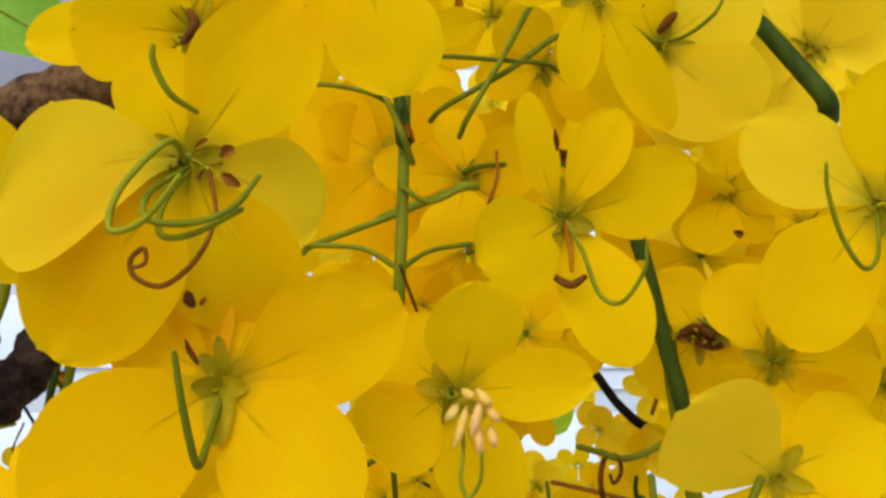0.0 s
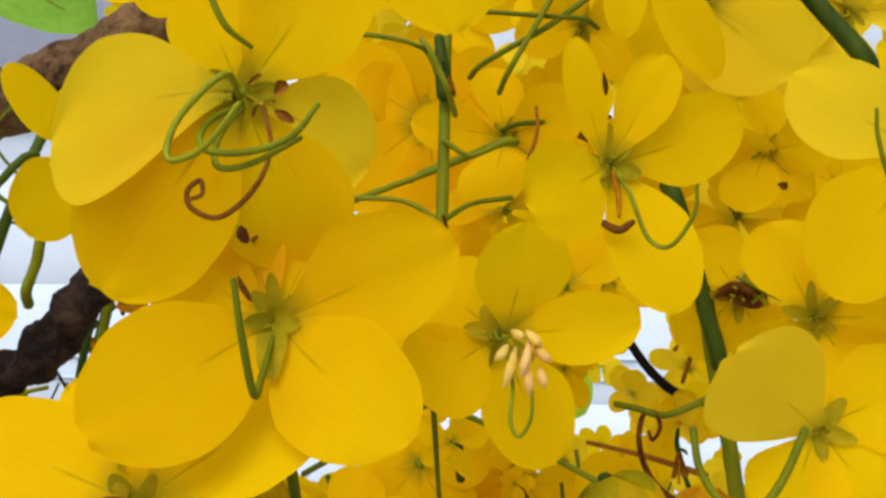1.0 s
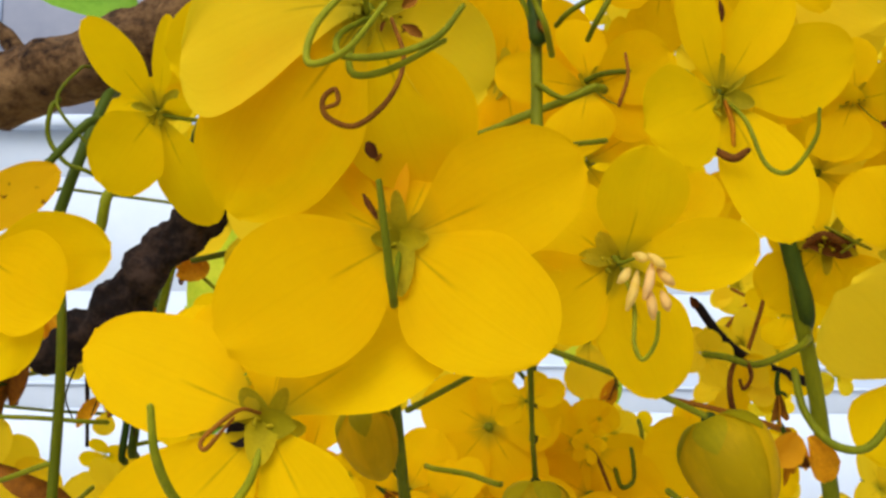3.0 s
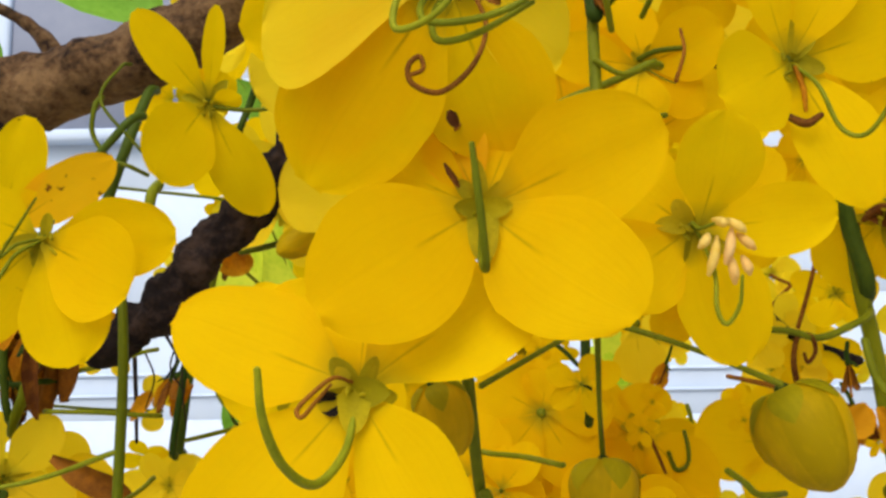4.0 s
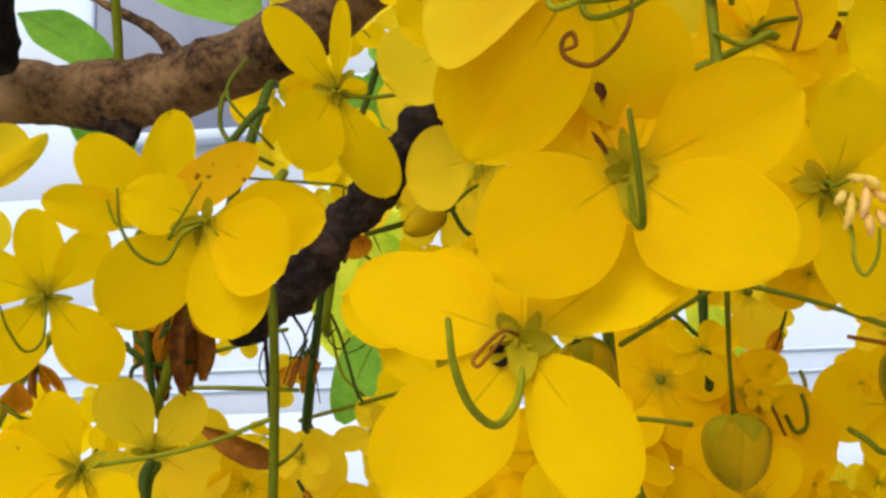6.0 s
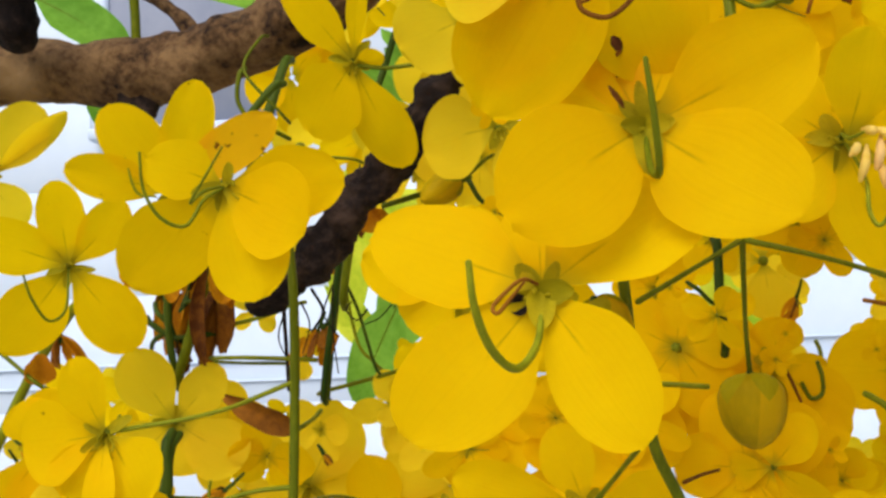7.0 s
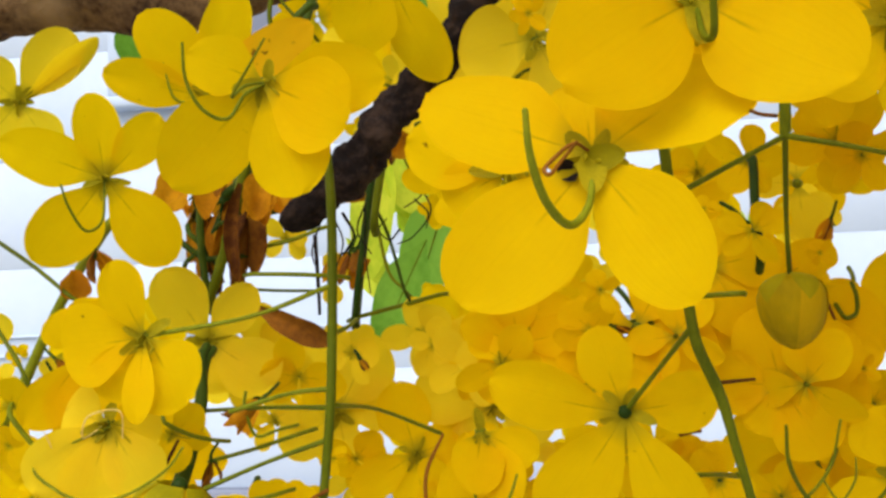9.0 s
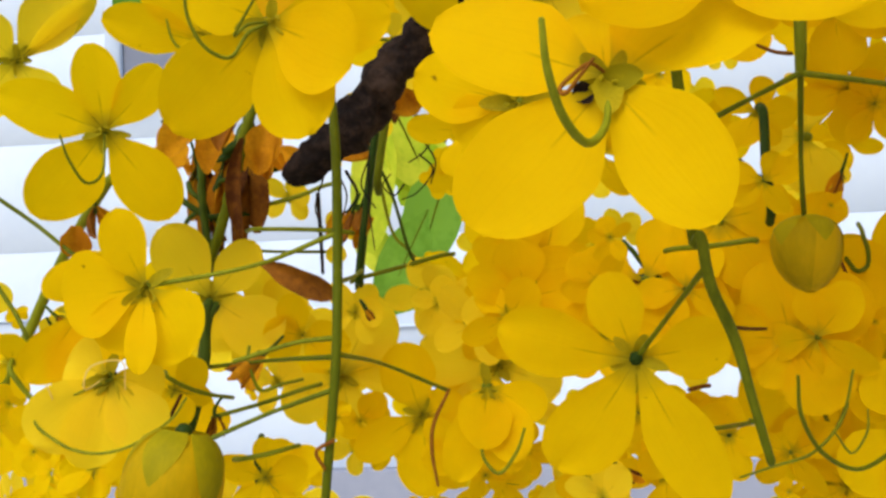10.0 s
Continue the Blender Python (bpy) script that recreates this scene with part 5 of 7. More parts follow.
another((0.0173, 0.3011, 1.6256), (-0.16, -0.99, -0.01), 0.77, 8, 7)
another((-0.0259, 0.3179, 1.5829), (0.11, -0.98, -0.14), 0.73, 41, 5)
another((-0.1811, 0.3538, 1.5860), (0.07, -0.99, 0.15), 0.77, 13, 8)
another((-0.2085, 0.3507, 1.5866), (0.34, -0.91, 0.25), 0.77, 34, 4)
another((0.0821, 0.3081, 1.7862), (0.39, -0.90, -0.18), 0.77, 6, 5)
another((0.0037, 0.3322, 1.6663), (0.06, -0.91, -0.41), 0.60, 71, 5)
another((0.1193, 0.3472, 1.8281), (-0.25, -0.96, -0.15), 0.77, 16, 8)
another((0.1145, 0.3299, 1.7660), (0.01, -0.97, -0.25), 0.77, 18, 7)
another((0.0834, 0.3161, 1.6389), (-0.32, -0.92, 0.22), 0.77, 26, 5)
another((-0.2566, 0.3399, 1.5855), (-0.36, -0.89, -0.26), 0.77, 30, 5)
another((0.1391, 0.3176, 1.6625), (-0.13, -0.99, 0.00), 0.77, 36, 9)
another((0.1625, 0.3497, 1.7297), (-0.08, -1.00, 0.04), 0.77, 45, 6)
another((0.1145, 0.3589, 1.6513), (0.19, -0.98, -0.11), 0.77, 58, 5)
another((-0.0305, 0.3400, 1.8331), (0.25, -0.94, 0.23), 0.77, 35, 9)
another((-0.1067, 0.3539, 1.7544), (-0.41, -0.83, -0.39), 0.77, 23, 9)
another((-0.0933, 0.3578, 1.5766), (-0.09, -1.00, 0.04), 0.77, 13, 6)
another((-0.0568, 0.3973, 1.5850), (-0.36, -0.91, -0.19), 0.96, 55, 5)
another((0.0424, 0.3673, 1.6192), (0.40, -0.88, 0.24), 0.96, 40, 7)
another((0.1637, 0.3962, 1.7696), (-0.26, -0.89, -0.37), 0.96, 55, 5)
another((0.1756, 0.3975, 1.6619), (-0.41, -0.83, -0.38), 0.96, 59, 9)
another((0.0279, 0.3487, 1.7439), (-0.24, -0.86, -0.45), 0.96, 57, 7)
another((-0.0515, 0.3661, 1.8117), (-0.37, -0.83, -0.43), 0.96, 18, 6)
another((-0.2556, 0.3997, 1.6422), (-0.15, -0.88, -0.44), 0.92, 57, 6)
another((0.0368, 0.3490, 1.7997), (0.32, -0.84, -0.44), 0.96, 40, 8)
another((0.1474, 0.3310, 1.6995), (-0.10, -0.87, -0.47), 0.96, 66, 5)
another((-0.1990, 0.3502, 1.6516), (-0.24, -0.97, -0.05), 0.96, 56, 6)
another((0.0655, 0.3960, 1.6255), (0.38, -0.90, 0.20), 0.84, 21, 8)
another((-0.0280, 0.3631, 1.8076), (-0.22, -0.90, -0.38), 0.96, 42, 5)
another((-0.1021, 0.3740, 1.8358), (0.39, -0.91, -0.14), 0.96, 68, 8)
another((0.1155, 0.3753, 1.7906), (-0.04, -0.98, -0.21), 0.96, 8, 7)
another((0.0997, 0.3991, 1.8645), (0.39, -0.92, -0.02), 0.96, 24, 4)
another((-0.1130, 0.3996, 1.5665), (0.34, -0.83, -0.45), 0.96, 42, 5)
another((-0.0011, 0.3476, 1.7903), (0.06, -0.99, -0.11), 0.96, 71, 5)
another((-0.0550, 0.3673, 1.6501), (0.27, -0.94, -0.21), 0.96, 65, 8)
another((0.1127, 0.3714, 1.7363), (-0.31, -0.94, -0.17), 0.96, 65, 9)
another((-0.0356, 0.3984, 1.5610), (-0.30, -0.95, 0.11), 0.96, 16, 5)
another((0.1633, 0.3734, 1.8082), (0.25, -0.97, 0.05), 0.96, 4, 4)
another((-0.1161, 0.3897, 1.8168), (-0.35, -0.90, 0.25), 0.96, 53, 9)
another((-0.0103, 0.3392, 1.8235), (-0.40, -0.92, -0.03), 0.96, 20, 6)
another((-0.0871, 0.3792, 1.8639), (-0.01, -1.00, -0.07), 0.96, 47, 6)
another((-0.2078, 0.3812, 1.6298), (-0.23, -0.85, -0.46), 0.96, 4, 7)
another((0.0027, 0.3781, 1.8560), (-0.28, -0.92, -0.29), 0.96, 31, 4)
another((0.0623, 0.3938, 1.7739), (0.10, -0.99, 0.13), 0.96, 69, 7)
another((-0.3194, 0.4245, 1.6052), (0.30, -0.95, 0.09), 1.08, 50, 8)
another((-0.1184, 0.4697, 1.5995), (-0.34, -0.81, -0.47), 1.08, 61, 5)
another((0.2198, 0.4594, 1.8677), (-0.11, -0.96, 0.27), 1.08, 12, 9)
another((-0.0801, 0.4280, 1.7095), (0.12, -0.90, -0.41), 1.08, 64, 9)
another((0.1471, 0.4518, 1.8555), (-0.04, -0.98, -0.20), 1.08, 4, 4)
another((0.0322, 0.4034, 1.5679), (-0.07, -0.99, 0.16), 1.08, 68, 8)
another((-0.0197, 0.4140, 1.8794), (-0.39, -0.92, 0.10), 1.08, 70, 6)
another((0.2013, 0.4369, 1.7377), (-0.38, -0.88, -0.30), 1.08, 46, 5)
another((0.0482, 0.4200, 1.8755), (-0.15, -0.98, 0.16), 1.08, 18, 7)
another((0.1614, 0.4640, 1.8893), (-0.09, -0.99, -0.07), 1.08, 5, 6)
another((-0.1644, 0.4526, 1.6289), (-0.03, -0.96, -0.26), 0.97, 51, 7)
another((-0.2097, 0.4501, 1.5531), (-0.02, -0.96, 0.28), 1.08, 44, 9)
another((-0.2926, 0.4604, 1.5558), (-0.27, -0.95, -0.18), 1.08, 36, 5)
another((0.0659, 0.4490, 1.5935), (0.26, -0.95, 0.17), 1.08, 28, 5)
another((-0.0452, 0.4557, 1.8925), (0.33, -0.94, -0.10), 1.08, 72, 4)
another((0.1355, 0.4128, 1.6359), (0.27, -0.91, -0.31), 1.08, 53, 8)
another((0.1979, 0.4390, 1.6902), (0.29, -0.92, -0.27), 1.08, 33, 4)
another((0.1931, 0.4165, 1.8218), (-0.42, -0.90, -0.14), 1.08, 22, 8)
another((-0.1181, 0.4528, 1.8878), (0.06, -0.98, -0.17), 1.08, 33, 5)
another((-0.1336, 0.4580, 1.8432), (-0.30, -0.95, -0.10), 1.08, 32, 4)
another((-0.1334, 0.4524, 1.7774), (0.34, -0.93, -0.13), 1.08, 48, 4)
another((-0.1070, 0.4518, 1.7861), (0.00, -1.00, 0.09), 1.08, 35, 4)
another((0.0220, 0.4684, 1.8777), (0.30, -0.95, 0.09), 1.08, 34, 8)
another((-0.0679, 0.4365, 1.5574), (0.16, -0.98, -0.09), 1.08, 69, 9)
another((0.2018, 0.4573, 1.7688), (-0.21, -0.97, 0.12), 1.08, 47, 8)
another((0.1377, 0.4536, 1.7568), (-0.36, -0.84, -0.41), 1.08, 58, 5)
another((0.0942, 0.4603, 1.8345), (0.36, -0.93, 0.04), 1.08, 31, 8)
another((-0.1374, 0.4505, 1.5537), (0.40, -0.81, -0.42), 1.08, 60, 7)
another((-0.2321, 0.4651, 1.5706), (-0.05, -0.99, 0.09), 1.08, 20, 4)
another((-0.2798, 0.4695, 1.6495), (-0.19, -0.98, -0.09), 1.08, 60, 8)
another((0.1998, 0.4480, 1.8890), (0.09, -0.99, -0.11), 1.08, 32, 8)
another((-0.3487, 0.4686, 1.6661), (0.34, -0.91, -0.23), 1.08, 25, 9)
deep((-0.0574, 0.5350, 1.9196), (0.27, -0.90, -0.34), 1.15, 23, 8)
deep((0.2329, 0.5486, 1.7970), (0.30, -0.95, 0.08), 1.15, 36, 7)
deep((0.0789, 0.5485, 1.9153), (0.07, -1.00, -0.06), 1.15, 12, 5)
deep((-0.3282, 0.5296, 1.5528), (-0.03, -1.00, -0.01), 1.15, 14, 8)
deep((-0.1087, 0.5083, 1.6602), (-0.12, -0.97, -0.23), 1.15, 57, 9)
deep((0.2311, 0.5234, 1.7102), (0.09, -0.96, -0.26), 1.15, 39, 8)
deep((-0.3597, 0.4981, 1.5462), (-0.15, -0.85, -0.51), 1.15, 20, 8)
deep((-0.1500, 0.5110, 1.8982), (0.02, -0.93, -0.36), 1.15, 34, 6)
deep((0.0199, 0.5105, 1.9074), (-0.39, -0.91, 0.17), 1.15, 8, 5)
deep((0.2106, 0.4915, 1.6443), (0.15, -0.94, -0.31), 1.15, 62, 7)
deep((0.2330, 0.5360, 1.7498), (0.00, -0.99, -0.13), 1.15, 23, 7)
deep((0.2349, 0.4951, 1.9022), (-0.24, -0.90, -0.36), 1.15, 36, 6)
deep((0.0969, 0.4969, 1.8931), (0.10, -0.99, 0.06), 1.15, 39, 4)
deep((-0.1740, 0.5063, 1.9144), (-0.15, -0.94, -0.32), 1.15, 35, 9)
deep((0.1266, 0.5259, 1.8882), (0.29, -0.87, -0.39), 1.15, 14, 9)
deep((0.1849, 0.4999, 1.7156), (-0.05, -0.99, -0.11), 1.15, 49, 7)
deep((0.2517, 0.5578, 1.6667), (-0.03, -0.99, 0.10), 1.15, 3, 6)
deep((0.1767, 0.5195, 1.6142), (-0.12, -0.99, 0.05), 1.15, 21, 9)
deep((0.0844, 0.5056, 1.5505), (0.25, -0.91, -0.32), 1.15, 29, 8)
deep((-0.0812, 0.5504, 1.5326), (-0.22, -0.92, -0.33), 1.15, 54, 7)
deep((0.1048, 0.5423, 1.6012), (-0.29, -0.95, -0.13), 1.15, 4, 9)
deep((-0.1638, 0.5297, 1.8645), (0.13, -0.90, -0.42), 1.15, 64, 5)
deep((-0.0808, 0.5522, 1.8957), (0.09, -0.97, 0.24), 1.15, 21, 6)
deep((0.0348, 0.5437, 1.5341), (-0.04, -0.87, -0.48), 1.15, 13, 7)
deep((0.0066, 0.5074, 1.7279), (0.30, -0.89, -0.34), 1.15, 26, 9)
deep((-0.3530, 0.5003, 1.6099), (0.33, -0.93, 0.17), 1.15, 68, 8)
deep((0.1757, 0.5097, 1.8622), (-0.08, -0.96, 0.26), 1.15, 47, 7)
deep((0.1089, 0.5358, 1.5732), (0.40, -0.92, -0.05), 1.15, 43, 5)
deep((0.2482, 0.5297, 1.8711), (0.27, -0.95, -0.14), 1.15, 1, 9)
deep((-0.3208, 0.5508, 1.6594), (-0.15, -0.99, 0.06), 1.15, 43, 6)
deep((-0.1104, 0.5531, 1.9159), (0.33, -0.83, -0.46), 1.15, 47, 4)
deep((-0.0089, 0.5388, 1.9135), (-0.19, -0.98, 0.03), 1.15, 7, 7)
deep((0.2219, 0.4967, 1.8359), (0.23, -0.95, 0.22), 1.15, 4, 6)
deep((-0.1870, 0.5301, 1.8338), (0.42, -0.84, -0.35), 1.15, 60, 5)
deep((-0.1773, 0.5000, 1.5441), (0.33, -0.92, 0.23), 1.15, 41, 7)
deep((-0.2988, 0.5585, 1.6241), (0.07, -0.90, -0.44), 0.73, 53, 8)
deep((0.0634, 0.5671, 1.7157), (0.09, -0.96, 0.25), 0.73, 20, 4)
deep((-0.3385, 0.5629, 1.6383), (0.20, -0.98, 0.05), 0.73, 32, 7)
deep((0.0264, 0.5493, 1.8458), (-0.07, -0.98, 0.16), 0.73, 56, 9)
deep((-0.0476, 0.4861, 1.7484), (-0.08, -0.90, -0.42), 0.73, 70, 5)
deep((0.0672, 0.5103, 1.8393), (-0.03, -0.96, 0.28), 0.73, 46, 4)
deep((-0.1128, 0.4783, 1.8607), (-0.11, -0.99, 0.02), 0.73, 42, 7)
deep((-0.0949, 0.5114, 1.6368), (0.27, -0.96, -0.03), 0.73, 8, 6)
deep((0.1832, 0.5461, 1.7924), (0.12, -0.93, -0.35), 0.73, 11, 6)
deep((-0.2604, 0.5637, 1.5392), (-0.41, -0.88, -0.23), 0.73, 22, 8)
deep((0.0227, 0.4481, 1.8275), (0.30, -0.95, -0.06), 0.73, 39, 4)
deep((-0.2763, 0.5782, 1.5298), (-0.28, -0.94, -0.19), 0.73, 49, 7)
deep((0.0585, 0.4634, 1.5610), (-0.32, -0.94, 0.13), 0.73, 41, 9)
deep((-0.0650, 0.4430, 1.6811), (0.31, -0.92, -0.21), 0.73, 28, 5)
deep((-0.2985, 0.5355, 1.5819), (-0.40, -0.90, 0.19), 0.73, 53, 9)
deep((-0.1872, 0.5434, 1.8074), (-0.38, -0.88, -0.30), 0.73, 38, 4)
deep((-0.1620, 0.4955, 1.8013), (-0.19, -0.98, -0.07), 0.73, 66, 7)
deep((-0.2313, 0.4245, 1.6222), (0.15, -0.86, -0.48), 0.73, 24, 5)
deep((-0.0993, 0.4549, 1.7240), (-0.39, -0.84, -0.38), 0.73, 38, 9)
deep((0.2265, 0.5237, 1.6798), (0.36, -0.93, 0.06), 0.73, 64, 9)
deep((0.2594, 0.5356, 1.8941), (-0.44, -0.89, -0.12), 0.73, 61, 7)
deep((-0.0702, 0.4515, 1.7604), (0.36, -0.91, -0.19), 0.73, 1, 5)
deep((-0.0360, 0.5506, 1.5352), (-0.37, -0.93, 0.03), 0.73, 48, 7)
deep((-0.0385, 0.5394, 1.5970), (-0.41, -0.86, -0.30), 0.73, 30, 7)
deep((-0.1510, 0.5696, 1.8160), (-0.29, -0.94, 0.16), 0.73, 7, 8)
deep((-0.2788, 0.5068, 1.5799), (0.23, -0.88, -0.41), 0.73, 26, 8)
deep((-0.0079, 0.4838, 1.7682), (-0.17, -0.95, 0.25), 0.73, 63, 9)
deep((-0.2581, 0.4294, 1.5578), (0.27, -0.96, 0.02), 0.73, 9, 6)
deep((-0.0032, 0.5455, 1.5767), (0.25, -0.90, -0.36), 0.73, 55, 9)
deep((-0.3350, 0.5530, 1.5817), (-0.39, -0.92, -0.03), 0.73, 28, 8)
deep((-0.2325, 0.4813, 1.6442), (-0.19, -0.94, 0.28), 0.73, 16, 7)
deep((-0.2921, 0.5649, 1.6030), (0.01, -0.92, -0.38), 0.73, 38, 5)
deep((0.2596, 0.5526, 1.7681), (-0.21, -0.95, 0.23), 0.73, 59, 9)
deep((0.1551, 0.5727, 1.8327), (-0.07, -0.98, 0.16), 0.73, 63, 8)
deep((-0.0505, 0.5554, 1.7266), (0.29, -0.96, -0.06), 0.73, 21, 4)
deep((-0.0030, 0.5486, 1.6425), (-0.27, -0.89, -0.38), 0.73, 32, 5)
deep((0.0707, 0.5603, 1.8639), (-0.22, -0.84, -0.49), 0.73, 3, 9)
deep((-0.0882, 0.4305, 1.7456), (0.16, -0.86, -0.49), 0.73, 71, 9)
deep((-0.1069, 0.5744, 1.5433), (0.03, -1.00, -0.03), 0.73, 67, 5)
deep((0.1314, 0.5453, 1.9135), (0.16, -0.99, 0.02), 0.73, 6, 9)
deep((-0.1000, 0.5511, 1.6946), (0.34, -0.92, 0.17), 0.73, 45, 7)
deep((0.1418, 0.5173, 1.8146), (-0.07, -1.00, -0.00), 0.73, 7, 8)
deep((0.1913, 0.5652, 1.9156), (-0.21, -0.98, -0.00), 0.73, 67, 7)
deep((-0.0307, 0.4231, 1.7609), (0.16, -0.97, -0.15), 0.73, 42, 4)
deep((0.0456, 0.4446, 1.7247), (-0.44, -0.89, -0.14), 0.73, 70, 8)
deep((-0.1627, 0.5729, 1.7745), (0.10, -0.99, -0.05), 0.73, 67, 4)
deep((-0.1944, 0.5732, 1.8834), (-0.01, -0.98, -0.22), 0.73, 30, 6)
deep((-0.0295, 0.4652, 1.8565), (0.15, -0.98, -0.08), 0.73, 10, 5)
deep((0.1478, 0.5778, 1.6056), (-0.17, -0.89, -0.43), 0.73, 22, 9)
deep((0.0133, 0.5789, 1.7668), (0.36, -0.89, -0.29), 0.73, 69, 4)
deep((0.1253, 0.5600, 1.6838), (-0.29, -0.92, 0.27), 0.73, 50, 7)
deep((-0.3480, 0.5246, 1.5690), (-0.27, -0.96, -0.06), 0.73, 56, 4)
deep((0.0526, 0.5667, 1.9085), (-0.43, -0.90, 0.05), 0.73, 39, 9)
deep((-0.1935, 0.5668, 1.6113), (-0.27, -0.96, -0.11), 0.73, 38, 8)
deep((0.1797, 0.4460, 1.7508), (-0.30, -0.95, 0.05), 0.73, 20, 9)
deep((-0.2251, 0.5743, 1.5328), (-0.15, -0.98, 0.11), 0.73, 70, 9)
deep((-0.2498, 0.4645, 1.6648), (-0.16, -0.97, -0.21), 0.73, 13, 9)
deep((-0.1152, 0.5380, 1.7323), (0.32, -0.85, -0.43), 0.73, 71, 8)
deep((0.0581, 0.5441, 1.6527), (-0.42, -0.85, -0.31), 0.73, 3, 4)
deep((0.1496, 0.5665, 1.9168), (0.22, -0.96, -0.20), 0.73, 43, 8)
deep((0.2030, 0.5500, 1.7975), (0.19, -0.96, 0.21), 0.73, 58, 8)
deep((-0.2415, 0.5352, 1.5479), (0.41, -0.86, -0.32), 0.73, 50, 7)
deep((-0.0638, 0.4810, 1.8717), (0.32, -0.91, -0.25), 0.73, 34, 7)
deep((0.1076, 0.5628, 1.5391), (-0.14, -0.99, -0.09), 0.73, 20, 9)
deep((0.1699, 0.5042, 1.9147), (-0.01, -0.99, -0.17), 0.73, 13, 5)
deep((0.1247, 0.5414, 1.7051), (-0.04, -0.92, -0.39), 0.73, 32, 9)
deep((-0.0866, 0.4263, 1.6782), (-0.15, -0.98, 0.15), 0.73, 62, 9)
deep((0.2003, 0.5235, 1.8528), (-0.17, -0.97, 0.18), 0.73, 11, 5)
deep((0.0650, 0.5501, 1.8009), (-0.17, -0.98, 0.06), 0.73, 48, 8)
deep((-0.3159, 0.5743, 1.5313), (-0.10, -0.97, 0.22), 0.48, 39, 5)
deep((0.1561, 0.4570, 1.6455), (0.04, -0.91, -0.42), 0.48, 48, 4)
deep((0.2541, 0.5899, 1.7274), (0.38, -0.92, -0.13), 0.48, 70, 8)
deep((0.2553, 0.5506, 1.8249), (0.28, -0.94, -0.21), 0.48, 15, 8)
deep((-0.1444, 0.5744, 1.5919), (0.00, -1.00, -0.01), 0.48, 40, 5)
deep((0.0215, 0.5019, 1.6691), (-0.40, -0.85, -0.33), 0.48, 56, 6)
deep((-0.1757, 0.6048, 1.7877), (-0.26, -0.92, -0.29), 0.48, 26, 8)
deep((0.1237, 0.4712, 1.8109), (-0.03, -0.96, -0.27), 0.48, 32, 8)
deep((0.2514, 0.5340, 1.8468), (0.20, -0.97, 0.13), 0.48, 60, 7)
deep((0.0135, 0.6106, 1.5208), (0.21, -0.95, -0.25), 0.48, 30, 4)
deep((0.1009, 0.4636, 1.7077), (-0.29, -0.82, -0.49), 0.48, 50, 8)
deep((-0.1295, 0.5631, 1.6812), (-0.19, -0.86, -0.48), 0.48, 48, 9)
deep((0.0434, 0.4611, 1.6413), (0.34, -0.92, 0.17), 0.48, 63, 5)
deep((0.1684, 0.5472, 1.6914), (0.12, -0.89, -0.45), 0.48, 21, 4)
deep((-0.3558, 0.5086, 1.6425), (0.22, -0.95, 0.22), 0.48, 62, 7)
deep((0.2111, 0.5775, 1.6704), (0.11, -0.96, 0.26), 0.48, 21, 4)
deep((0.1096, 0.5049, 1.6901), (0.21, -0.98, 0.00), 0.48, 29, 9)
deep((0.0886, 0.5207, 1.6219), (0.10, -0.89, -0.44), 0.48, 47, 7)
deep((0.2147, 0.6116, 1.6137), (0.26, -0.87, -0.42), 0.48, 19, 8)
deep((0.1116, 0.6156, 1.9122), (0.12, -0.88, -0.46), 0.48, 66, 8)
deep((-0.1773, 0.4697, 1.6542), (0.06, -0.86, -0.50), 0.48, 53, 6)
deep((0.2519, 0.5696, 1.6409), (-0.36, -0.92, 0.11), 0.48, 48, 6)
deep((-0.1897, 0.5596, 1.8632), (0.08, -0.98, -0.20), 0.48, 50, 5)
deep((-0.0863, 0.5057, 1.8221), (-0.27, -0.84, -0.47), 0.48, 35, 8)
deep((0.2364, 0.5712, 1.6394), (-0.12, -0.98, -0.14), 0.48, 43, 7)
deep((-0.3179, 0.6011, 1.6321), (0.38, -0.92, -0.11), 0.48, 57, 4)
deep((-0.0756, 0.5077, 1.6396), (-0.03, -0.97, -0.23), 0.48, 60, 9)
deep((-0.1767, 0.5275, 1.8886), (-0.15, -0.98, -0.15), 0.48, 50, 7)
deep((0.0814, 0.5229, 1.6113), (-0.10, -0.98, 0.18), 0.48, 54, 7)
deep((-0.3177, 0.4551, 1.5761), (-0.37, -0.93, -0.04), 0.48, 46, 7)
deep((0.1265, 0.5792, 1.6149), (0.00, -0.99, -0.12), 0.48, 34, 4)
deep((-0.2980, 0.5592, 1.6727), (0.30, -0.94, -0.16), 0.48, 52, 4)
deep((-0.1188, 0.6117, 1.6356), (0.26, -0.84, -0.48), 0.48, 8, 4)
deep((0.2442, 0.5985, 1.8193), (-0.10, -0.92, -0.38), 0.48, 50, 9)
deep((-0.0566, 0.4983, 1.6067), (-0.28, -0.92, 0.26), 0.48, 56, 6)
deep((-0.1578, 0.4566, 1.8364), (0.33, -0.93, 0.15), 0.48, 11, 4)
deep((0.0772, 0.5984, 1.7041), (0.20, -0.97, 0.12), 0.48, 13, 7)
deep((-0.2029, 0.5983, 1.7516), (0.26, -0.96, 0.00), 0.48, 45, 7)
deep((-0.1245, 0.5498, 1.5331), (0.02, -0.96, 0.27), 0.48, 25, 9)
deep((0.0222, 0.5410, 1.7853), (0.27, -0.94, -0.19), 0.48, 23, 7)
deep((-0.2791, 0.5626, 1.6218), (-0.36, -0.91, -0.19), 0.48, 15, 6)
deep((-0.0350, 0.4875, 1.6888), (-0.22, -0.84, -0.50), 0.48, 41, 7)
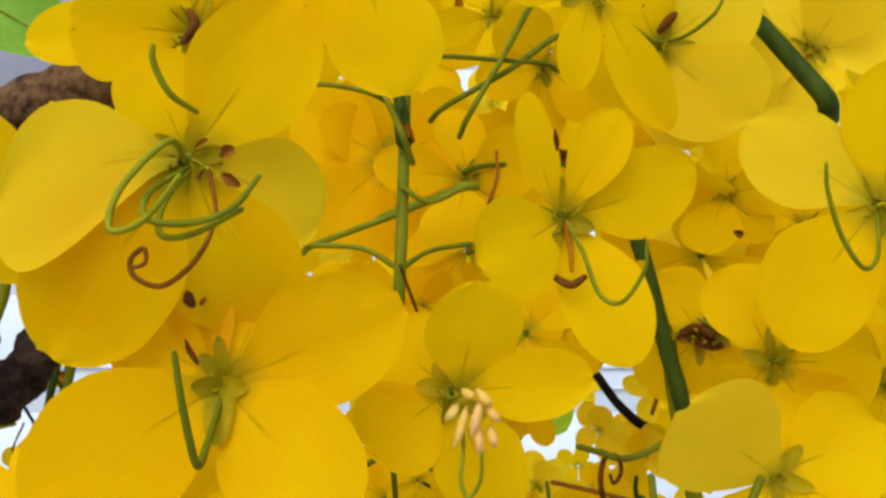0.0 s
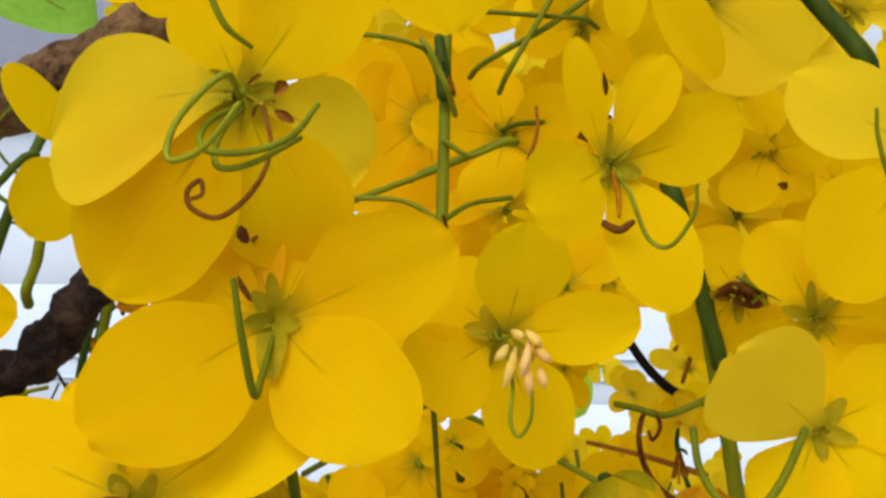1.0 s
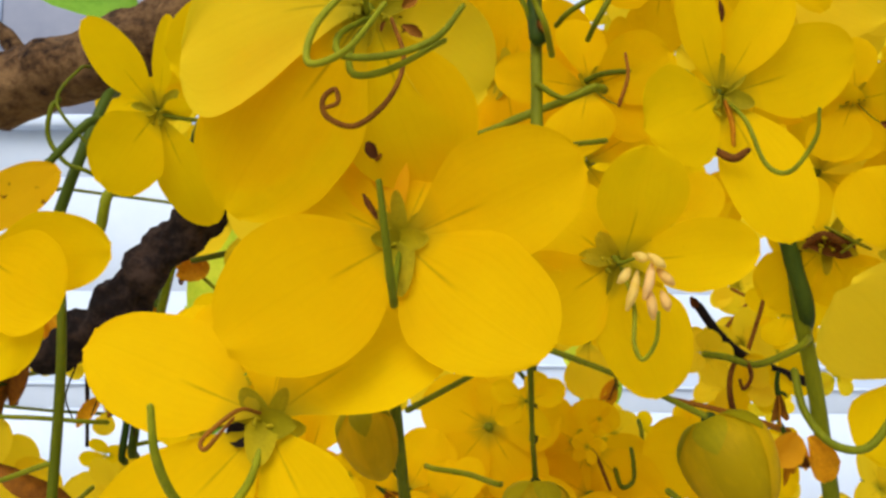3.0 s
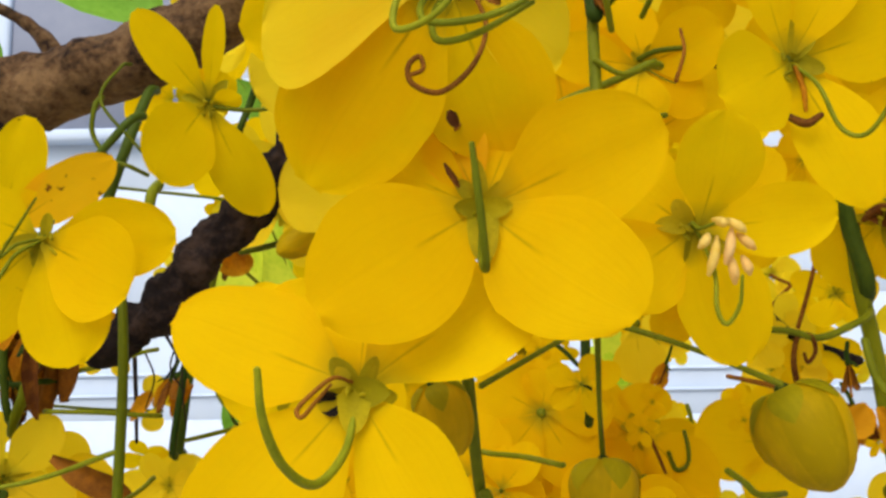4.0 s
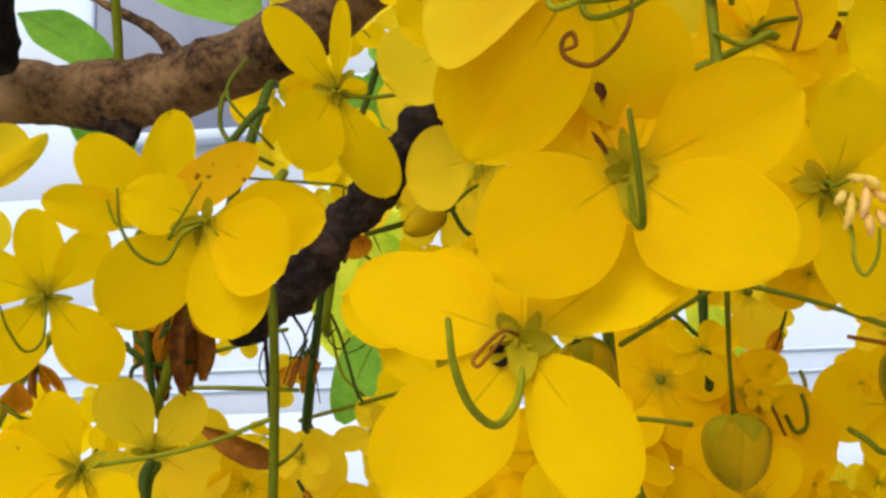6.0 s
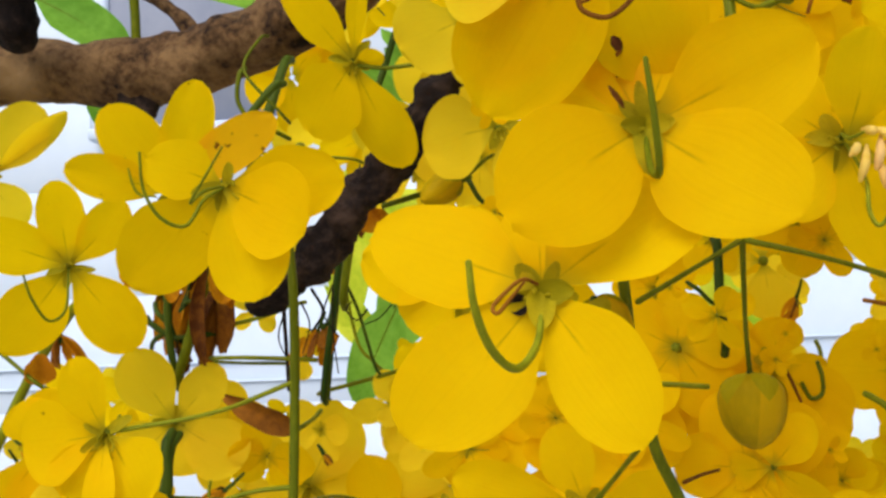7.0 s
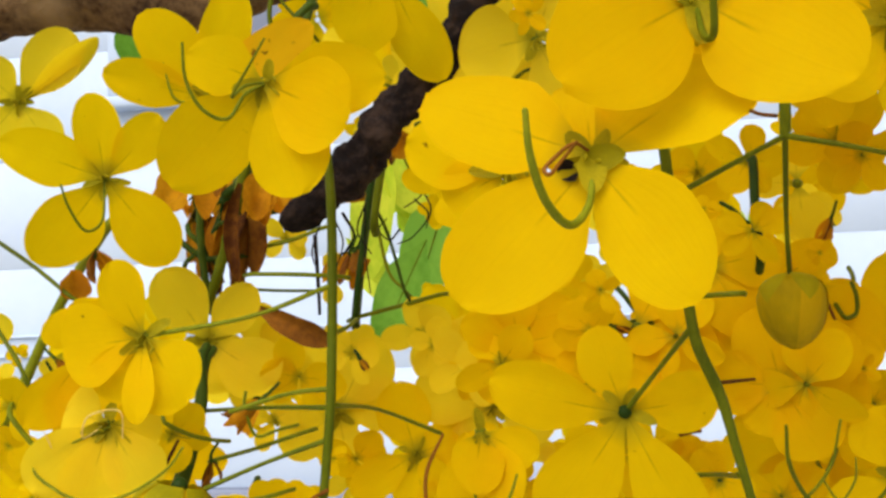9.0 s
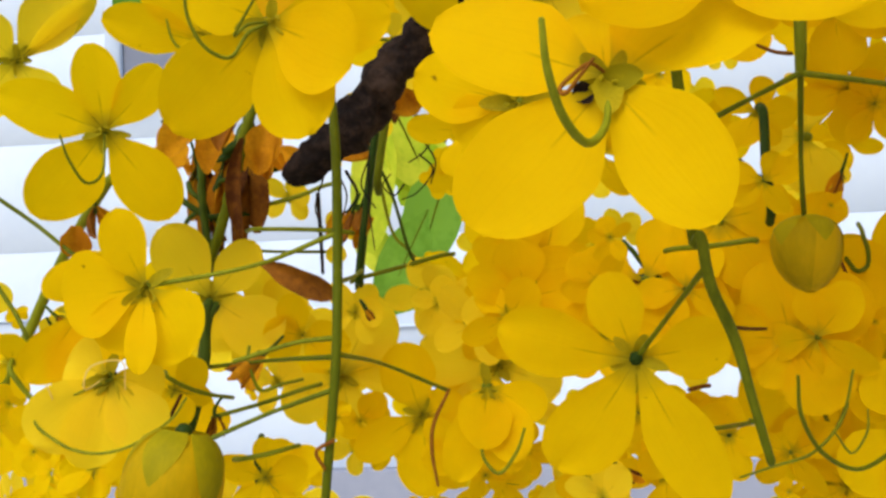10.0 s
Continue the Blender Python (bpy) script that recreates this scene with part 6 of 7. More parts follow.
deep((-0.1470, 0.6049, 1.6689), (0.22, -0.97, -0.03), 0.48, 55, 7)
deep((-0.0892, 0.5024, 1.7716), (0.34, -0.93, 0.15), 0.48, 41, 6)
deep((-0.1318, 0.5957, 1.7362), (0.02, -0.99, -0.16), 0.48, 37, 8)
deep((0.0615, 0.5741, 1.8940), (0.36, -0.81, -0.47), 0.48, 54, 7)
deep((-0.1261, 0.6039, 1.7463), (-0.39, -0.91, 0.16), 0.48, 5, 8)
deep((-0.2019, 0.5909, 1.8667), (-0.24, -0.95, 0.22), 0.48, 53, 7)
deep((-0.1462, 0.6048, 1.5325), (0.29, -0.95, 0.15), 0.48, 54, 6)
deep((-0.0326, 0.5346, 1.9187), (-0.36, -0.92, 0.15), 0.48, 42, 7)
deep((0.0710, 0.5595, 1.6641), (-0.24, -0.96, -0.16), 0.48, 7, 6)
deep((0.0418, 0.5767, 1.8221), (-0.31, -0.91, -0.26), 0.48, 51, 9)
deep((0.0596, 0.5915, 1.5279), (-0.43, -0.89, 0.14), 0.48, 48, 9)
deep((0.1962, 0.4792, 1.6640), (0.32, -0.95, 0.04), 0.48, 15, 8)
deep((0.2106, 0.5329, 1.9151), (0.18, -0.96, 0.22), 0.48, 9, 8)
deep((0.1499, 0.5916, 1.6784), (-0.07, -0.99, 0.11), 0.48, 40, 4)
deep((-0.0462, 0.4716, 1.6829), (0.06, -0.94, -0.33), 0.48, 25, 4)
deep((-0.3368, 0.5960, 1.5289), (0.11, -0.95, -0.30), 0.48, 49, 9)
deep((-0.1406, 0.5227, 1.6056), (-0.20, -0.97, -0.16), 0.48, 3, 6)
deep((-0.1921, 0.4602, 1.5689), (-0.24, -0.97, 0.04), 0.48, 60, 6)
deep((0.1852, 0.5308, 1.6388), (0.17, -0.97, 0.16), 0.48, 47, 7)
deep((0.2539, 0.5526, 1.8110), (-0.35, -0.91, -0.20), 0.48, 58, 5)
deep((-0.0570, 0.6142, 1.8343), (-0.28, -0.94, 0.19), 0.48, 67, 9)
deep((-0.1381, 0.5291, 1.5798), (-0.44, -0.89, -0.10), 0.48, 18, 9)
deep((-0.1346, 0.5775, 1.6663), (-0.13, -0.99, -0.04), 0.48, 25, 6)
deep((0.2530, 0.5727, 1.6991), (-0.39, -0.81, -0.45), 0.48, 27, 4)
deep((0.1002, 0.5336, 1.7765), (0.28, -0.94, -0.18), 0.48, 53, 5)
deep((-0.2045, 0.5789, 1.8152), (-0.20, -0.98, -0.06), 0.48, 28, 6)
deep((0.0932, 0.6093, 1.5207), (-0.39, -0.85, -0.35), 0.48, 9, 7)
deep((-0.2687, 0.5073, 1.6697), (0.10, -0.90, -0.42), 0.48, 64, 7)
deep((0.0497, 0.4929, 1.7501), (0.17, -0.95, 0.25), 0.48, 52, 8)
deep((-0.2699, 0.5221, 1.6017), (0.20, -0.94, -0.29), 0.48, 61, 8)
deep((-0.1998, 0.6022, 1.9057), (-0.42, -0.88, -0.23), 0.48, 28, 9)
deep((-0.1308, 0.5019, 1.8668), (-0.32, -0.92, 0.23), 0.48, 6, 8)
deep((0.0847, 0.6130, 1.5773), (0.07, -1.00, -0.04), 0.48, 52, 4)
deep((0.0807, 0.5969, 1.5265), (-0.28, -0.93, -0.22), 0.48, 24, 4)
leaf((-0.2177, 0.7913, 1.7818), (-0.2116, 0.7984, 1.7332), (-0.37, -0.73, 0.58), 0.0192, LEAF_BRIGHT)
leaf((-0.2330, 0.9084, 1.8444), (-0.2419, 0.9155, 1.7825), (0.30, -0.92, -0.27), 0.0275, LEAF_BRIGHT)
leaf((-0.2253, 0.8262, 1.7463), (-0.2051, 0.8348, 1.6987), (0.44, -0.84, 0.31), 0.0203, LEAF_BRIGHT)
leaf((-0.2259, 0.8803, 1.8638), (-0.2338, 0.8868, 1.8067), (0.29, -0.65, 0.70), 0.0281, LEAF_BRIGHT)
leaf((-0.2362, 0.8086, 1.7488), (-0.1964, 0.8184, 1.7098), (-0.38, -0.91, -0.13), 0.0222, LEAF_BRIGHT)
leaf((-0.1984, 0.8436, 1.7982), (-0.2211, 0.8466, 1.7544), (-0.06, -0.94, 0.33), 0.0211, LEAF_BRIGHT)
leaf((-0.2433, 0.8570, 1.7412), (-0.2021, 0.8673, 1.6998), (0.34, -0.91, -0.25), 0.0296, LEAF_BRIGHT)
leaf((-0.2276, 0.9036, 1.7445), (-0.2244, 0.9116, 1.6868), (0.52, -0.81, 0.27), 0.0236, LEAF_BRIGHT)
leaf((-0.2458, 0.8783, 1.8430), (-0.2143, 0.8853, 1.8183), (-0.02, -0.97, -0.26), 0.0193, LEAF_BRIGHT)
leaf((-0.1549, 0.7727, 1.6961), (-0.1977, 0.7713, 1.6677), (0.41, -0.91, -0.03), 0.0198, LEAF)
leaf((-0.1755, 0.7349, 1.6807), (-0.1428, 0.7420, 1.6561), (0.23, -0.88, -0.42), 0.0161, LEAF)
leaf((-0.1606, 0.7430, 1.7145), (-0.1851, 0.7434, 1.6889), (-0.04, -0.65, 0.76), 0.0172, LEAF)
leaf((-0.1800, 0.8298, 1.8278), (-0.1803, 0.8367, 1.7820), (0.10, -0.93, 0.36), 0.0209, LEAF_BRIGHT)
leaf((-0.1848, 0.8257, 1.8144), (-0.1706, 0.8312, 1.7808), (0.62, -0.77, 0.18), 0.0154, LEAF_BRIGHT)
leaf((-0.1926, 0.8188, 1.8372), (-0.1890, 0.8237, 1.8059), (0.20, -0.90, -0.40), 0.0145, LEAF_BRIGHT)
leaf((-0.1897, 0.8733, 1.8307), (-0.2066, 0.8800, 1.7838), (-0.59, -0.75, -0.31), 0.0236, LEAF_BRIGHT)
leaf((-0.1781, 0.7929, 1.7921), (-0.1838, 0.7991, 1.7499), (-0.16, -0.99, -0.06), 0.0180, LEAF_BRIGHT)
leaf((0.0837, 0.8057, 1.7205), (0.0703, 0.8120, 1.6764), (0.11, -0.86, 0.50), 0.0178, LEAF_BRIGHT)
leaf((0.0961, 0.8810, 1.7303), (0.0760, 0.8851, 1.6992), (0.29, -0.89, -0.34), 0.0161, LEAF_BRIGHT)
leaf((0.0914, 0.8844, 1.7367), (0.0824, 0.8920, 1.6848), (-0.16, -0.91, 0.39), 0.0213, LEAF_BRIGHT)
leaf((0.1032, 0.7954, 1.7168), (0.0739, 0.7988, 1.6887), (0.33, -0.74, 0.59), 0.0164, LEAF_BRIGHT)
leaf((0.0734, 0.8744, 1.7752), (0.0826, 0.8814, 1.7300), (-0.39, -0.92, -0.04), 0.0196, LEAF_BRIGHT)
leaf((0.0816, 0.8068, 1.7622), (0.0729, 0.8103, 1.7281), (0.64, -0.73, -0.24), 0.0152, LEAF_BRIGHT)
leaf((0.0591, 0.8907, 1.7221), (0.0894, 0.8974, 1.6981), (0.65, -0.74, -0.16), 0.0194, LEAF_BRIGHT)
leaf((0.0827, 0.8592, 1.7317), (0.0811, 0.8635, 1.6972), (-0.27, -0.90, -0.33), 0.0146, LEAF_BRIGHT)
leaf((-0.1575, 0.8480, 1.8298), (-0.2067, 0.8448, 1.7965), (0.49, -0.58, 0.65), 0.0276, LEAF_BRIGHT)
leaf((-0.1635, 0.7299, 1.7907), (-0.1495, 0.7347, 1.7590), (0.34, -0.90, 0.27), 0.0146, LEAF_BRIGHT)
leaf((-0.1770, 0.8191, 1.7911), (-0.1927, 0.8207, 1.7530), (0.10, -0.79, 0.60), 0.0199, LEAF_BRIGHT)
leaf((-0.1933, 0.8018, 1.8261), (-0.1730, 0.8076, 1.7937), (0.54, -0.64, 0.55), 0.0184, LEAF_BRIGHT)
leaf((-0.1707, 0.7274, 1.9287), (-0.1579, 0.7307, 1.9125), (-0.23, -0.95, 0.23), 0.0086, LEAF)
leaf((-0.1736, 0.7463, 1.9022), (-0.1921, 0.7467, 1.8917), (-0.44, -0.83, -0.33), 0.0084, LEAF)
leaf((-0.1512, 0.6832, 1.8660), (-0.1526, 0.6866, 1.8434), (-0.10, -0.91, 0.39), 0.0096, LEAF)
leaf((-0.1620, 0.6887, 1.8955), (-0.1702, 0.6910, 1.8767), (0.36, -0.93, 0.02), 0.0092, LEAF)
leaf((-0.3071, 0.5630, 1.8529), (-0.3030, 0.5677, 1.8207), (0.48, -0.81, 0.34), 0.0139, LEAF)
leaf((-0.3028, 0.5706, 1.8466), (-0.2941, 0.5750, 1.8208), (0.06, -0.99, -0.13), 0.0128, LEAF)
withered((-0.1895, 0.2757, 1.6815), (-0.1856, 0.2779, 1.6685), 0)
withered((-0.1574, 0.3119, 1.7056), (-0.1580, 0.3158, 1.6752), 1)
withered((-0.1749, 0.3157, 1.6997), (-0.1721, 0.3191, 1.6763), 1)
withered((-0.1651, 0.3121, 1.6970), (-0.1700, 0.3143, 1.6760), 0)
withered((-0.1677, 0.3089, 1.6807), (-0.1641, 0.3108, 1.6689), 1)
withered((-0.1229, 0.3237, 1.6849), (-0.1279, 0.3247, 1.6732), 0)
withered((-0.1258, 0.3236, 1.6832), (-0.1313, 0.3244, 1.6727), 0)
withered((-0.1358, 0.2598, 1.6387), (-0.1461, 0.2592, 1.6306), 0)
withered((-0.1845, 0.3177, 1.7082), (-0.1804, 0.3195, 1.6952), 0)
withered((-0.1521, 0.3169, 1.7079), (-0.1487, 0.3189, 1.6922), 0)
withered((-0.1560, 0.3116, 1.7053), (-0.1638, 0.3139, 1.6707), 1)
withered((-0.1495, 0.2595, 1.6232), (-0.1499, 0.2603, 1.6145), 1)
withered((-0.1755, 0.3191, 1.7061), (-0.1734, 0.3209, 1.6898), 0)
withered((-0.1152, 0.3487, 1.7343), (-0.1134, 0.3508, 1.7196), 0)
withered((-0.1121, 0.3440, 1.7265), (-0.1097, 0.3457, 1.7139), 0)
withered((-0.1361, 0.3462, 1.7069), (-0.1213, 0.3462, 1.7084), 0)
withered((-0.1051, 0.2392, 1.6484), (-0.1033, 0.2399, 1.6449), 1)
withered((-0.0079, 0.2073, 1.7553), (-0.0062, 0.2080, 1.7505), 1)
withered((0.0289, 0.2846, 1.7710), (0.0258, 0.2857, 1.7623), 1)
withered((-0.0560, 0.2941, 1.6007), (-0.0565, 0.2951, 1.5898), 0)
withered((-0.0458, 0.2951, 1.6035), (-0.0401, 0.2964, 1.5983), 1)
withered((-0.1976, 0.2693, 1.6455), (-0.1927, 0.2712, 1.6359), 0)
withered((0.0376, 0.2084, 1.6809), (0.0387, 0.2095, 1.6736), 1)
withered((0.0421, 0.2199, 1.6723), (0.0454, 0.2214, 1.6628), 0)
withered((0.0215, 0.3084, 1.6854), (0.0180, 0.3097, 1.6765), 0)
withered((-0.0433, 0.2863, 1.6550), (-0.0381, 0.2873, 1.6517), 1)
withered((0.0042, 0.2869, 1.8139), (0.0059, 0.2883, 1.8045), 0)
withered((-0.2036, 0.2802, 1.6512), (-0.1965, 0.2817, 1.6448), 0)
withered((-0.0070, 0.2986, 1.6711), (-0.0016, 0.2997, 1.6677), 1)
withered((-0.0127, 0.3098, 1.6699), (-0.0048, 0.3103, 1.6684), 1)
stalk([(-0.0093, 0.2097, 1.7638), (-0.0086, 0.2095, 1.7577), (-0.0079, 0.2093, 1.7517)], [0.00105, 0.00196], STEM_DARK, name="node")
stalk([(-0.1577, 0.2742, 1.6493), (-0.1571, 0.2733, 1.6385), (-0.1593, 0.2713, 1.6249), (-0.1616, 0.2689, 1.6147)], [0.00140, 0.00196], STEM_DARK)
stalk([(-0.1515, 0.2694, 1.6226), (-0.1409, 0.2706, 1.6252), (-0.1296, 0.2717, 1.6286)], [0.00060, 0.00060], STEM)
stalk([(-0.1461, 0.2713, 1.6108), (-0.1408, 0.2719, 1.6116), (-0.1363, 0.2724, 1.6126)], [0.00075, 0.00060], STEM)
stalk([(-0.1606, 0.2571, 1.6330), (-0.1568, 0.2630, 1.6298), (-0.1528, 0.2688, 1.6279)], [0.00058, 0.00060], STEM)
stalk([(-0.1402, 0.2594, 1.6367), (-0.1377, 0.2605, 1.6293), (-0.1319, 0.2611, 1.6306)], [0.00044, 0.00044], STEM)
stalk([(-0.1657, 0.2581, 1.6158), (-0.1611, 0.2580, 1.6229), (-0.1579, 0.2579, 1.6286)], [0.00058, 0.00044], BROWN)
stalk([(-0.1485, 0.2912, 1.6107), (-0.1483, 0.2925, 1.5978), (-0.1471, 0.2934, 1.5897)], [0.00097, 0.00129], STEM_DARK)
stalk([(-0.1109, 0.2285, 1.6187), (-0.1148, 0.2282, 1.6163), (-0.1131, 0.2288, 1.6124)], [0.00050, 0.00038], BROWN)
stalk([(-0.0294, 0.2714, 1.6618), (-0.0219, 0.2623, 1.6613), (-0.0154, 0.2430, 1.6605)], [0.00073, 0.00065], STEM)
stalk([(-0.0232, 0.2869, 1.6144), (-0.0198, 0.2669, 1.6166), (-0.0205, 0.2259, 1.6206)], [0.00075, 0.00047], STEM)
stalk([(-0.0262, 0.2957, 1.6246), (-0.0231, 0.2960, 1.6253), (-0.0207, 0.2963, 1.6255)], [0.00063, 0.00063], BROWN)
stalk([(-0.0231, 0.2236, 1.6405), (-0.0164, 0.2448, 1.6403), (-0.0114, 0.2556, 1.6403)], [0.00047, 0.00040], BROWN)
stalk([(-0.0004, 0.3076, 1.6407), (0.0077, 0.3085, 1.6420), (0.0110, 0.3088, 1.6438)], [0.00065, 0.00065], STEM_DARK)
stalk([(0.0206, 0.3084, 1.6604), (0.0210, 0.2988, 1.6557), (0.0242, 0.2991, 1.6571), (0.0244, 0.2987, 1.6618)], [0.00065, 0.00063], STEM)
stalk([(-0.0420, 0.3003, 1.6601), (-0.0389, 0.3010, 1.6568), (-0.0332, 0.3016, 1.6582)], [0.00065, 0.00048], STEM_DARK)
another((-0.0418, 0.1906, 1.7187), (0.04, -0.97, -0.25), 0.41, 20, 6)
another((-0.0236, 0.2026, 1.7118), (-0.05, -0.98, -0.20), 0.46, 7, 6)
another((-0.0428, 0.1749, 1.7132), (0.24, -0.97, -0.07), 0.36, 25, 6)
another((-0.0579, 0.1892, 1.6853), (0.05, -0.99, -0.14), 0.46, 44, 6)
another((-0.0414, 0.2033, 1.6703), (-0.03, -1.00, -0.06), 0.48, 66, 6)
another((-0.0474, 0.2386, 1.6623), (-0.03, -0.99, -0.10), 0.55, 24, 6)
another((-0.0741, 0.2772, 1.6462), (0.07, -1.00, -0.03), 0.64, 67, 0)
another((-0.1533, 0.3172, 1.6503), (0.29, -0.96, -0.04), 0.75, 39, 1)
another((-0.1665, 0.3523, 1.6891), (0.59, -0.80, -0.13), 0.37, 22, 8)
another((-0.1541, 0.3496, 1.6922), (0.28, -0.95, -0.09), 0.38, 13, 1)
stalk([(-0.0980, 0.2571, 1.7485), (-0.0902, 0.2575, 1.7474), (-0.0810, 0.2577, 1.7477)], [0.00056, 0.00056], STEM, name="pedicel")
stalk([(-0.0920, 0.2879, 1.7672), (-0.0956, 0.2891, 1.7577), (-0.0982, 0.2899, 1.7513)], [0.00113, 0.00097], STEM_DARK)
stalk([(-0.1937, 0.3348, 1.8157), (-0.1936, 0.3372, 1.8004), (-0.1936, 0.3389, 1.7889)], [0.00175, 0.00175], STEM)
shred((0.0331, 0.2619, 1.7044), (0.0345, 0.2623, 1.7016), (0.00, -0.99, -0.14), 0.0022, BROWN)
shred((0.0554, 0.1976, 1.7311), (0.0572, 0.1977, 1.7303), (0.00, -0.99, -0.14), 0.0015, BROWN)
shred((-0.0353, 0.1597, 1.7110), (-0.0345, 0.1601, 1.7080), (0.05, -0.99, -0.15), 0.0012, BROWN)
another((0.1124, 0.5042, 1.7191), (-0.25, -0.97, -0.07), 0.73, 6, 1)
another((0.1082, 0.5023, 1.7337), (-0.07, -0.99, -0.09), 0.62, 11, 1)
another((0.1304, 0.5262, 1.7067), (-0.27, -0.96, 0.13), 0.65, 50, 1)
another((0.1042, 0.4535, 1.7205), (0.11, -0.99, -0.07), 0.47, 72, 5)
another((0.1368, 0.5089, 1.7191), (-0.32, -0.94, -0.09), 0.62, 12, 1)
another((0.1285, 0.5110, 1.7032), (-0.30, -0.95, -0.06), 0.52, 3, 5)
stalk([(0.0960, 0.4229, 1.7227), (0.0871, 0.4239, 1.7136), (0.0793, 0.4250, 1.7045)], [0.00068, 0.00091], BROWN)
stalk([(0.0847, 0.4226, 1.7236), (0.0915, 0.4231, 1.7204), (0.0995, 0.4236, 1.7171)], [0.00068, 0.00068], BROWN)
another((-0.0613, 0.2340, 1.7283), (0.06, -0.96, -0.28), 0.49, 38, 6)
another((-0.0590, 0.1977, 1.6968), (0.06, -0.98, -0.19), 0.37, 17, 6)
another((0.0034, 0.3318, 1.6599), (-0.15, -0.99, -0.01), 0.55, 43, 6)
stalk([(-0.0978, 0.2921, 1.7166), (-0.0831, 0.2835, 1.7183), (-0.0705, 0.2746, 1.7200)], [0.00084, 0.00094], STEM, label="green stalk with a bare calyx at its end")
stalk([(-0.0706, 0.2747, 1.7189), (-0.0676, 0.2738, 1.7133), (-0.0626, 0.2728, 1.7096)], [0.00078, 0.00062], STEM_DARK)
stalk([(-0.1515, 0.3015, 1.7130), (-0.1568, 0.3029, 1.6974), (-0.1615, 0.3044, 1.6819), (-0.1660, 0.3055, 1.6695)], [0.0013, 0.0018, 0.0017, 0.0012], STEM, rough=0.3)
stalk([(-0.1672, 0.3005, 1.7120), (-0.1680, 0.3017, 1.6961), (-0.1681, 0.3036, 1.6821), (-0.1669, 0.3051, 1.6717)], [0.0010, 0.0014, 0.0012, 0.0010], STEM_DARK, rough=0.3)
stalk([(-0.1754, 0.3072, 1.6863), (-0.1686, 0.3086, 1.6816), (-0.1615, 0.3094, 1.6822)], [0.00107, 0.00089], STEM_DARK)
stalk([(-0.1734, 0.3070, 1.6897), (-0.1701, 0.3080, 1.6852), (-0.1748, 0.3080, 1.6809)], [0.00089, 0.00071], STEM_DARK)
stalk([(-0.1626, 0.3079, 1.6928), (-0.1553, 0.3136, 1.6948), (-0.1422, 0.3197, 1.6984)], [0.00071, 0.00073], STEM_DARK)
flower((-0.0637, 0.1762, 1.6802), (0.07, -0.98, -0.17), [(164, 19.3, 12.6, -6), (-154, 13.1, 11.6, -13), (79, 15.2, 11.1, -23), (-39, 16.9, 10.2, -28), (112, 14.8, 10.1, -24)], label="golden blossom half hidden behind a larger one")
another((0.0561, 0.3063, 1.6846), (-0.24, -0.97, 0.00), 0.44, 33, 1)
another((0.0639, 0.2694, 1.7360), (-0.29, -0.94, -0.18), 0.62, 66, 1)
another((0.0145, 0.2581, 1.7405), (-0.12, -0.97, -0.21), 0.46, 2, 6)
another((0.0296, 0.2505, 1.7232), (-0.19, -0.97, -0.15), 0.47, 36, 6)
another((-0.0046, 0.2669, 1.7489), (-0.05, -0.97, -0.23), 0.50, 60, 6)
another((0.0824, 0.2892, 1.7407), (-0.32, -0.93, -0.18), 0.66, 9, 1)
another((-0.0049, 0.3085, 1.6662), (-0.02, -1.00, 0.06), 0.36, 53, 8)
stalk([(-0.1000, 0.2985, 1.6955), (-0.0961, 0.2993, 1.6907), (-0.1010, 0.3001, 1.6845), (-0.1058, 0.3003, 1.6825)], [0.00029, 0.00019], BARK_DARK, label="thin dark dried root thread under the branch")
stalk([(-0.0984, 0.2979, 1.6994), (-0.0953, 0.2990, 1.6931), (-0.0970, 0.2999, 1.6868)], [0.00029, 0.00019], BARK_DARK, label="thin dark dried root thread under the branch")
stalk([(-0.1151, 0.2984, 1.6933), (-0.1158, 0.3003, 1.6808), (-0.1148, 0.3022, 1.6682)], [0.00029, 0.00019], BARK_DARK, label="thin dark dried root thread under the branch")
stalk([(-0.0943, 0.2976, 1.7025), (-0.0984, 0.2984, 1.6962), (-0.1032, 0.2987, 1.6932)], [0.00029, 0.00019], BARK_DARK, label="thin dark dried root thread under the branch")
stalk([(-0.1049, 0.2996, 1.6869), (-0.1082, 0.3000, 1.6838), (-0.1113, 0.2994, 1.6870), (-0.1088, 0.2990, 1.6901)], [0.00029, 0.00019], BARK_DARK, label="thin dark dried root thread under the branch")
stalk([(-0.1249, 0.2825, 1.6878), (-0.1278, 0.2833, 1.6791), (-0.1258, 0.2844, 1.6726)], [0.00029, 0.00019], BARK_DARK, label="thin dark dried root thread under the branch")
stalk([(-0.1209, 0.2829, 1.6884), (-0.1188, 0.2840, 1.6819), (-0.1212, 0.2848, 1.6740)], [0.00029, 0.00019], BARK_DARK, label="thin dark dried root thread under the branch")
stalk([(-0.1118, 0.2834, 1.6929), (-0.1146, 0.2841, 1.6850), (-0.1110, 0.2854, 1.6784)], [0.00029, 0.00019], BARK_DARK, label="thin dark dried root thread under the branch")
shred((-0.1787, 0.3084, 1.7079), (-0.1800, 0.3092, 1.6973), (0.17, -0.98, 0.04), 0.0110, ORANGE, "papery orange withered petal hanging among the stems")
shred((-0.1507, 0.3122, 1.7060), (-0.1502, 0.3135, 1.6931), (-0.32, -0.94, -0.12), 0.0117, ORANGE, "papery orange withered petal hanging among the stems")
shred((-0.1478, 0.3179, 1.7038), (-0.1428, 0.3192, 1.6968), (0.06, -0.98, 0.17), 0.0090, ORANGE, "papery orange withered petal hanging among the stems")
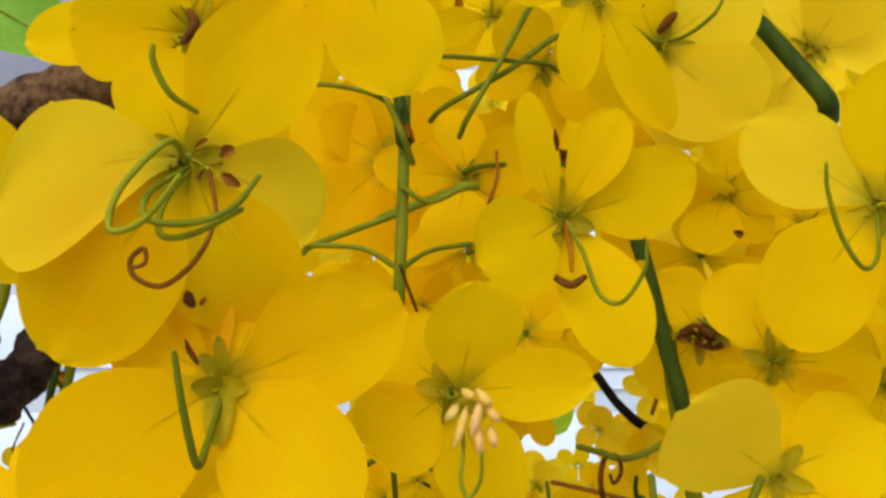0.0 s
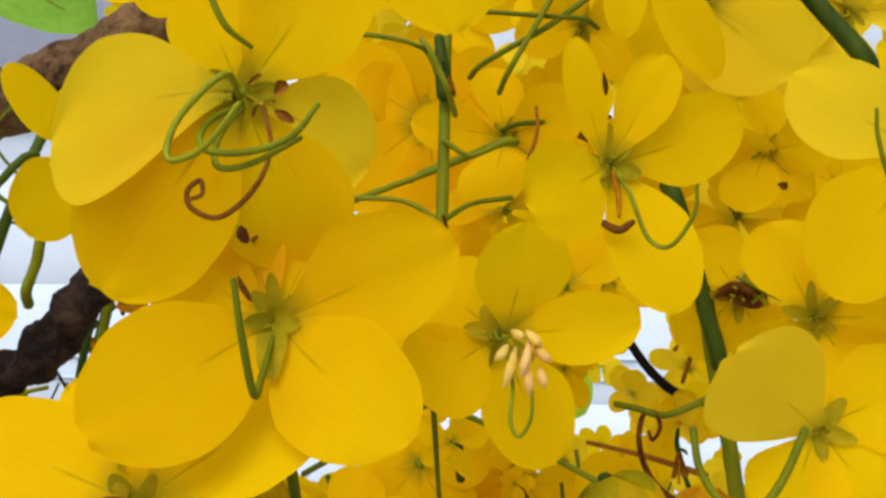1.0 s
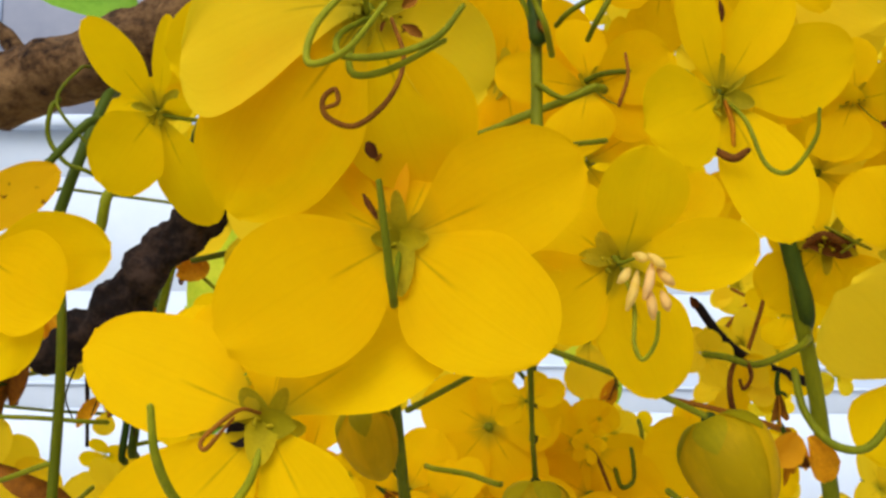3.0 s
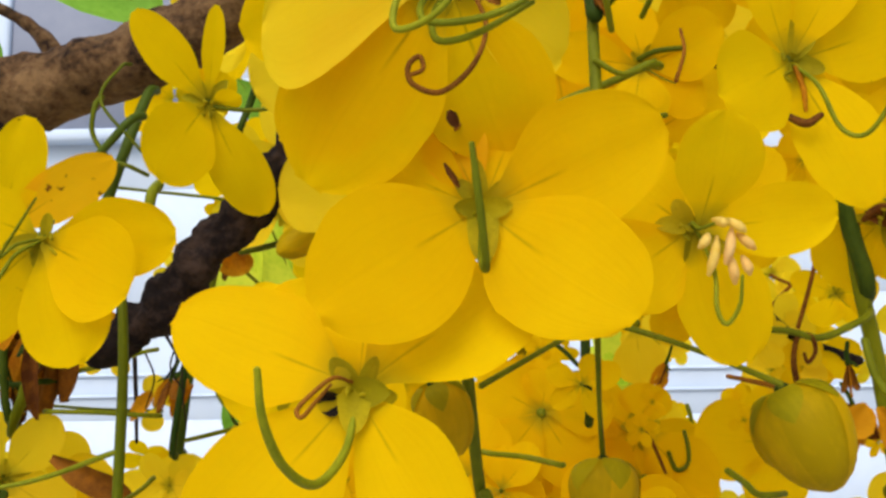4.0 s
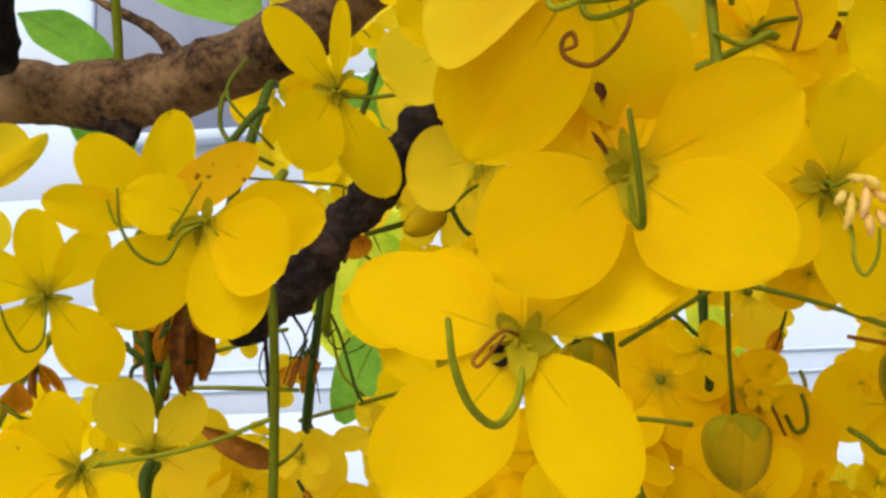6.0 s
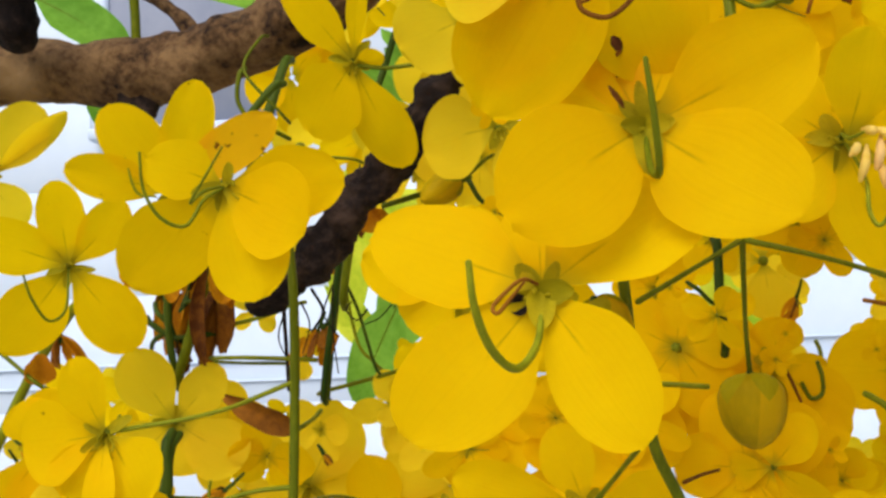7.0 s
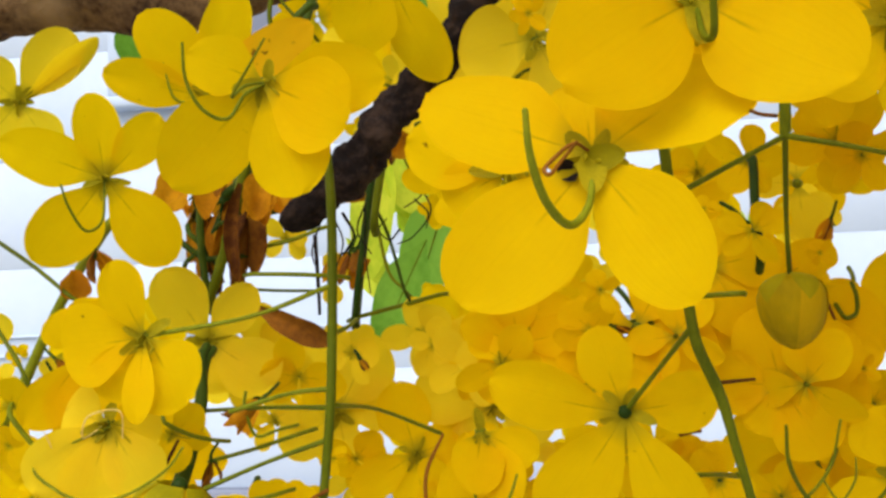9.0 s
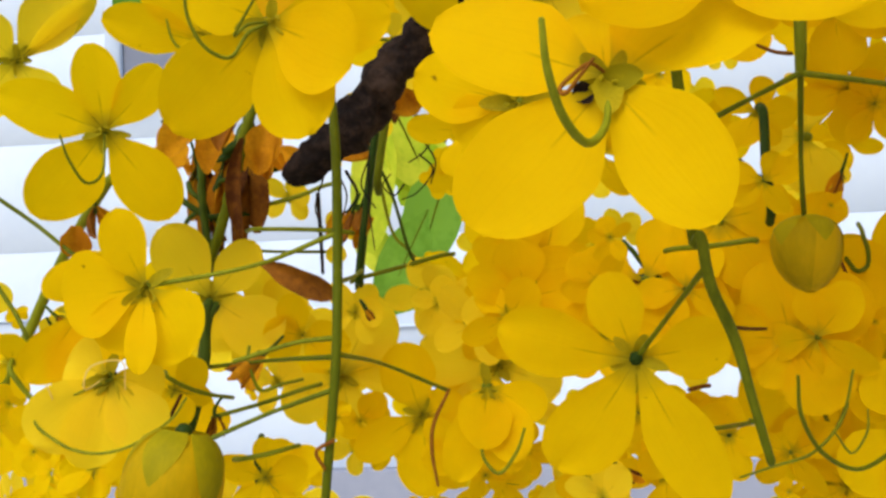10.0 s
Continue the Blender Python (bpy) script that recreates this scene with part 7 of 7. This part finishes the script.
shred((-0.1969, 0.2786, 1.6768), (-0.1983, 0.2793, 1.6680), (0.55, -0.82, -0.18), 0.0089, ORANGE, "papery orange withered petal hanging among the stems")
shred((-0.1224, 0.3282, 1.6832), (-0.1257, 0.3285, 1.6751), (0.52, -0.85, 0.09), 0.0048, ORANGE, "papery orange withered petal hanging among the stems")
shred((-0.1203, 0.3286, 1.6813), (-0.1266, 0.3288, 1.6715), (-0.12, -0.99, -0.11), 0.0040, ORANGE, "papery orange withered petal hanging among the stems")
shred((-0.1407, 0.2744, 1.6380), (-0.1453, 0.2747, 1.6289), (-0.25, -0.96, 0.13), 0.0077, ORANGE, "papery orange withered petal hanging among the stems")
shred((-0.1669, 0.3246, 1.7132), (-0.1695, 0.3259, 1.6957), (0.30, -0.94, 0.17), 0.0089, ORANGE, "papery orange withered petal hanging among the stems")
shred((-0.1623, 0.3310, 1.7056), (-0.1610, 0.3322, 1.6943), (0.42, -0.91, 0.01), 0.0075, ORANGE, "papery orange withered petal hanging among the stems")
another((-0.1704, 0.3578, 1.6261), (0.31, -0.95, 0.03), 0.37, 57, 8)
another((-0.1630, 0.3922, 1.5945), (0.26, -0.93, 0.27), 0.58, 31, 0)
another((-0.1823, 0.3494, 1.5922), (0.34, -0.93, 0.12), 0.49, 11, 5)
another((-0.1423, 0.3941, 1.6023), (0.21, -0.97, 0.09), 0.45, 61, 1)
another((-0.1697, 0.3768, 1.6399), (0.29, -0.96, -0.00), 0.44, 21, 1)
another((-0.1918, 0.3439, 1.6369), (0.37, -0.93, 0.00), 0.45, 33, 8)
another((-0.2468, 0.3351, 1.6543), (0.49, -0.87, -0.04), 0.42, 61, 8)
another((-0.1456, 0.3916, 1.6239), (0.22, -0.95, 0.20), 0.41, 70, 5)
another((-0.2134, 0.3097, 1.6470), (0.59, -0.81, -0.03), 0.41, 33, 1)
shred((-0.0355, 0.1465, 1.7352), (-0.0336, 0.1463, 1.7365), (0.24, -0.97, -0.09), 0.0008, BROWN, "small dark brown dried shred in the heart of a blossom")
shred((-0.0341, 0.1470, 1.7322), (-0.0348, 0.1472, 1.7304), (-0.40, -0.91, -0.07), 0.0007, BROWN, "small dark brown dried shred in the heart of a blossom")
another((0.0815, 0.3134, 1.6621), (-0.29, -0.95, 0.08), 0.44, 34, 6)
another((-0.0071, 0.2980, 1.7355), (0.02, -0.99, -0.12), 0.37, 21, 6)
flower((-0.1400, 0.3634, 1.6300), (0.16, -0.98, 0.04), [(62, 31.0, 26.0, 4, 0, None, 0.55, 0.05), (12, 24.0, 20.0, 0), (118, 26.0, 20.0, -4), (-80, 24.0, 19.0, 2), (-150, 24.0, 18.0, -3)], mat=PETAL_PALE_LIT, label="pale yellow blossom with broad petals behind a green stem")
flower((-0.0833, 0.3585, 1.6313), (-0.02, -0.99, 0.04), [(112, 33.0, 25.0, 3, 0, None, 0.56, -0.04), (163, 29.0, 22.0, 0), (55, 26.0, 22.0, -2), (-120, 24.0, 19.0, 0), (-20, 22.0, 18.0, -4)], mat=PETAL_PALE_LIT, label="pale yellow blossom with broad petals behind others")
another((-0.1588, 0.3490, 1.6288), (0.20, -0.97, 0.05), 0.48, 33, 1)
another((-0.1848, 0.3162, 1.6186), (0.28, -0.96, 0.02), 0.85, 12, 2)
another((-0.0174, 0.3347, 1.6916), (-0.10, -0.99, 0.03), 0.68, 40, 2)
another((0.0458, 0.3135, 1.6578), (-0.25, -0.96, 0.05), 0.41, 20, 6)
another((-0.0487, 0.2774, 1.6403), (-0.05, -0.99, 0.05), 0.62, 8, 2)
shred((-0.0375, 0.1530, 1.7082), (-0.0353, 0.1527, 1.7044), (0.0, -0.99, -0.14), 0.0010, BROWN, "small dark dried shred in the heart of a blossom")
shred((-0.0515, 0.1475, 1.6747), (-0.0546, 0.1470, 1.6736), (0.0, -0.99, -0.14), 0.0034, BARK_DARK, "small dark dried shred in the heart of a blossom")
shred((-0.0332, 0.1509, 1.7365), (-0.0306, 0.1489, 1.7364), (-0.08, -0.95, -0.2), 0.0011, BROWN, "small dark brown dried shred in the heart of a blossom")
shred((-0.0330, 0.1515, 1.7320), (-0.0306, 0.1495, 1.7319), (-0.08, -0.95, -0.2), 0.0010, BROWN, "small dark brown dried shred in the heart of a blossom")
shred((-0.0348, 0.1509, 1.7364), (-0.0329, 0.1490, 1.7359), (0.21, -0.95, -0.2), 0.0008, BROWN, "small dark brown dried shred in the heart of a blossom")
shred((-0.0411, 0.1508, 1.7369), (-0.0389, 0.1489, 1.7361), (-0.18, -0.95, -0.2), 0.0004, BROWN, "small dark brown dried shred in the heart of a blossom")
shred((-0.0362, 0.1513, 1.7334), (-0.0336, 0.1493, 1.7333), (-0.23, -0.95, -0.2), 0.0004, BROWN, "small dark brown dried shred in the heart of a blossom")
shred((-0.0343, 0.1512, 1.7339), (-0.0319, 0.1493, 1.7334), (0.25, -0.95, -0.2), 0.0004, BROWN, "small dark brown dried shred in the heart of a blossom")
shred((-0.0373, 0.1510, 1.7360), (-0.0353, 0.1489, 1.7362), (-0.15, -0.95, -0.2), 0.0005, BROWN, "small dark brown dried shred in the heart of a blossom")
shred((-0.0394, 0.1517, 1.7305), (-0.0371, 0.1498, 1.7299), (0.28, -0.95, -0.2), 0.0005, BROWN, "small dark brown dried shred in the heart of a blossom")
another((0.0365, 0.2238, 1.7242), (0.10, -0.94, -0.34), 0.78, 43, 6)
another((0.0169, 0.2153, 1.7128), (0.04, -1.00, -0.06), 0.70, 22, 4)
another((0.0129, 0.2444, 1.7576), (-0.22, -0.92, -0.34), 1.15, 70, 6)
another((0.0644, 0.2596, 1.7352), (-0.00, -0.91, -0.40), 1.10, 37, 4)
another((-0.0212, 0.2391, 1.7233), (0.14, -0.98, 0.13), 1.05, 65, 6)
another((-0.0045, 0.2444, 1.7212), (-0.19, -0.97, -0.13), 1.10, 36, 6)
another((0.0447, 0.2351, 1.7515), (-0.22, -0.90, -0.39), 1.00, 39, 4)
another((0.1013, 0.2726, 1.7003), (-0.48, -0.86, 0.16), 1.10, 10, 6)
another((-0.0326, 0.2645, 1.7579), (-0.20, -0.97, -0.14), 1.10, 35, 6)
another((0.0863, 0.2598, 1.7197), (-0.30, -0.95, 0.02), 1.05, 43, 8)
another((0.0064, 0.2492, 1.7346), (-0.33, -0.94, -0.10), 1.10, 8, 4)
another((-0.0090, 0.3199, 1.6583), (-0.18, -0.98, -0.04), 0.45, 41, 4)
another((0.0076, 0.2894, 1.6378), (-0.42, -0.89, -0.18), 0.77, 29, 4)
another((-0.0271, 0.2831, 1.6518), (-0.24, -0.97, 0.04), 0.64, 30, 4)
another((-0.0309, 0.2994, 1.6432), (-0.08, -0.97, -0.22), 0.78, 10, 4)
another((-0.0278, 0.3071, 1.6090), (-0.24, -0.97, -0.07), 0.75, 20, 4)
another((0.0028, 0.3114, 1.6054), (-0.29, -0.94, -0.18), 0.64, 5, 4)
another((-0.0500, 0.2695, 1.6538), (-0.05, -0.99, -0.14), 1.05, 46, 6)
another((-0.0652, 0.2973, 1.6609), (0.36, -0.93, -0.03), 1.10, 56, 4)
another((-0.1910, 0.2860, 1.6086), (0.66, -0.75, 0.01), 0.66, 26, 4)
another((-0.2180, 0.2807, 1.6269), (0.23, -0.94, -0.24), 0.68, 21, 6)
another((-0.1509, 0.3122, 1.6001), (0.33, -0.87, 0.36), 0.75, 5, 4)
shred((-0.1636, 0.2838, 1.7029), (-0.1707, 0.2777, 1.6945), (0.11, -0.93, 0.1), 0.0100, ORANGE, "papery orange withered petal hanging among the stems", 0.55)
shred((-0.1533, 0.2850, 1.7048), (-0.1584, 0.2798, 1.6899), (0.00, -0.93, 0.1), 0.0085, ORANGE, "papery orange withered petal hanging among the stems", 0.55)
shred((-0.1425, 0.2865, 1.7039), (-0.1440, 0.2819, 1.6888), (0.33, -0.93, 0.1), 0.0105, ORANGE, "papery orange withered petal hanging among the stems", 0.55)
shred((-0.1391, 0.2874, 1.6997), (-0.1411, 0.2824, 1.6878), (-0.33, -0.93, 0.1), 0.0070, ORANGE, "papery orange withered petal hanging among the stems", 0.55)
shred((-0.1492, 0.2859, 1.7008), (-0.1493, 0.2831, 1.6715), (-0.22, -0.93, 0.1), 0.0055, BROWN, "papery brown withered petal hanging among the stems", 0.55)
shred((-0.1512, 0.2852, 1.7050), (-0.1544, 0.2797, 1.6960), (-0.11, -0.93, 0.1), 0.0070, BROWN, "papery brown withered petal hanging among the stems", 0.55)
shred((-0.1219, 0.2920, 1.6785), (-0.1254, 0.2863, 1.6708), (0.22, -0.93, 0.1), 0.0042, ORANGE, "papery orange withered petal hanging among the stems", 0.55)
another((-0.0349, 0.4120, 1.6337), (-0.06, -0.96, 0.26), 0.72, 23, 5)
another((-0.0052, 0.3503, 1.6568), (-0.03, -1.00, 0.08), 0.60, 7, 8)
another((-0.0837, 0.2953, 1.6024), (0.38, -0.92, 0.11), 0.72, 25, 8)
another((-0.0511, 0.2931, 1.5958), (-0.10, -0.91, 0.40), 0.60, 23, 5)
another((0.0151, 0.3271, 1.5935), (0.05, -0.97, 0.25), 0.72, 6, 2)
another((0.0514, 0.3196, 1.6165), (-0.36, -0.91, 0.22), 0.85, 53, 8)
another((-0.0515, 0.4121, 1.6000), (-0.04, -0.94, 0.35), 1.05, 16, 2)
another((0.0232, 0.3671, 1.6241), (-0.31, -0.93, 0.18), 0.60, 38, 5)
another((0.0476, 0.3759, 1.5802), (-0.24, -0.96, 0.14), 0.60, 64, 8)
another((-0.0717, 0.3002, 1.6507), (0.29, -0.92, 0.26), 0.72, 67, 1)
another((-0.0929, 0.3682, 1.6284), (-0.05, -0.99, 0.10), 0.60, 29, 4)
another((0.0204, 0.4015, 1.6033), (-0.33, -0.94, -0.06), 0.72, 38, 7)
another((-0.0272, 0.3074, 1.6080), (0.12, -0.99, -0.10), 0.72, 49, 4)
another((0.0598, 0.3492, 1.5858), (-0.49, -0.87, 0.07), 0.72, 8, 1)
another((0.0372, 0.4191, 1.6653), (-0.21, -0.98, 0.07), 0.60, 48, 1)
another((0.0636, 0.3755, 1.6347), (-0.03, -0.99, -0.15), 0.60, 18, 7)
another((0.0354, 0.3643, 1.6396), (-0.07, -1.00, 0.07), 0.60, 14, 4)
another((0.0507, 0.4068, 1.6059), (-0.23, -0.95, 0.21), 0.60, 48, 4)
another((-0.1446, 0.3883, 1.6404), (-0.01, -0.97, 0.24), 0.60, 33, 7)
another((0.0879, 0.3934, 1.6542), (-0.42, -0.88, 0.21), 0.60, 22, 1)
another((-0.1163, 0.4155, 1.6014), (0.15, -0.99, 0.08), 0.72, 71, 2)
another((0.0889, 0.3815, 1.6868), (-0.08, -0.94, -0.34), 0.72, 56, 7)
another((0.0317, 0.3952, 1.7061), (-0.10, -0.99, -0.14), 0.60, 8, 2)
another((-0.0119, 0.3445, 1.7073), (-0.13, -0.93, -0.34), 0.60, 63, 2)
another((-0.1329, 0.3582, 1.6143), (0.46, -0.89, -0.02), 0.60, 67, 7)
another((0.0127, 0.3642, 1.6476), (0.04, -1.00, 0.04), 0.60, 68, 4)
another((-0.0774, 0.3910, 1.6002), (-0.15, -0.99, 0.03), 0.60, 7, 2)
another((-0.0226, 0.4127, 1.6502), (-0.12, -0.99, -0.09), 0.60, 28, 7)
another((-0.0549, 0.3962, 1.6509), (0.12, -0.99, -0.07), 0.72, 59, 7)
another((0.0854, 0.4123, 1.7020), (-0.16, -0.91, -0.38), 0.60, 29, 1)
another((0.0755, 0.4047, 1.6818), (-0.45, -0.89, -0.02), 0.60, 60, 8)
another((-0.0270, 0.4013, 1.6152), (-0.24, -0.96, -0.17), 0.60, 38, 7)
another((0.0003, 0.4129, 1.6027), (0.00, -1.00, -0.08), 0.60, 53, 4)
another((-0.0733, 0.4105, 1.5794), (-0.21, -0.98, -0.01), 0.60, 31, 8)
another((-0.1130, 0.3615, 1.5840), (0.24, -0.97, -0.07), 0.60, 62, 6)
another((-0.0260, 0.4262, 1.5670), (0.15, -0.94, 0.29), 0.60, 40, 4)
another((0.0592, 0.3613, 1.6625), (-0.06, -0.99, 0.15), 0.60, 15, 5)
another((0.0177, 0.4061, 1.6616), (0.11, -0.99, -0.08), 0.72, 19, 8)
another((0.0333, 0.3235, 1.6309), (-0.44, -0.89, -0.10), 0.60, 70, 7)
another((-0.0860, 0.3177, 1.6147), (0.19, -0.98, 0.05), 0.60, 48, 4)
another((0.0578, 0.4069, 1.5910), (0.04, -0.96, 0.27), 0.95, 25, 8)
another((-0.0922, 0.3638, 1.6539), (0.24, -0.97, 0.10), 0.60, 53, 7)
another((0.0883, 0.4073, 1.5889), (-0.05, -0.94, 0.35), 0.72, 38, 4)
another((0.1049, 0.4269, 1.7105), (-0.19, -0.95, -0.25), 0.60, 64, 7)
another((-0.0422, 0.4004, 1.6186), (-0.27, -0.96, 0.04), 0.72, 22, 6)
another((0.0391, 0.4151, 1.5964), (-0.41, -0.87, 0.27), 0.85, 46, 4)
another((0.0665, 0.3340, 1.6287), (-0.12, -0.99, -0.03), 0.60, 8, 4)
another((-0.0143, 0.3961, 1.6342), (0.20, -0.92, 0.33), 0.60, 61, 1)
another((0.0403, 0.4210, 1.6511), (-0.23, -0.96, 0.16), 0.72, 65, 6)
another((0.0481, 0.4081, 1.7116), (-0.25, -0.95, -0.19), 0.60, 43, 4)
another((-0.0118, 0.4248, 1.5732), (0.16, -0.99, -0.04), 0.60, 24, 8)
another((-0.1135, 0.4084, 1.6169), (0.42, -0.90, 0.12), 0.60, 9, 6)
another((-0.0785, 0.4086, 1.6111), (-0.16, -0.95, 0.25), 0.60, 65, 1)
another((-0.0378, 0.3715, 1.5975), (0.18, -0.90, 0.40), 0.48, 18, 4)
another((0.0985, 0.4093, 1.6665), (-0.47, -0.87, -0.16), 0.58, 34, 8)
another((-0.0054, 0.3958, 1.6938), (0.19, -0.97, -0.14), 0.48, 50, 4)
another((0.0167, 0.4147, 1.6247), (0.03, -0.97, 0.24), 0.68, 60, 7)
another((-0.0492, 0.3307, 1.6374), (-0.17, -0.98, -0.03), 0.48, 52, 8)
another((-0.1328, 0.4140, 1.6010), (0.37, -0.90, 0.23), 0.58, 18, 4)
another((-0.1007, 0.3329, 1.6528), (0.06, -0.99, -0.12), 0.48, 18, 5)
another((-0.0909, 0.3444, 1.6427), (0.12, -0.98, 0.16), 0.48, 64, 7)
another((0.0748, 0.4146, 1.6472), (-0.46, -0.86, 0.21), 0.48, 65, 6)
another((-0.1324, 0.3731, 1.6323), (0.03, -1.00, 0.08), 0.48, 9, 4)
another((-0.0619, 0.3799, 1.6405), (-0.18, -0.97, 0.18), 0.48, 4, 4)
another((-0.0117, 0.3191, 1.6642), (0.12, -0.99, -0.04), 0.51, 69, 6)
another((0.0084, 0.3409, 1.6546), (0.09, -0.98, 0.20), 0.74, 38, 4)
another((-0.0203, 0.3477, 1.6751), (0.17, -0.98, -0.12), 0.36, 45, 4)
another((0.0597, 0.3377, 1.6834), (-0.35, -0.93, -0.13), 0.55, 49, 5)
another((0.0474, 0.3393, 1.6709), (-0.28, -0.96, -0.02), 0.41, 43, 4)
another((0.0150, 0.2965, 1.6740), (-0.19, -0.95, 0.26), 0.41, 34, 6)
another((-0.0064, 0.2757, 1.6787), (-0.10, -0.99, -0.06), 0.46, 0, 4)
another((0.0416, 0.2840, 1.6913), (-0.11, -0.99, -0.08), 0.42, 69, 5)
another((-0.0333, 0.3199, 1.6557), (-0.11, -0.99, -0.09), 0.64, 24, 6)
another((-0.0129, 0.3405, 1.6552), (-0.26, -0.96, 0.06), 0.63, 44, 4)
another((-0.0155, 0.3361, 1.6834), (-0.06, -0.99, 0.09), 0.49, 23, 6)
another((0.0175, 0.3415, 1.6615), (-0.13, -0.98, -0.13), 0.80, 31, 2)
another((0.0493, 0.3223, 1.6678), (-0.37, -0.91, 0.17), 0.50, 22, 4)
another((0.0575, 0.3399, 1.6887), (-0.40, -0.91, 0.06), 0.68, 30, 8)
flower((0.0133, 0.3101, 1.6663), (-0.17, -0.99, 0.01), [(155, 20.5, 19.0, 4), (78, 13.5, 15.0, 6), (-45, 27.0, 21.0, 3), (-110, 24.0, 20.0, 0), (-165, 22.0, 18.0, -3)], mat=PETAL_DEEP, label="deep golden blossom behind hanging buds")
flower((0.0544, 0.3083, 1.6621), (-0.29, -0.96, 0.02), [(178, 25.5, 23.0, 4), (108, 18.0, 17.0, -3), (-110, 20.0, 18.0, 0), (-20, 18.0, 16.0, -3)], simple=True, label="broad-petalled golden blossom behind a bud")
flower((-0.0118, 0.3193, 1.6618), (-0.08, -1.00, 0.03), [(110, 27.0, 12.5, 5), (60, 17.0, 15.0, 2), (175, 18.0, 16.0, -2), (-60, 19.0, 17.0, 3), (-130, 18.0, 17.0, 0)], simple=True, mat=PETAL_DEEP, label="deep golden blossom half hidden behind stems")
flower((0.0140, 0.3156, 1.6971), (-0.17, -0.98, -0.09), [(-85, 18.0, 15.5, 5), (90, 15.0, 13.0, -4), (175, 14.0, 10.0, -5)], simple=True, mat=PETAL_PALE_LIT, label="pale yellow blossom half hidden behind a larger one")
flower((-0.0371, 0.2870, 1.6547), (-0.03, -1.00, 0.01), [(170, 20.0, 17.0, 0), (-30, 24.0, 20.0, 0), (-100, 22.0, 20.0, 2), (60, 18.0, 16.0, -4)], simple=True, mat=PETAL_DEEP, label="deep golden blossom behind a larger one")
flower((0.0130, 0.3033, 1.6527), (-0.19, -0.98, 0.02), [(-80, 30.0, 23.0, 2), (-140, 22.0, 19.0, 0), (-20, 20.0, 19.0, -2), (150, 16.0, 14.0, -2)], simple=True, mat=PETAL_DEEP, label="deep golden blossom behind a hanging bud")
flower((-0.0153, 0.2978, 1.6715), (-0.01, -1.00, 0.03), [(150, 20.0, 18.0, 0), (80, 12.0, 13.0, 0), (10, 20.0, 18.0, 2), (-60, 22.0, 19.0, 2), (-130, 22.0, 19.0, 0)], simple=True, mat=PETAL_DEEP, label="deep golden blossom half hidden behind stems")
flower((-0.1326, 0.3327, 1.6759), (0.22, -0.97, -0.11), [(-100, 9.0, 7.0, 3), (100, 9.0, 7.0, 0), (20, 7.0, 6.0, 0)], simple=True, mat=PETAL_PALE_LIT, label="small pale blossom behind a green stem")
flower((0.0013, 0.2929, 1.6376), (-0.19, -0.98, 0.00), [(100, 22.0, 20.0, 2), (175, 20.0, 18.0, 0), (30, 24.0, 19.0, 0), (-60, 22.0, 20.0, 3), (-125, 15.0, 16.0, 0)], simple=True, mat=PETAL_DEEP, label="deep golden blossom behind a green stem")
deep_mass()
